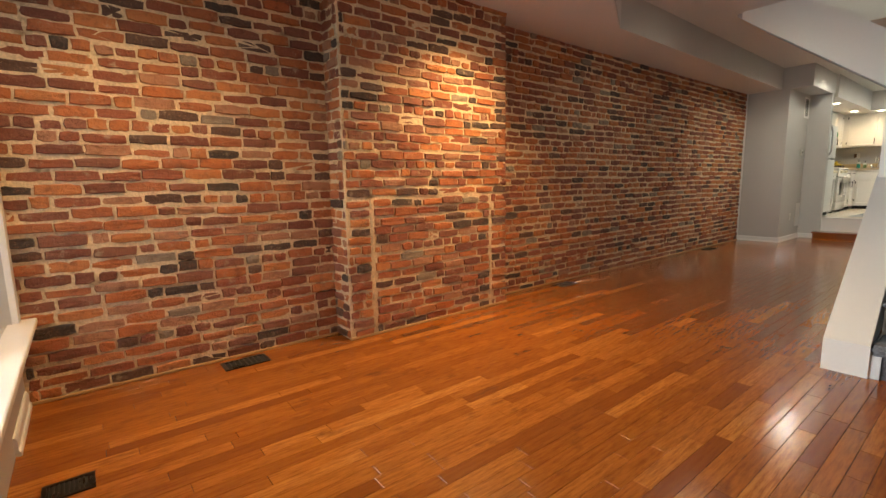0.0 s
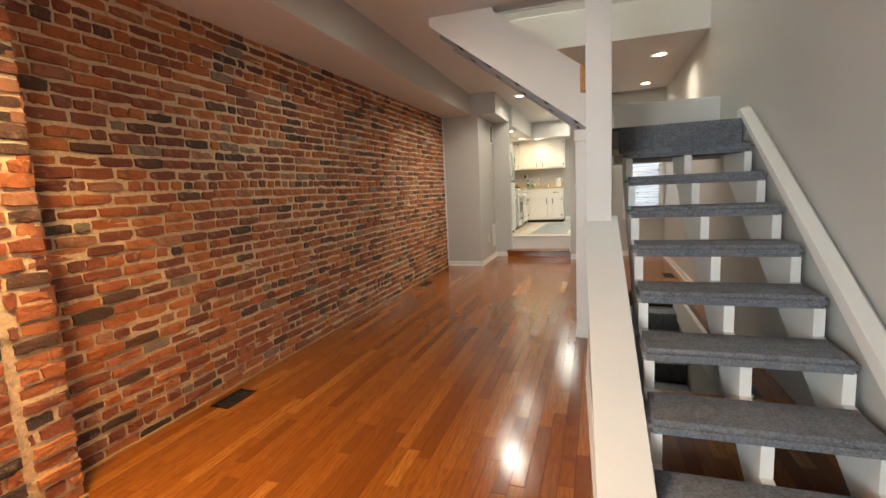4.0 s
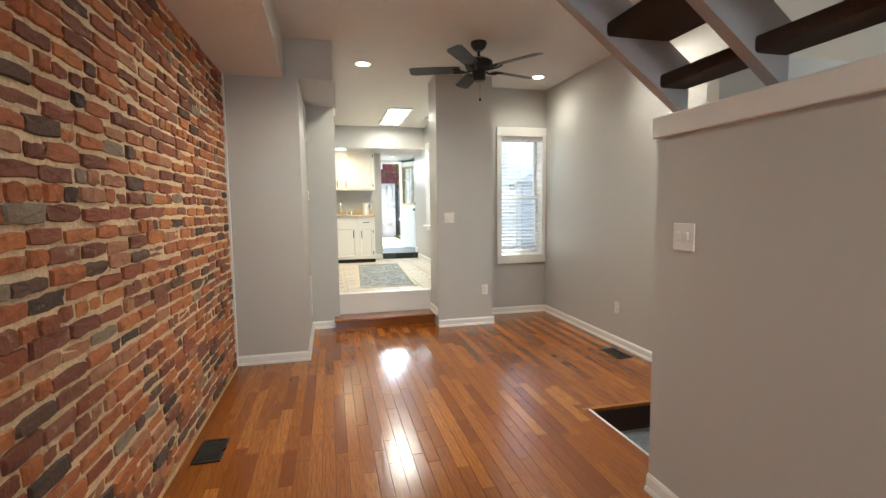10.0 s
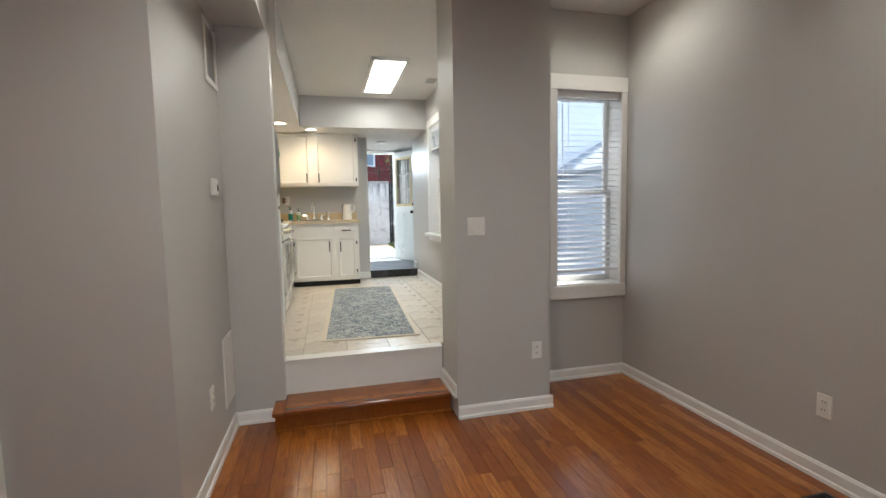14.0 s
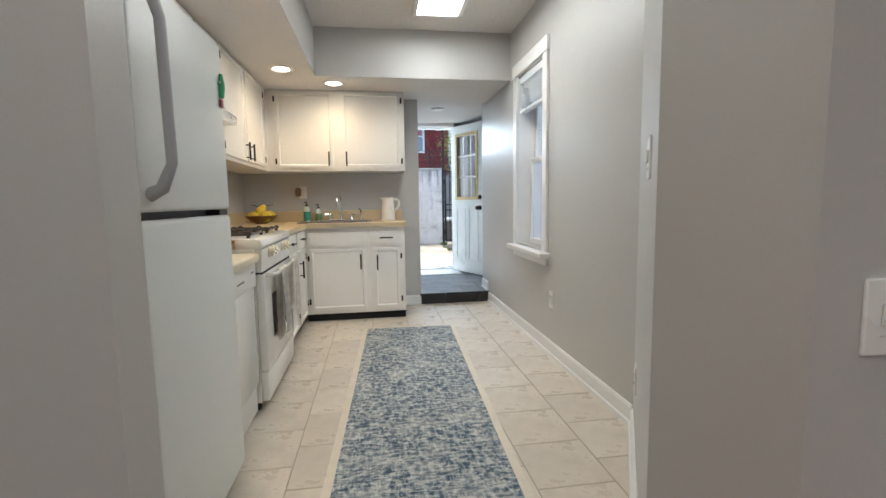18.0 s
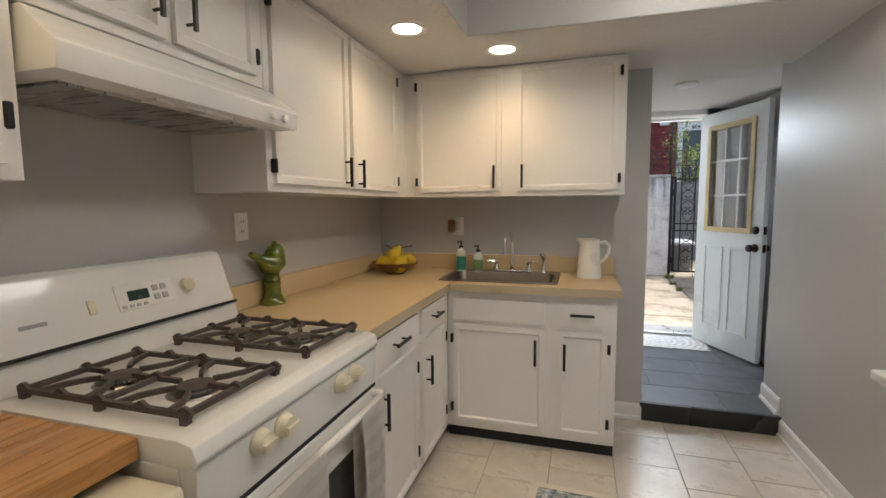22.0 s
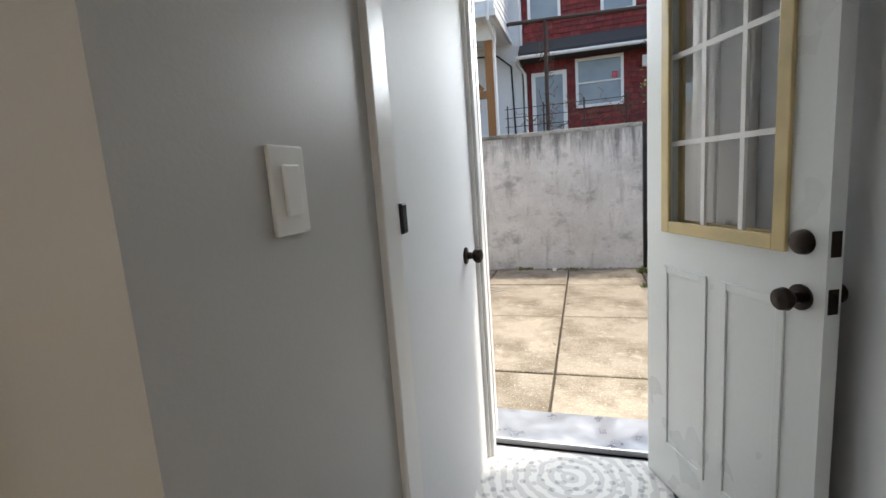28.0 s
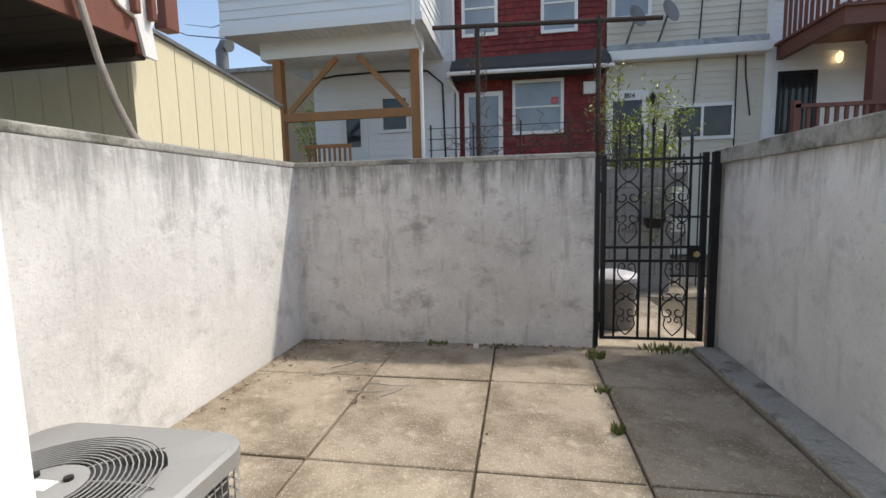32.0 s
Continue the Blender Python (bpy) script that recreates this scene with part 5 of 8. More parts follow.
# rug
def rug_mat(name, ground, ink, pale, scale):
    m, nt, bsdf = nodes_of(name)
    a = noise_node(nt, scale, 4.0, 0.75, (1, 0.35, 1))
    b = noise_node(nt, scale, 4.0, 0.75, (0.35, 1, 1))
    c = noise_node(nt, scale * 0.12, 3.0, 0.6)
    one = ramp(nt, a.outputs[0], [(0.48, ink), (0.56, ground)]).outputs[0]
    two = ramp(nt, b.outputs[0], [(0.47, ink), (0.56, pale)]).outputs[0]
    col = mixed(nt, one, two, 0.5)
    col = mixed(nt, col, pale, ramp(nt, c.outputs[0], [(0.48, (0, 0, 0)), (0.7, (0.4, 0.4, 0.4))]).outputs[0])
    nt.links.new(col, bsdf.inputs["Base Color"])
    bsdf.inputs["Roughness"].default_value = 0.95
    bumped(nt, bsdf, noise_node(nt, 300.0, 2.0, 0.6).outputs[0], 0.6, 0.004)
    return m


rg = thing("runner_rug", (1.62, 11.75, KZ + 0.002), "distressed blue and cream runner rug on the tiles", "rug")
rm = Matrix.Translation((1.62, 11.755, KZ + 0.001)) @ Matrix.Rotation(radians(-2.6), 4, "Z")
bm = boxes((-0.375, -1.255, 0, 0.375, 1.255, 0.007), bevel=0.002)
bm.transform(rm)
part("woven_face", bm, rug_mat("worn_blue_rug", (0.50, 0.54, 0.55), (0.045, 0.085, 0.135), (0.68, 0.68, 0.64), 50.0), rg)
bm = boxes((-0.392, -1.27, 0, -0.355, 1.27, 0.008), (0.355, -1.27, 0, 0.392, 1.27, 0.008), (-0.355, -1.27, 0, 0.355, -1.235, 0.008), (-0.355, 1.235, 0, 0.355, 1.27, 0.008))
bm.transform(rm)
part("binding", bm, surface("cream_binding", (0.70, 0.64, 0.54), 0.95, 0.1, 20.0, 0.1, 200), rg, "cream bound edge")

# things on the worktop
GREEN = surface("green_glaze", (0.13, 0.16, 0.015), 0.22, 0.3, 14.0, 0.2, 60, coat=0.5)
bx, by = 0.19, 12.61
bd = thing("bird_figurine", (bx, by, CT), "olive green glazed bird figurine on a turned stand", "figurine")
bm = bmesh.new()
turned(bm, [(0.0, 0.0), (0.052, 0.0), (0.054, 0.012), (0.043, 0.026), (0.041, 0.036), (0.036, 0.045), (0.034, 0.082), (0.038, 0.092), (0.033, 0.098), (0.036, 0.110), (0.030, 0.122), (0.032, 0.132), (0.0, 0.15)], (bx, by, CT), 24)
tube(bm, [(bx - 0.02, by - 0.112, CT + 0.232), (bx - 0.02, by - 0.108, CT + 0.230), (bx - 0.015, by - 0.080, CT + 0.216), (bx - 0.008, by - 0.055, CT + 0.202), (bx - 0.003, by - 0.028, CT + 0.188), (bx, by - 0.002, CT + 0.182), (bx + 0.002, by + 0.018, CT + 0.192), (bx + 0.003, by + 0.024, CT + 0.214), (bx + 0.003, by + 0.024, CT + 0.236), (bx + 0.003, by + 0.024, CT + 0.254), (bx + 0.003, by + 0.024, CT + 0.265), (bx + 0.003, by + 0.024, CT + 0.268)], [0.003, 0.013, 0.014, 0.024, 0.048, 0.058, 0.052, 0.042, 0.037, 0.030, 0.016, 0.003], 20)
for k in range(3):
    tube(bm, [(bx + 0.003, by + 0.012 + 0.010 * k, CT + 0.258), (bx + 0.003, by + 0.008 + 0.010 * k, CT + 0.278)], [0.007, 0.002], 6)
tube(bm, [(bx + 0.008, by + 0.050, CT + 0.246), (bx + 0.012, by + 0.072, CT + 0.242)], [0.010, 0.001], 8)
part("figure", bm, GREEN, bd, smooth=True)
bo = thing("fruit_bowl", (0.36, 13.60, CT), "shallow brown wooden bowl of yellow pears", "bowl")
bm = bmesh.new()
turned(bm, [(0.0, 0.004), (0.055, 0.0), (0.06, 0.006), (0.11, 0.035), (0.148, 0.075), (0.142, 0.075), (0.10, 0.04), (0.0, 0.012)], (0.36, 13.60, CT), 32)
part("bowl", bm, surface("carved_brown_wood", (0.17, 0.085, 0.03), 0.45, 0.3, 20.0, 0.2, 80, 0.3, 60), bo, smooth=True)
PEAR = surface("yellow_pear", (0.55, 0.40, 0.025), 0.4, 0.2, 18.0, 0.25, 90, 0.15, 60, dirt=((0.25, 0.22, 0.02), 30.0, 0.6))
for k, (dx, dy, h, a) in enumerate(((-0.06, -0.03, 0.065, 0), (0.05, -0.05, 0.065, 70), (0.065, 0.05, 0.07, 150), (-0.03, 0.07, 0.068, 230), (0.0, -0.01, 0.11, 40))):
    bm = bmesh.new()
    turned(bm, [(0.0, -0.052), (0.034, -0.047), (0.053, -0.014), (0.049, 0.017), (0.030, 0.048), (0.018, 0.070), (0.0, 0.079)], (0, 0, 0), 18)
    bm.transform(Matrix.Translation((0.36 + dx, 13.60 + dy, CT + h)) @ Matrix.Rotation(radians(a), 4, "Z") @ Matrix.Rotation(radians(62 if k < 4 else 30), 4, "Y"))
    pear = part("pear", bm, PEAR, bo, smooth=True)
for a in (20, 150):
    bm = bmesh.new()
    tube(bm, [(0.36, 13.60, CT + 0.13), (0.36 + 0.05 * math.cos(radians(a)), 13.60 + 0.05 * math.sin(radians(a)), CT + 0.165), (0.36 + 0.11 * math.cos(radians(a)), 13.60 + 0.11 * math.sin(radians(a)), CT + 0.175)], 0.004, 6)
    part("stalk", bm, surface("dry_stalk", (0.16, 0.09, 0.04), 0.8), bo)
def soap(x, y, h, liquid, label):
    t = thing("soap_bottle", (x, y, CT), label, "bottle", "soap pump bottles")
    bm = bmesh.new()
    turned(bm, [(0.0, 0.0), (0.029, 0.0), (0.031, 0.006), (0.031, h), (0.026, h + 0.014), (0.012, h + 0.024), (0.012, h + 0.032), (0.0, h + 0.032)], (x, y, CT), 20)
    part("bottle", bm, surface("soap_plastic_" + str(int(h * 1000)), (0.62, 0.66, 0.6), 0.2), t, smooth=True)
    bm = bmesh.new()
    turned(bm, [(0.0315, 0.012), (0.0322, 0.014), (0.0322, h * 0.8), (0.0315, h * 0.81)], (x, y, CT), 20)
    part("label", bm, liquid, t, "printed paper label", True)
    bm = bmesh.new()
    turned(bm, [(0.014, h + 0.03), (0.014, h + 0.045), (0.005, h + 0.046), (0.005, h + 0.075), (0.0, h + 0.076)], (x, y, CT), 14)
    tube(bm, [(x, y, CT + h + 0.07), (x - 0.02, y - 0.022, CT + h + 0.066)], 0.005, 6)
    part("pump", bm, BLACK, t, smooth=True)
soap(0.745, 13.79, 0.125, surface("teal_label", (0.03, 0.24, 0.18), 0.4, 0.2, 30.0), "teal dish soap bottle with a black pump")
soap(0.855, 13.80, 0.10, surface("sage_label", (0.20, 0.30, 0.12), 0.4, 0.2, 30.0), "sage green hand soap bottle with a black pump")
jg = thing("white_jug", (1.54, 13.72, CT), "white ribbed ceramic water jug on the worktop", "jug")
bm = bmesh.new()
prof = [(0.0, 0.0), (0.068, 0.0), (0.070, 0.006)]
for k in range(12):
    f = k / 11
    r = 0.070 - 0.016 * f
    prof += [(r + 0.0012, 0.012 + 0.0165 * k), (r - 0.0008, 0.021 + 0.0165 * k)]
prof += [(0.055, 0.217), (0.058, 0.228), (0.054, 0.226), (0.050, 0.20), (0.058, 0.02), (0.0, 0.012)]
turned(bm, prof, (1.54, 13.72, CT), 36)
for v in bm.verts:
    if v.co.z > CT + 0.19 and v.co.x < 1.54 - 0.03:
        v.co.x -= 0.022 * (v.co.z - CT - 0.19) / 0.04
part("body", bm, surface("white_ceramic", (0.80, 0.78, 0.74), 0.3, 0.03, 10.0, coat=0.2), jg, smooth=True)
bm = bmesh.new()
tube(bm, [(1.592, 13.72, CT + 0.205), (1.625, 13.715, CT + 0.212), (1.648, 13.712, CT + 0.19), (1.647, 13.712, CT + 0.15), (1.625, 13.715, CT + 0.115), (1.598, 13.72, CT + 0.09)], [0.010, 0.011, 0.011, 0.011, 0.010, 0.008], 10)
part("handle", bm, bpy.data.materials["white_ceramic"], jg, smooth=True)
wall_plate("wall_outlet", (KL, 12.50, CT + 0.345), (1, 0, 0), "white wall socket plate above the worktop", "outlet")
wall_plate("wall_outlet", (0.70, KB, CT + 0.29), (0, -1, 0), "white wall socket plate above the sink", "outlet")
af = thing("plug_in_freshener", (0.66, KB - 0.03, CT + 0.29), "brown plug-in air freshener in the socket", "air freshener")
part("body", boxes((0.635, KB - 0.045, CT + 0.25, 0.685, KB - 0.010, CT + 0.335), bevel=0.012), surface("brown_plastic", (0.16, 0.085, 0.035), 0.35), af, smooth=True)
wall_plate("light_switch", (2.195, 10.343, 1.57), (-0.868, 0.496, 0), "white two-gang switch plate on the splayed wall", "switch", 0.118, 0.118, "double")
wall_plate("wall_outlet", (2.47, 10.825, 0.71), (-0.868, 0.496, 0), "white wall socket plate low on the splayed wall", "outlet")
wall_plate("wall_outlet", (KR, 12.10, 0.765), (-1, 0, 0), "white wall socket plate below the kitchen window", "outlet")

# ceiling panel light and vent
pl = thing("panel_light", (1.92, 12.08, CH), "long fluorescent ceiling panel with a white frame, switched on", "ceiling light")
part("frame", boxes((1.73, 11.44, CH - 0.03, 1.765, 12.74, CH), (2.075, 11.44, CH - 0.03, 2.11, 12.74, CH), (1.765, 11.44, CH - 0.03, 2.075, 11.475, CH), (1.765, 12.705, CH - 0.03, 2.075, 12.74, CH), bevel=0.004), PLASTIC, pl)
part("diffuser", boxes((1.765, 11.475, CH - 0.022, 2.075, 12.705, CH - 0.014)), TUBE_GLOW, pl, "glowing white diffuser")
cv = thing("ceiling_vent", (2.47, 12.1, CH), "small white ceiling air vent", "vent")
part("frame", boxes((2.40, 12.0, CH - 0.012, 2.55, 12.25, CH), bevel=0.004), PLASTIC, cv)
for k in range(6):
    part("slat", boxes((2.415, 12.02 + k * 0.037, CH - 0.016, 2.535, 12.035 + k * 0.037, CH - 0.012)), surface("vent_grey", (0.4, 0.4, 0.4), 0.5) if k == 0 else bpy.data.materials["vent_grey"], cv)

# kitchen window
kw = thing("window_kitchen", (KR, 12.56, 1.10), "white double-hung kitchen window with a deep stool", "window", kind="structure")
part("casing", boxes((KR - 0.022, 12.18, 1.09, KR, 12.26, 2.46), (KR - 0.022, 12.86, 1.09, KR, 12.94, 2.46), (KR - 0.026, 12.17, 2.46, KR, 12.95, 2.56), bevel=0.005), TRIM, kw)
part("stool", boxes((KR - 0.075, 12.145, 1.045, KR + 0.20, 12.97, 1.085), bevel=0.008), TRIM, kw)
part("apron", boxes((KR - 0.02, 12.18, 0.99, KR, 12.94, 1.045), bevel=0.004), TRIM, kw)
part("jamb", boxes((KR, 12.25, 1.085, KR + 0.20, 12.262, 2.46), (KR, 12.858, 1.085, KR + 0.20, 12.87, 2.46), (KR, 12.26, 2.45, KR + 0.20, 12.86, 2.47)), TRIM, kw)
for name, z0, z1, x in (("lower_sash", 1.09, 1.80, KR + 0.10), ("upper_sash", 1.76, 2.45, KR + 0.14)):
    sash = part(name, boxes((x, 12.27, z0, x + 0.035, 12.315, z1), (x, 12.805, z0, x + 0.035, 12.85, z1), (x, 12.315, z0, x + 0.035, 12.805, z0 + 0.05), (x, 12.315, z1 - 0.04, x + 0.035, 12.805, z1), bevel=0.003), TRIM, kw)
    pane = part("pane", boxes((x + 0.015, 12.315, z0 + 0.05, x + 0.019, 12.805, z1 - 0.04)), GLASS, sash)
    pane.visible_shadow = False
part("sash_lock", boxes((KR + 0.085, 12.49, 1.80, KR + 0.12, 12.56, 1.82), bevel=0.005), PLASTIC, kw)
kb = thing("window_blind", (KR + 0.05, 12.56, 2.30), "white blind drawn up at the head of the kitchen window", "blind")
part("headrail", boxes((KR + 0.01, 12.27, 2.395, KR + 0.065, 12.85, 2.448), bevel=0.003), BLIND, kb)
for k in range(12):
    z = 2.36 - 0.0135 * k
    bm = bmesh.new()
    obox(bm, (KR + 0.012 + 0.002 * (k % 3), 12.275, z), (0, 0.57, 0), (0.048, 0, 0.003 * (k % 2)), (0, 0, 0.003))
    part("slat", bm, BLIND, kb)
part("bottom_rail", boxes((KR + 0.01, 12.272, 2.165, KR + 0.062, 12.848, 2.190), bevel=0.004), BLIND, kb)

# ---- back vestibule ----
wall("trim_vestibule_step", (1.86, KB - 0.012, KZ, KR, KB + 0.006, VZ + 0.002), material=surface("black_step_tile", (0.018, 0.018, 0.02), 0.3, 0.1), label="black tiled riser up to the vestibule")
baseboard("baseboard_vestibule", [(1.87, KB + 0.10, 1.87, 14.44), (KR, KB + 0.28, KR, KB + 0.02), (2.88, 15.52, 2.88, KB + 0.28), (2.88, KB + 0.28, KR, KB + 0.28)], VZ, 0.10)
sdv = thing("door_side", (1.80, 15.0, VZ), "flat white interior door, shut, with a dark knob", "door", kind="structure")
part("leaf", boxes((1.785, 14.495, VZ + 0.008, 1.82, 15.40, 2.43), bevel=0.002), surface("flat_door_paint", (0.74, 0.745, 0.75), 0.62, 0.02, 2.0, 0.02, 40, 0.05, 60, rvary=0.03), sdv)
part("casing", boxes((1.84, 14.40, VZ, 1.886, 14.478, 2.52), (1.835, 15.41, VZ, 1.85, 15.458, 2.52), (1.835, 14.478, 2.44, 1.85, 15.41, 2.52), bevel=0.004), TRIM, sdv)
part("stop", boxes((1.75, 14.478, VZ, 1.80, 14.495, 2.45), (1.74, 15.40, VZ, 1.835, 15.415, 2.45), bevel=0.002), TRIM, sdv)
def knob(parent, c, n, name="door_knob"):
    c, n = Vector(c), Vector(n).normalized()
    bm = bmesh.new()
    turned(bm, [(0.0, 0.0), (0.032, 0.0), (0.032, 0.006), (0.014, 0.010), (0.012, 0.028), (0.022, 0.034), (0.029, 0.046), (0.026, 0.060), (0.012, 0.066), (0.0, 0.067)], (0, 0, 0), 22)
    bm.transform(Matrix.Translation(c) @ n.to_track_quat("Z", "Y").to_matrix().to_4x4())
    return part(name, bm, BRONZE, parent, "dark bronze knob", True)
knob(sdv, (1.82, 15.24, 1.42), (1, 0, 0))
for z in (1.635, 0.75, 2.3):
    part("hinge", boxes((1.852, 14.474, z - 0.032, 1.893, 14.502, z + 0.032), bevel=0.004), BLACK, sdv, "black hinge")
wall_plate("light_switch", (1.87, 14.13, 1.71), (1, 0, 0), "white rocker light switch in the vestibule", "switch", 0.075, 0.118, "rocker")

# exit door frame
df = thing("door_frame_back", (2.16, 15.55, VZ), "white painted frame of the back door with a metal sill", "door frame", kind="structure")
part("jamb", boxes((1.66, 15.50, VZ, 1.812, 15.665, 2.52), (1.775, 15.46, VZ, 1.812, 15.50, 2.52), bevel=0.003), TRIM, df)
part("jamb", boxes((2.515, 15.46, VZ, 2.56, 15.52, 2.52), (2.56, 15.46, VZ, 2.71, 15.515, 2.52), bevel=0.003), TRIM, df)
part("head", boxes((1.72, 15.46, 2.475, 2.70, 15.74, 2.53), bevel=0.003), TRIM, df)
part("stop", boxes((1.812, 15.58, VZ, 1.828, 15.62, 2.475), (1.828, 15.58, 2.455, 2.69, 15.62, 2.475)), TRIM, df)
part("casing", boxes((2.515, 15.44, VZ, 2.60, 15.46, 2.53), (1.80, 15.44, 2.475, 2.60, 15.46, 2.56), bevel=0.004), TRIM, df)
part("outer_trim", boxes((1.60, 15.722, VZ - 0.02, 1.70, 15.755, 2.60), (2.70, 15.74, VZ - 0.02, 2.80, 15.775, 2.60), (1.70, 15.74, 2.50, 2.70, 15.775, 2.60), bevel=0.005), TRIM, df)
part("sill", boxes((1.73, 15.525, VZ, 2.70, 15.80, VZ + 0.03), bevel=0.006), surface("worn_aluminium", (0.62, 0.62, 0.62), 0.35, 0.1, 9.0, metal=0.8), df)
for z in (1.40, 1.27):
    part("strike_plate", boxes((1.811, 15.50, z - 0.03, 1.814, 15.53, z + 0.03)), BLACK, df)
mt = thing("door_mat", (2.17, 15.30, VZ + 0.001), "grey and cream patterned door mat", "mat")
def mat_pattern():
    m, nt, bsdf = nodes_of("patterned_mat")
    tc = nt.nodes.new("ShaderNodeTexCoord")
    mp = nt.nodes.new("ShaderNodeMapping")
    mp.inputs["Location"].default_value = (-2.17, -15.33, 0)
    nt.links.new(tc.outputs["Object"], mp.inputs[0])
    rings_ = nt.nodes.new("ShaderNodeTexWave")
    rings_.wave_type, rings_.rings_direction = "RINGS", "Z"
    rings_.inputs["Scale"].default_value, rings_.inputs["Distortion"].default_value, rings_.inputs["Detail Scale"].default_value = 6.5, 2.5, 3.0
    nt.links.new(mp.outputs[0], rings_.inputs["Vector"])
    vor = nt.nodes.new("ShaderNodeTexVoronoi")
    vor.inputs["Scale"].default_value = 26.0
    nt.links.new(mp.outputs[0], vor.inputs["Vector"])
    a = ramp(nt, rings_.outputs[0], [(0.45, (0.62, 0.61, 0.58)), (0.55, (0.33, 0.33, 0.33))]).outputs[0]
    b = ramp(nt, vor.outputs[0], [(0.30, (0.30, 0.30, 0.31)), (0.38, (0.64, 0.63, 0.60))]).outputs[0]
    nt.links.new(mixed(nt, a, b, 0.5), bsdf.inputs["Base Color"])
    bsdf.inputs["Roughness"].default_value = 0.95
    return m
part("woven_face", boxes((1.80, 15.09, VZ + 0.001, 2.545, 15.495, VZ + 0.009), bevel=0.002), mat_pattern(), mt)
cl = thing("vestibule_lamp", (2.16, 14.47, 2.52), "small round white ceiling fitting, unlit", "ceiling light")
bm = bmesh.new()
turned(bm, [(0.07, 0.0), (0.07, -0.01), (0.05, -0.022), (0.0, -0.024)], (2.16, 14.47, 2.52), 24)
part("disc", bm, PLASTIC, cl, smooth=True)

# back door leaf, swung inward
DW, DH, DT = 0.70, 1.965, 0.042
dm = Matrix.Translation((2.515, 15.475, VZ + 0.012)) @ Matrix.Rotation(radians(-65), 4, "Z")
bdoor = thing("door_back", (2.515, 15.475, VZ + 0.012), "white half-glazed back door standing open", "door", kind="structure")
DOORP = surface("door_white_paint", (0.72, 0.75, 0.74), 0.35, 0.03, 3.0, 0.02, 60, 0.05, 50)
def dpart(name, rows, material, parent, label="", bevel=0.0):
    bm = boxes(*rows, bevel=bevel)
    bm.transform(dm)
    return part(name, bm, material, parent, label)
GX0, GX1, GZ0, GZ1 = 0.12, 0.58, 1.0, 1.84
leaf = dpart("leaf", [(0, -DT, 0, DW, 0, GZ0), (0, -DT, GZ1, DW, 0, DH), (0, -DT, GZ0, GX0, 0, GZ1), (GX1, -DT, GZ0, DW, 0, GZ1)], DOORP, bdoor)
for x0, x1 in ((0.10, 0.32), (0.38, 0.60)):
    for y in (-DT - 0.006, 0.0):
        dpart("panel_moulding", [(x0, y, 0.16, x0 + 0.025, y + 0.006, 0.86), (x1 - 0.025, y, 0.16, x1, y + 0.006, 0.86), (x0 + 0.025, y, 0.16, x1 - 0.025, y + 0.006, 0.185), (x0 + 0.025, y, 0.835, x1 - 0.025, y + 0.006, 0.86)], DOORP, leaf, bevel=0.002)
GOLD = surface("yellowed_glazing_frame", (0.56, 0.44, 0.22), 0.4, 0.12, 8.0)
for y in (-DT - 0.012, 0.0):
    dpart("glazing_frame", [(GX0 - 0.02, y, GZ0 - 0.02, GX0 + 0.02, y + 0.012, GZ1 + 0.02), (GX1 - 0.02, y, GZ0 - 0.02, GX1 + 0.02, y + 0.012, GZ1 + 0.02), (GX0 + 0.02, y, GZ0 - 0.02, GX1 - 0.02, y + 0.012, GZ0 + 0.02), (GX0 + 0.02, y, GZ1 - 0.02, GX1 - 0.02, y + 0.012, GZ1 + 0.02)], GOLD, leaf, "yellowed plastic glazing frame", 0.003)
pane = dpart("pane", [(GX0, -DT / 2 - 0.002, GZ0, GX1, -DT / 2 + 0.002, GZ1)], GLASS, leaf)
pane.visible_shadow = False
for x in (0.273, 0.427):
    dpart("glazing_bar", [(x - 0.008, -DT / 2 - 0.006, GZ0, x + 0.008, -DT / 2 + 0.006, GZ1)], TRIM, leaf)
for z in (1.28, 1.56):
    dpart("glazing_bar", [(GX0, -DT / 2 - 0.0065, z - 0.008, GX1, -DT / 2 + 0.0065, z + 0.008)], TRIM, leaf)
for z, nm in ((0.875, "door_knob"), (1.01, "deadbolt")):
    for y, s in ((-DT, -1), (0.0, 1)):
        bm = bmesh.new()
        rows = [(0.0, 0.0), (0.032, 0.0), (0.032, 0.006), (0.014, 0.010), (0.012, 0.028), (0.022, 0.034), (0.029, 0.046), (0.026, 0.060), (0.0, 0.066)] if nm == "door_knob" else [(0.0, 0.0), (0.031, 0.0), (0.029, 0.012), (0.018, 0.018), (0.0, 0.019)]
        turned(bm, [(r, h * s) for r, h in rows], (DW - 0.06, y, z), 22, "y")
        bm.transform(dm)
        part(nm, bm, BRONZE, leaf, "dark bronze knob" if nm == "door_knob" else "dark bronze deadbolt", True)
    dpart("latch_plate", [(DW, -DT / 2 - 0.013, z - 0.03, DW + 0.002, -DT / 2 + 0.013, z + 0.03)], BRONZE, leaf)
for z in (0.2, 1.0, 1.75):
    dpart("hinge", [(-0.012, -0.012, z - 0.045, 0.006, 0.006, z + 0.045)], BRONZE, leaf)
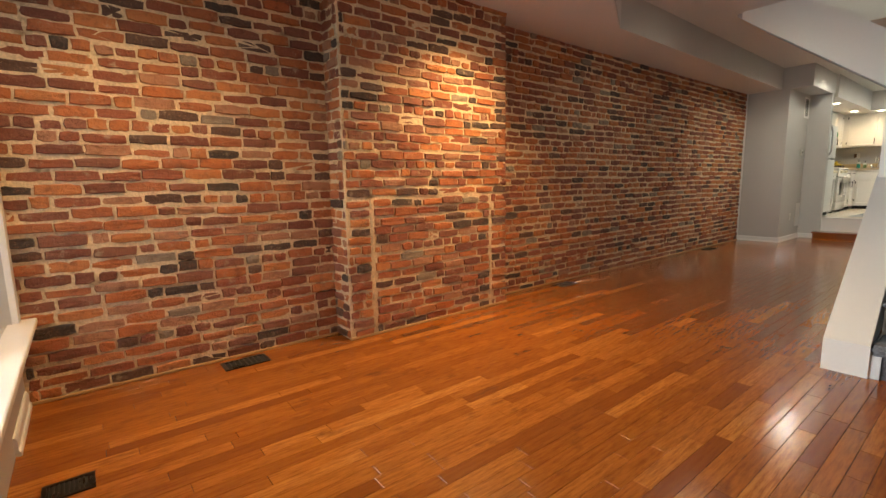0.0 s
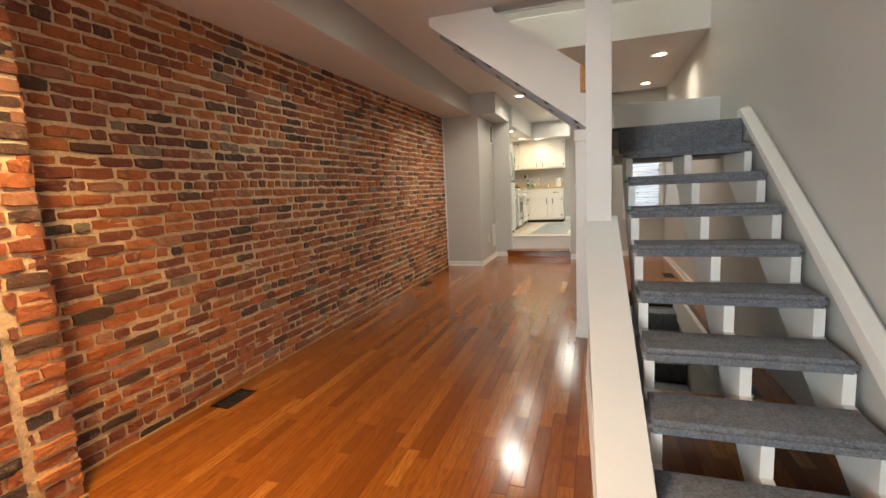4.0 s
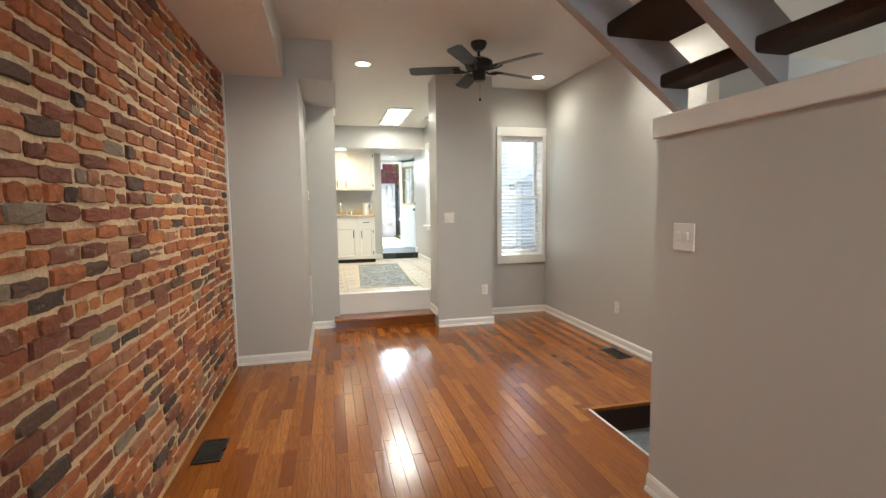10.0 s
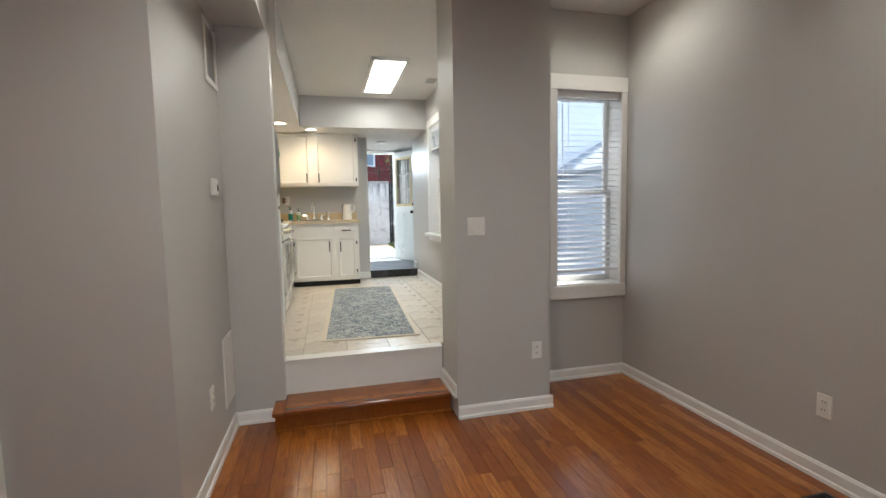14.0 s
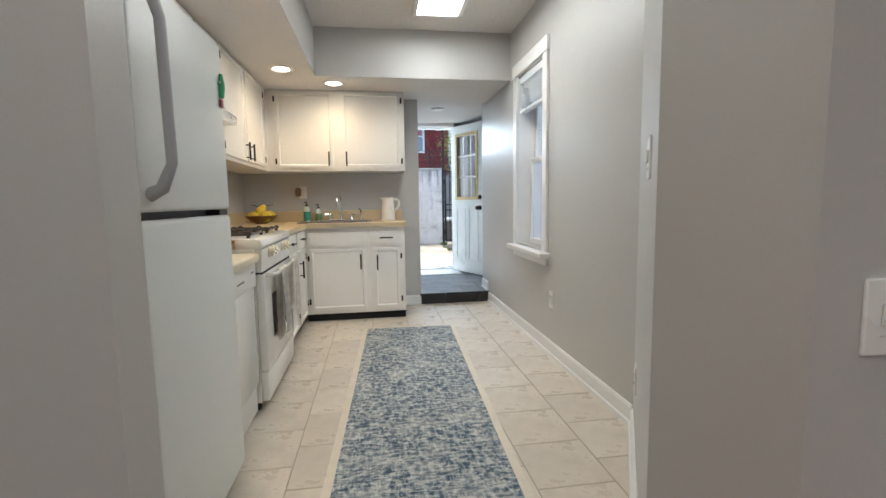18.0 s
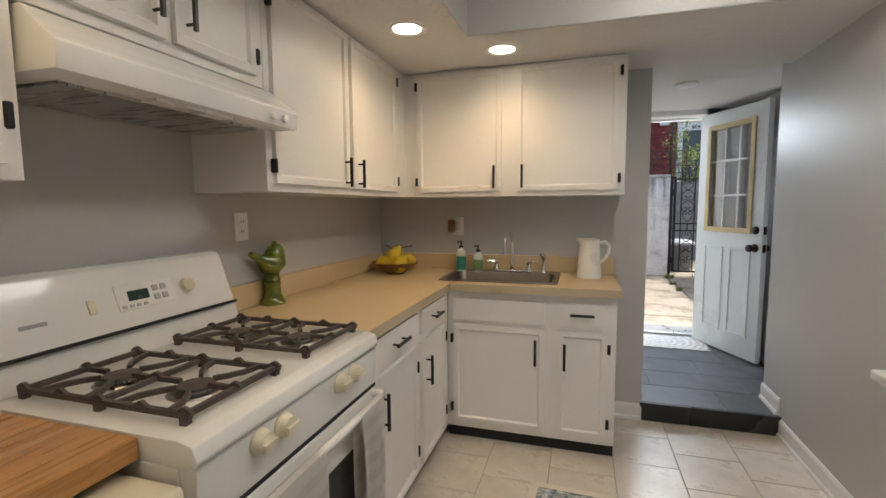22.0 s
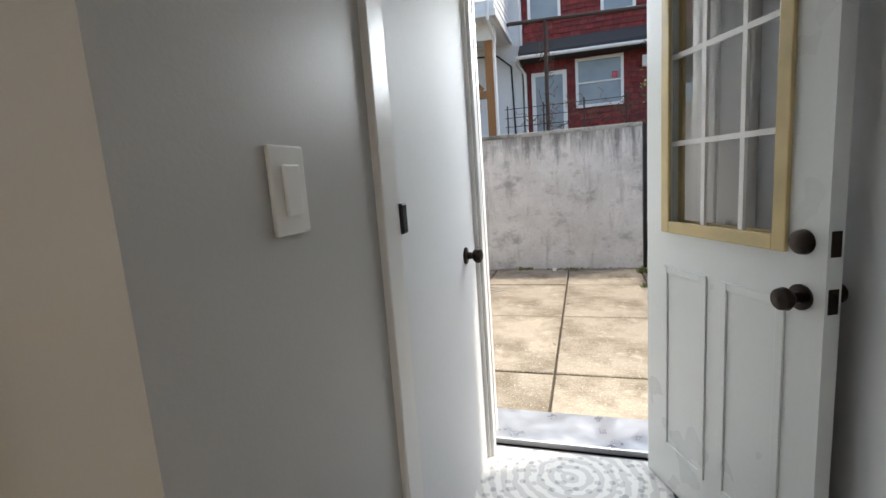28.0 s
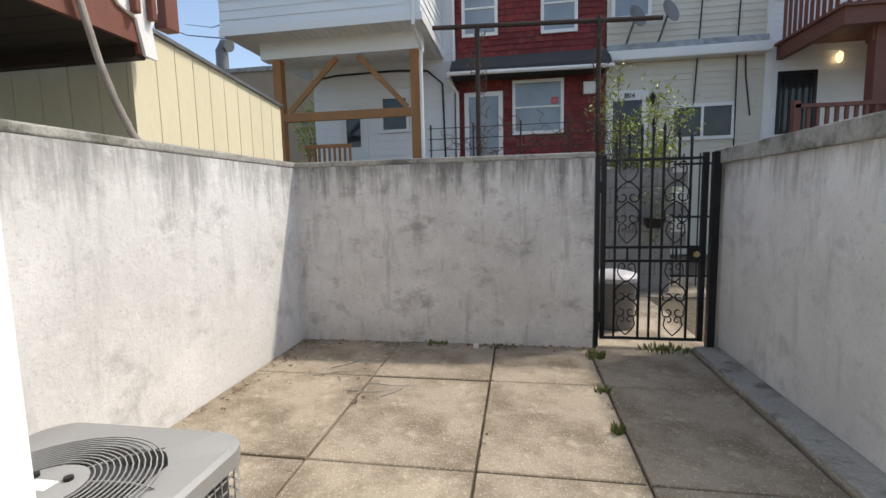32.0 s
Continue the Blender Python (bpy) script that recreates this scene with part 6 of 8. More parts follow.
# ---- walled yard ----
def stucco(name, low, mid, high, run_by, patch_by, drip_by=0.0):
    """Old stucco: broad clouds, patchy skim, water streaks that run down from the coping, and dark grit."""
    m, nt, bsdf = nodes_of(name)
    cloud = noise_node(nt, 1.6, 7.0, 0.66)
    col = ramp(nt, cloud.outputs[0], [(0.3, low), (0.5, mid), (0.7, high)]).outputs[0]
    run = noise_node(nt, 7.0, 6.0, 0.66, (1, 1, 0.16))
    col = mixed(nt, col, shade(low, 0.55), ramp(nt, run.outputs[0], [(0.55, (0, 0, 0)), (0.74, (run_by,) * 3)]).outputs[0])
    patch = noise_node(nt, 3.3, 8.0, 0.74, (0.8, 1, 1.2))
    col = mixed(nt, col, shade(low, 0.62), ramp(nt, patch.outputs[0], [(0.53, (0, 0, 0)), (0.68, (patch_by,) * 3)]).outputs[0])
    if drip_by:
        # black algae along the top edge, running down in uneven fingers
        tc, sep, add = nt.nodes.new("ShaderNodeTexCoord"), nt.nodes.new("ShaderNodeSeparateXYZ"), nt.nodes.new("ShaderNodeMath")
        nt.links.new(tc.outputs["Object"], sep.inputs[0])
        finger = noise_node(nt, 9.0, 6.0, 0.7, (1, 1, 0.12))
        add.operation = "MULTIPLY_ADD"
        nt.links.new(finger.outputs[0], add.inputs[0])
        add.inputs[1].default_value = 1.5
        nt.links.new(sep.outputs[2], add.inputs[2])
        half = nt.nodes.new("ShaderNodeMath")
        half.operation = "MULTIPLY"
        half.inputs[1].default_value = 0.25
        nt.links.new(add.outputs[0], half.inputs[0])
        col = mixed(nt, col, (0.13, 0.125, 0.115), ramp(nt, half.outputs[0], [(0.655, (0, 0, 0)), (0.745, (drip_by,) * 3)]).outputs[0])
    skim = noise_node(nt, 8.0, 7.0, 0.72)
    col = mixed(nt, col, shade(high, 1.06), ramp(nt, skim.outputs[0], [(0.56, (0, 0, 0)), (0.70, (0.5, 0.5, 0.5))]).outputs[0])
    grit = noise_node(nt, 42.0, 5.0, 0.75)
    col = mixed(nt, col, shade(low, 0.5), ramp(nt, grit.outputs[0], [(0.56, (0, 0, 0)), (0.72, (0.6, 0.6, 0.6))]).outputs[0])
    nt.links.new(col, bsdf.inputs["Base Color"])
    bsdf.inputs["Roughness"].default_value = 0.93
    bumped(nt, bsdf, noise_node(nt, 14.0, 8.0, 0.72).outputs[0], 0.5, 0.016)
    return m


STREAK = stucco("streaked_stucco", (0.50, 0.475, 0.45), (0.61, 0.59, 0.565), (0.74, 0.715, 0.69), 0.75, 0.9, 0.85)
PALE_STUCCO = stucco("pale_weathered_stucco", (0.58, 0.57, 0.55), (0.66, 0.65, 0.63), (0.74, 0.73, 0.71), 0.45, 0.6, 0.6)
def yard_wall(name, row, cap, label, material):
    w = wall(name, row, material=material, label=label)
    solid(name.replace("wall", "trim") + "_cap", boxes(cap, bevel=0.012), COPING, "", "", "structure")
    return w


yard_wall("wall_yard_left", (-0.10, 15.72, 0, 0.165, 19.60, 2.15), (-0.11, 15.72, 2.15, 0.172, 19.61, 2.205), "weathered pale stucco yard wall with dark stains", PALE_STUCCO)
yard_wall("wall_yard_far", (0.165, 19.42, 0, 2.91, 19.60, 2.15), (0.172, 19.413, 2.15, 2.915, 19.61, 2.20), "streaked grey stucco yard wall", STREAK)
yard_wall("wall_yard_right", (3.95, 15.72, 0, 4.15, 19.60, 2.07), (3.91, 15.72, 2.07, 4.19, 19.62, 2.19), "pale stucco yard wall with a concrete coping", PALE_STUCCO)
solid("kerb_yard", boxes((3.74, 15.74, YZ - 0.02, 3.95, 19.42, YZ + 0.035), bevel=0.012), COPING, "rough concrete footing along the yard wall", "", "structure")

# wrought iron gate
IRONB = surface("black_painted_iron", (0.012, 0.012, 0.013), 0.45, 0.3, 15.0, metal=0.3)
gt = thing("iron_gate", (3.43, 19.50, YZ), "black wrought iron gate with scrolls and spear finials, shut", "gate")
def bar(name, rows, parent=gt, bevel=0.0):
    return part(name, boxes(*rows, bevel=bevel), IRONB, parent)
bar("post", [(2.925, 19.47, YZ - 0.02, 2.965, 19.51, 2.18)])
bar("post", [(3.865, 19.46, YZ - 0.06, 3.925, 19.52, 2.17)])
bar("stile", [(2.98, 19.48, YZ + 0.06, 3.02, 19.515, 2.17)])
bar("stile", [(3.79, 19.48, YZ + 0.06, 3.835, 19.515, 2.17)])
for z in (YZ + 0.07, 1.255, 1.375, 2.125):
    bar("rail", [(3.02, 19.488, z - 0.012, 3.79, 19.508, z + 0.012)])
px = [3.10, 3.205, 3.305, 3.395, 3.485, 3.605, 3.70]
top = [2.27, 2.33, 2.39, 2.44, 2.39, 2.345, 2.30]
for k, (x, z) in enumerate(zip(px, top)):
    z0 = 2.12 if k in (1, 5) else YZ + 0.07
    p = bar("picket", [(x - 0.009, 19.490, z0, x + 0.009, 19.506, z - 0.05)])
    bm = bmesh.new()
    turned(bm, [(0.010, -0.055), (0.017, -0.045), (0.010, -0.035), (0.016, -0.015), (0.012, 0.0), (0.0, 0.05)], (x, 19.498, z), 10)
    part("finial", bm, IRONB, p)
for z0, z1 in ((1.255, 1.375),):
    for x in (3.205, 3.605):
        bar("picket", [(x - 0.008, 19.491, z0, x + 0.008, 19.505, z1)])
def heart(cx, z, w, h, flip):
    """Two C-scrolls back to back in a heart, as bent bars."""
    bm = bmesh.new()
    for s in (-1, 1):
        pts = []
        for k in range(26):
            f = k / 25
            if f < 0.55:
                g = f / 0.55
                x, y = w * 0.5 * math.sin(g * 2.2), -h * 0.5 + h * 0.82 * g
            else:
                g = (f - 0.55) / 0.45
                a = 0.35 + g * 5.0
                r = w * 0.25 * (1 - 0.72 * g)
                x, y = w * 0.24 + r * math.cos(a) * 1.05, h * 0.26 + r * math.sin(a) * 1.1
            pts.append((cx + s * x, 19.498, z + (y if not flip else -y)))
        tube(bm, pts, 0.0062, 5)
    return part("scroll", bm, IRONB, gt)
for c in (3.2025, 3.594):
    for z, flip in ((2.02, False), (1.86, True), (1.68, True), (1.50, False), (1.15, False), (0.99, True), (0.85, True), (0.68, False)):
        heart(c, z, 0.19 if z in (1.86, 1.68, 0.99, 0.85) else 0.15, 0.18, flip)
bm = bmesh.new()
turned(bm, [(0.0, -0.02), (0.026, -0.018), (0.026, 0.0), (0.0, 0.004)], (3.76, 19.482, 1.315), 16, "y")
part("lock", bm, surface("brass_lock", (0.45, 0.38, 0.22), 0.35, metal=0.9), gt, "worn brass lock cylinder", True)
part("lock_box", boxes((3.70, 19.483, 1.26, 3.79, 19.512, 1.37)), IRONB, gt)
for z in (0.75, 1.9):
    part("hinge", boxes((2.955, 19.475, z - 0.05, 2.99, 19.505, z + 0.05), bevel=0.004), IRONB, gt)

# air conditioner
AX, AY, AH, AR = 1.04, 16.25, 0.60, 0.365
ACG = surface("ac_grey_paint", (0.23, 0.225, 0.215), 0.45, 0.05, 6.0, 0.04, 80, 0.05, 80)
ac = thing("air_conditioner", (AX, AY, YZ), "grey outdoor air conditioner unit with a round fan grille", "air conditioner")
def rounded(r, c, n=6):
    out = []
    for sx, sy, a0 in ((1, 1, 0), (-1, 1, 90), (-1, -1, 180), (1, -1, 270)):
        for k in range(n + 1):
            a = radians(a0 + 90 * k / n)
            out.append((AX + sx * (r - c) + c * math.cos(a), AY + sy * (r - c) + c * math.sin(a)))
    return out
bm = bmesh.new()
prism(bm, [(x, y, YZ) for x, y in rounded(AR, 0.09)], (0, 0, 0.05))
part("base_pan", bm, ACG, ac)
bm = bmesh.new()
prism(bm, [(x, y, YZ + 0.05) for x, y in rounded(AR - 0.03, 0.08)], (0, 0, AH - 0.10))
part("coil", bm, surface("dark_coil", (0.05, 0.05, 0.05), 0.6), ac, "dark cooling coil")
outer = rounded(AR - 0.004, 0.088, 5)
for k in range(14):
    z = YZ + 0.06 + k * 0.035
    bm = bmesh.new()
    tube(bm, [(x, y, z) for x, y in outer] + [(*outer[0], z)], 0.0028, 4)
    part("guard_wire", bm, ACG, ac)
bm = bmesh.new()
for sx, sy in ((1, 0), (0, 1), (-1, 0), (0, -1)):
    for k in range(-9, 10):
        t_ = k * 0.030
        x, y = (AX + sx * AR, AY + t_) if sx else (AX + t_, AY + sy * AR)
        tube(bm, [(x, y, YZ + 0.05), (x, y, YZ + AH - 0.05)], 0.0022, 4)
tagged(part("guard_mesh", bm, ACG, ac), kind="stuff")
bm = bmesh.new()
ro, n = rounded(AR + 0.008, 0.11, 9), 40
rim_o = [bm.verts.new((x, y, YZ + AH - 0.06)) for x, y in ro]
rim_t = [bm.verts.new((x, y, YZ + AH - 0.012)) for x, y in ro]
rim_b = [bm.verts.new((AX + (x - AX) * 0.96, AY + (y - AY) * 0.96, YZ + AH)) for x, y in ro]
rim_i = []
for x, y in ro:
    a = math.atan2(y - AY, x - AX)
    rim_i.append(bm.verts.new((AX + 0.285 * math.cos(a), AY + 0.285 * math.sin(a), YZ + AH - 0.002)))
rim_d = [bm.verts.new((v.co.x, v.co.y, YZ + AH - 0.05)) for v in rim_i]
for a, b in ((rim_o, rim_t), (rim_t, rim_b), (rim_b, rim_i), (rim_i, rim_d)):
    for k in range(len(ro)):
        bm.faces.new((a[k], a[(k + 1) % len(ro)], b[(k + 1) % len(ro)], b[k]))
bmesh.ops.recalc_face_normals(bm, faces=bm.faces[:])
part("top_cover", bm, ACG, ac, smooth=True)
for k in range(12):
    r = 0.115 + k * 0.0145
    bm = bmesh.new()
    tube(bm, [(AX + r * math.cos(a), AY + r * math.sin(a), YZ + AH + 0.008 + 0.02 * (1 - r / 0.29)) for a in [2 * math.pi * j / 32 for j in range(33)]], 0.0024, 4)
    part("grille_ring", bm, ACG, ac)
for j in range(8):
    a = radians(45 * j + 12)
    bm = bmesh.new()
    tube(bm, [(AX + r * math.cos(a + (0.29 - r) * 1.2), AY + r * math.sin(a + (0.29 - r) * 1.2), YZ + AH + 0.004 + 0.02 * (1 - r / 0.29)) for r in (0.08, 0.15, 0.22, 0.29)], 0.003, 4)
    part("grille_spoke", bm, ACG, ac)
bm = bmesh.new()
turned(bm, [(0.10, 0.008), (0.105, 0.020), (0.085, 0.026), (0.0, 0.028)], (AX, AY, YZ + AH), 24)
part("hub_plate", bm, ACG, ac, smooth=True)
for j in range(3):
    a = radians(120 * j + 30)
    bm = bmesh.new()
    turned(bm, [(0.012, 0.0), (0.012, 0.012), (0.0, 0.013)], (AX + 0.062 * math.cos(a), AY + 0.062 * math.sin(a), YZ + AH + 0.024), 10)
    part("hub_bolt", bm, BLACK, ac)
part("badge", boxes((AX - 0.035, AY - 0.02, YZ + AH + 0.026, AX + 0.035, AY + 0.02, YZ + AH + 0.029), bevel=0.001), PLASTIC, ac, "white oval badge")
for j in range(4):
    turn = Matrix.Translation((AX, AY, YZ + AH - 0.05)) @ Matrix.Rotation(radians(90 * j + 20), 4, "Z")
    bm = bmesh.new()
    prism(bm, [(0.05, -0.05, -0.015), (0.26, -0.10, -0.03), (0.27, 0.06, 0.02), (0.06, 0.05, 0.015)], (0, 0, 0.003))
    bm.transform(turn)
    part("fan_blade", bm, BLACK, ac)

# bin, bottle cap and weeds
cn = thing("dustbin", (3.22, 20.15, YZ), "galvanised steel dustbin behind the gate", "dustbin")
GALV = surface("galvanised_steel", (0.16, 0.165, 0.17), 0.5, 0.2, 10.0, 0.15, 60, metal=0.4)
bm = bmesh.new()
turned(bm, [(0.0, 0.0), (0.19, 0.0), (0.20, 0.02), (0.225, 0.50), (0.232, 0.51)], (3.22, 20.15, YZ), 28)
part("drum", bm, GALV, cn, smooth=True)
bm = bmesh.new()
turned(bm, [(0.245, 0.48), (0.25, 0.52), (0.23, 0.545), (0.12, 0.575), (0.0, 0.58)], (3.22, 20.15, YZ), 28)
part("lid", bm, surface("dull_grey_plastic", (0.42, 0.42, 0.43), 0.5), cn, "pale plastic lid", True)
cp_ = thing("bottle_lid", (1.886, 19.30, YZ), "small white plastic cap lying on the paving", "litter")
bm = bmesh.new()
turned(bm, [(0.0, 0.0), (0.024, 0.0), (0.026, 0.004), (0.024, 0.036), (0.0, 0.037)], (1.886, 19.30, YZ), 16)
part("shell", bm, PLASTIC, cp_, smooth=True)
LEAF = stone_mat("weed_green", False, [(0.10, 0.15, 0.03), (0.14, 0.17, 0.05), (0.20, 0.20, 0.07)], 30.0, 0.7)
def tuft(x, y, n, r, h, seed, z=YZ):
    rng = random.Random(seed)
    bm = bmesh.new()
    for k in range(n):
        a, d = rng.uniform(0, 6.28), rng.uniform(0, r)
        px_, py_ = x + d * math.cos(a), y + d * math.sin(a) * 0.6
        hh, lean = h * rng.uniform(0.4, 1), rng.uniform(0.1, 0.6)
        b = rng.uniform(0, 6.28)
        s = Vector((math.cos(b), math.sin(b), 0)) * 0.006
        p0, p1 = Vector((px_, py_, z - 0.01)), Vector((px_ + lean * hh * math.cos(a), py_ + lean * hh * math.sin(a), z + hh))
        mid = (p0 + p1) / 2 + Vector((0, 0, hh * 0.12))
        v = [bm.verts.new(q) for q in (p0 - s, p0 + s, mid + s * 1.3, p1, mid - s * 1.3)]
        bm.faces.new(v)
    return solid("weeds", bm, LEAF, "small green weeds growing in a paving joint", "weeds", "stuff")
for k, (x, y, n, r, h) in enumerate(((2.90, 19.15, 50, 0.08, 0.08), (2.82, 17.90, 34, 0.04, 0.07), (3.50, 19.40, 90, 0.20, 0.06), (1.50, 19.38, 50, 0.12, 0.05), (2.83, 18.45, 30, 0.05, 0.06), (2.1, 19.40, 40, 0.2, 0.035))):
    tuft(x, y, n, r, h, k)

# dead leaves and twigs swept along the wall foot and into the joints
rng = random.Random(61)
bm = bmesh.new()
for k in range(420):
    f = rng.random()
    if f < 0.45:
        x, y = rng.uniform(0.2, 2.9), 19.40 - abs(rng.gauss(0, 0.07))
    elif f < 0.75:
        x, y = 0.19 + abs(rng.gauss(0, 0.09)), rng.uniform(17.2, 19.4)
    elif f < 0.9:
        x, y = rng.choice((1.157, 2.055, 2.87)) + rng.gauss(0, 0.03), rng.uniform(16.2, 19.4)
    else:
        x, y = rng.uniform(0.4, 1.3), rng.uniform(18.2, 19.3)
    a, w, l = rng.uniform(0, 6.28), rng.uniform(0.003, 0.012), rng.uniform(0.008, 0.03)
    u, v = Vector((math.cos(a), math.sin(a), rng.uniform(-0.2, 0.2))) * l, Vector((-math.sin(a), math.cos(a), rng.uniform(-0.3, 0.3))) * w
    p = Vector((x, y, YZ + 0.008))
    bm.faces.new([bm.verts.new(q) for q in (p - u, p + v, p + u, p - v)])
solid("leaf_litter", bm, stone_mat("dead_leaf_brown", False, [(0.10, 0.055, 0.03), (0.18, 0.11, 0.06), (0.06, 0.045, 0.03)], 30.0, 0.9), "dry brown leaves and twigs along the wall foot", "leaves", "stuff")
rng = random.Random(62)
for k in range(5):
    x, y, a = rng.uniform(0.4, 1.4), rng.uniform(18.0, 19.2), rng.uniform(-0.5, 0.9)
    tw = thing("twig", (x, y, YZ), "thin dead twig lying on the paving", "twig", "twigs on the paving")
    bm = bmesh.new()
    pts = [Vector((x, y, YZ + 0.008))]
    for j in range(6):
        a += rng.uniform(-0.35, 0.35)
        pts.append(pts[-1] + Vector((math.cos(a), math.sin(a), 0)) * rng.uniform(0.04, 0.09))
    tube(bm, pts, [0.004, 0.004, 0.0035, 0.003, 0.0025, 0.002, 0.001], 5)
    part("stem", bm, COPING, tw)

# ---- alley and the houses beyond ----
def siding(bm, x0, x1, z0, z1, y, step=0.125, lip=0.016):
    z = z0
    while z < z1 - 0.01:
        t_ = min(z + step, z1)
        v = [bm.verts.new(p) for p in ((x0, y - lip, z), (x1, y - lip, z), (x1, y - 0.002, t_), (x0, y - 0.002, t_), (x0, y, z), (x1, y, z))]
        bm.faces.new((v[0], v[1], v[2], v[3]))
        bm.faces.new((v[4], v[5], v[1], v[0]))
        z += step
def siding_x(bm, x, y0, y1, z0, z1, sgn=1, step=0.125, lip=0.016):
    z = z0
    while z < z1 - 0.01:
        t_ = min(z + step, z1)
        v = [bm.verts.new(p) for p in ((x + sgn * lip, y0, z), (x + sgn * lip, y1, z), (x + sgn * 0.002, y1, t_), (x + sgn * 0.002, y0, t_), (x, y0, z), (x, y1, z))]
        bm.faces.new((v[0], v[1], v[2], v[3]))
        bm.faces.new((v[4], v[5], v[1], v[0]))
        z += step
WSIDE = surface("white_vinyl_siding", (0.78, 0.79, 0.80), 0.55, 0.05, 1.0, 0.03, 20)
BSIDE = surface("beige_vinyl_siding", (0.63, 0.59, 0.50), 0.6, 0.06, 1.0, 0.05, 20)
CEDAR = surface("orange_stained_timber", (0.33, 0.15, 0.05), 0.6, 0.2, 5.0, 0.2, 40, 0.2, 40, stretch=(1, 1, 0.3))
REDWOOD = surface("red_brown_deck_stain", (0.16, 0.055, 0.035), 0.6, 0.2, 5.0, 0.15, 40)
PALEGLASS = surface("curtained_glass", (0.28, 0.33, 0.37), 0.08, 0.15, 1.5)
DARKGLASS = surface("dark_window_glass", (0.03, 0.035, 0.04), 0.06, 0.3, 2.0)
ROOF = surface("dark_tar_roof", (0.05, 0.05, 0.052), 0.9, 0.3, 4.0, 0.2, 40)
SHINGLE = stone_mat("red_shingle", False, [(0.20, 0.032, 0.030), (0.26, 0.042, 0.038), (0.15, 0.026, 0.026), (0.22, 0.052, 0.046)], 12.0, 0.85)


def sash_window(parent, x0, x1, z0, z1, y, glass, bars=True, trim=0.07):
    w = part("window", boxes((x0, y - 0.05, z0, x0 + trim, y, z1), (x1 - trim, y - 0.05, z0, x1, y, z1), (x0 + trim, y - 0.05, z0, x1 - trim, y, z0 + trim), (x0 + trim, y - 0.05, z1 - trim, x1 - trim, y, z1), *([(x0 + trim, y - 0.04, (z0 + z1) / 2 - 0.02, x1 - trim, y, (z0 + z1) / 2 + 0.02)] if bars else [((x0 + x1) / 2 - 0.025, y - 0.04, z0 + trim, (x0 + x1) / 2 + 0.025, y, z1 - trim)])), TRIM, parent)
    part("pane", boxes((x0 + trim, y - 0.018, z0 + trim, x1 - trim, y - 0.008, z1 - trim)), glass, w)
    return w


FY = 26.0
# red shingled house
rh = thing("red_house", (2.5, FY, YZ), "row house clad in dark red shingles with white windows", "house", "row houses")
part("wall", boxes((0.87, FY, YZ, 4.12, FY + 6, 8.2)), surface("red_wall_base", (0.10, 0.02, 0.02), 0.9), rh)
verts, faces = [], []
rng = random.Random(21)
for z0, z1 in ((2.2, 4.40), (4.95, 8.1)):
    z, row = z0, 0
    while z < z1:
        x = 0.87 + (0.10 if row % 2 else 0.0) - 0.2
        while x < 4.10:
            w = rng.uniform(0.16, 0.24)
            a, b = max(x, 0.88), min(x + w - 0.012, 4.11)
            if b - a > 0.03:
                dz = rng.uniform(-0.008, 0.008)
                i = len(verts)
                verts += [(a, FY - 0.028, z + dz), (b, FY - 0.028, z + dz), (b, FY - 0.006, z + 0.15), (a, FY - 0.006, z + 0.15), (a, FY, z + dz), (b, FY, z + dz)]
                faces += [(i, i + 1, i + 2, i + 3), (i + 4, i + 5, i + 1, i)]
            x += w
        z += 0.125
        row += 1
me = bpy.data.meshes.new("shingles")
me.from_pydata(verts, [], faces)
me.materials.append(SHINGLE)
ob = new("shingle_cladding", me)
ob.parent, ob.matrix_parent_inverse = rh, Matrix.Translation(-Vector(rh.location))
tagged(ob, kind="stuff")
bm = bmesh.new()
prism(bm, [(0.80, FY, 4.98), (0.80, FY - 0.55, 4.60), (0.80, FY - 0.55, 4.50), (0.80, FY, 4.45)], (3.35, 0, 0))
part("pent_roof", bm, ROOF, rh, "dark felt pent roof")
bm = bmesh.new()
tube(bm, [(0.75, FY - 0.58, 4.50), (4.2, FY - 0.58, 4.46)], 0.045, 8)
part("gutter", bm, TRIM, rh, "white gutter")
sash_window(rh, 2.13, 3.25, 3.22, 4.40, FY - 0.02, PALEGLASS)
part("window_ornament", boxes((2.98, FY - 0.06, 3.85, 3.12, FY - 0.045, 4.0), bevel=0.03), surface("pink_paper", (0.6, 0.14, 0.16), 0.6), rh, "pink paper flower")
sash_window(rh, 1.02, 1.82, 5.40, 6.6, FY - 0.02, PALEGLASS)
sash_window(rh, 2.75, 3.53, 5.35, 6.6, FY - 0.02, PALEGLASS)
dd = part("door", boxes((1.05, FY - 0.05, 2.3, 1.15, FY - 0.01, 4.2), (1.82, FY - 0.05, 2.3, 1.92, FY - 0.01, 4.2), (1.15, FY - 0.05, 4.1, 1.82, FY - 0.01, 4.2)), TRIM, rh)
part("leaf", boxes((1.15, FY - 0.035, 2.3, 1.82, FY - 0.01, 4.1)), PALEGLASS, dd)
part("meter_box", boxes((3.66, FY - 0.10, 4.02, 3.92, FY - 0.02, 4.28), bevel=0.01), TRIM, rh)
bm = bmesh.new()
tube(bm, [(0.83, FY - 0.10, 8.0), (0.83, FY - 0.10, 4.75), (0.73, FY - 0.30, 4.45), (0.90, FY - 0.10, 4.2), (0.90, FY - 0.10, 2.2)], 0.04, 8)
part("downpipe", bm, TRIM, rh)

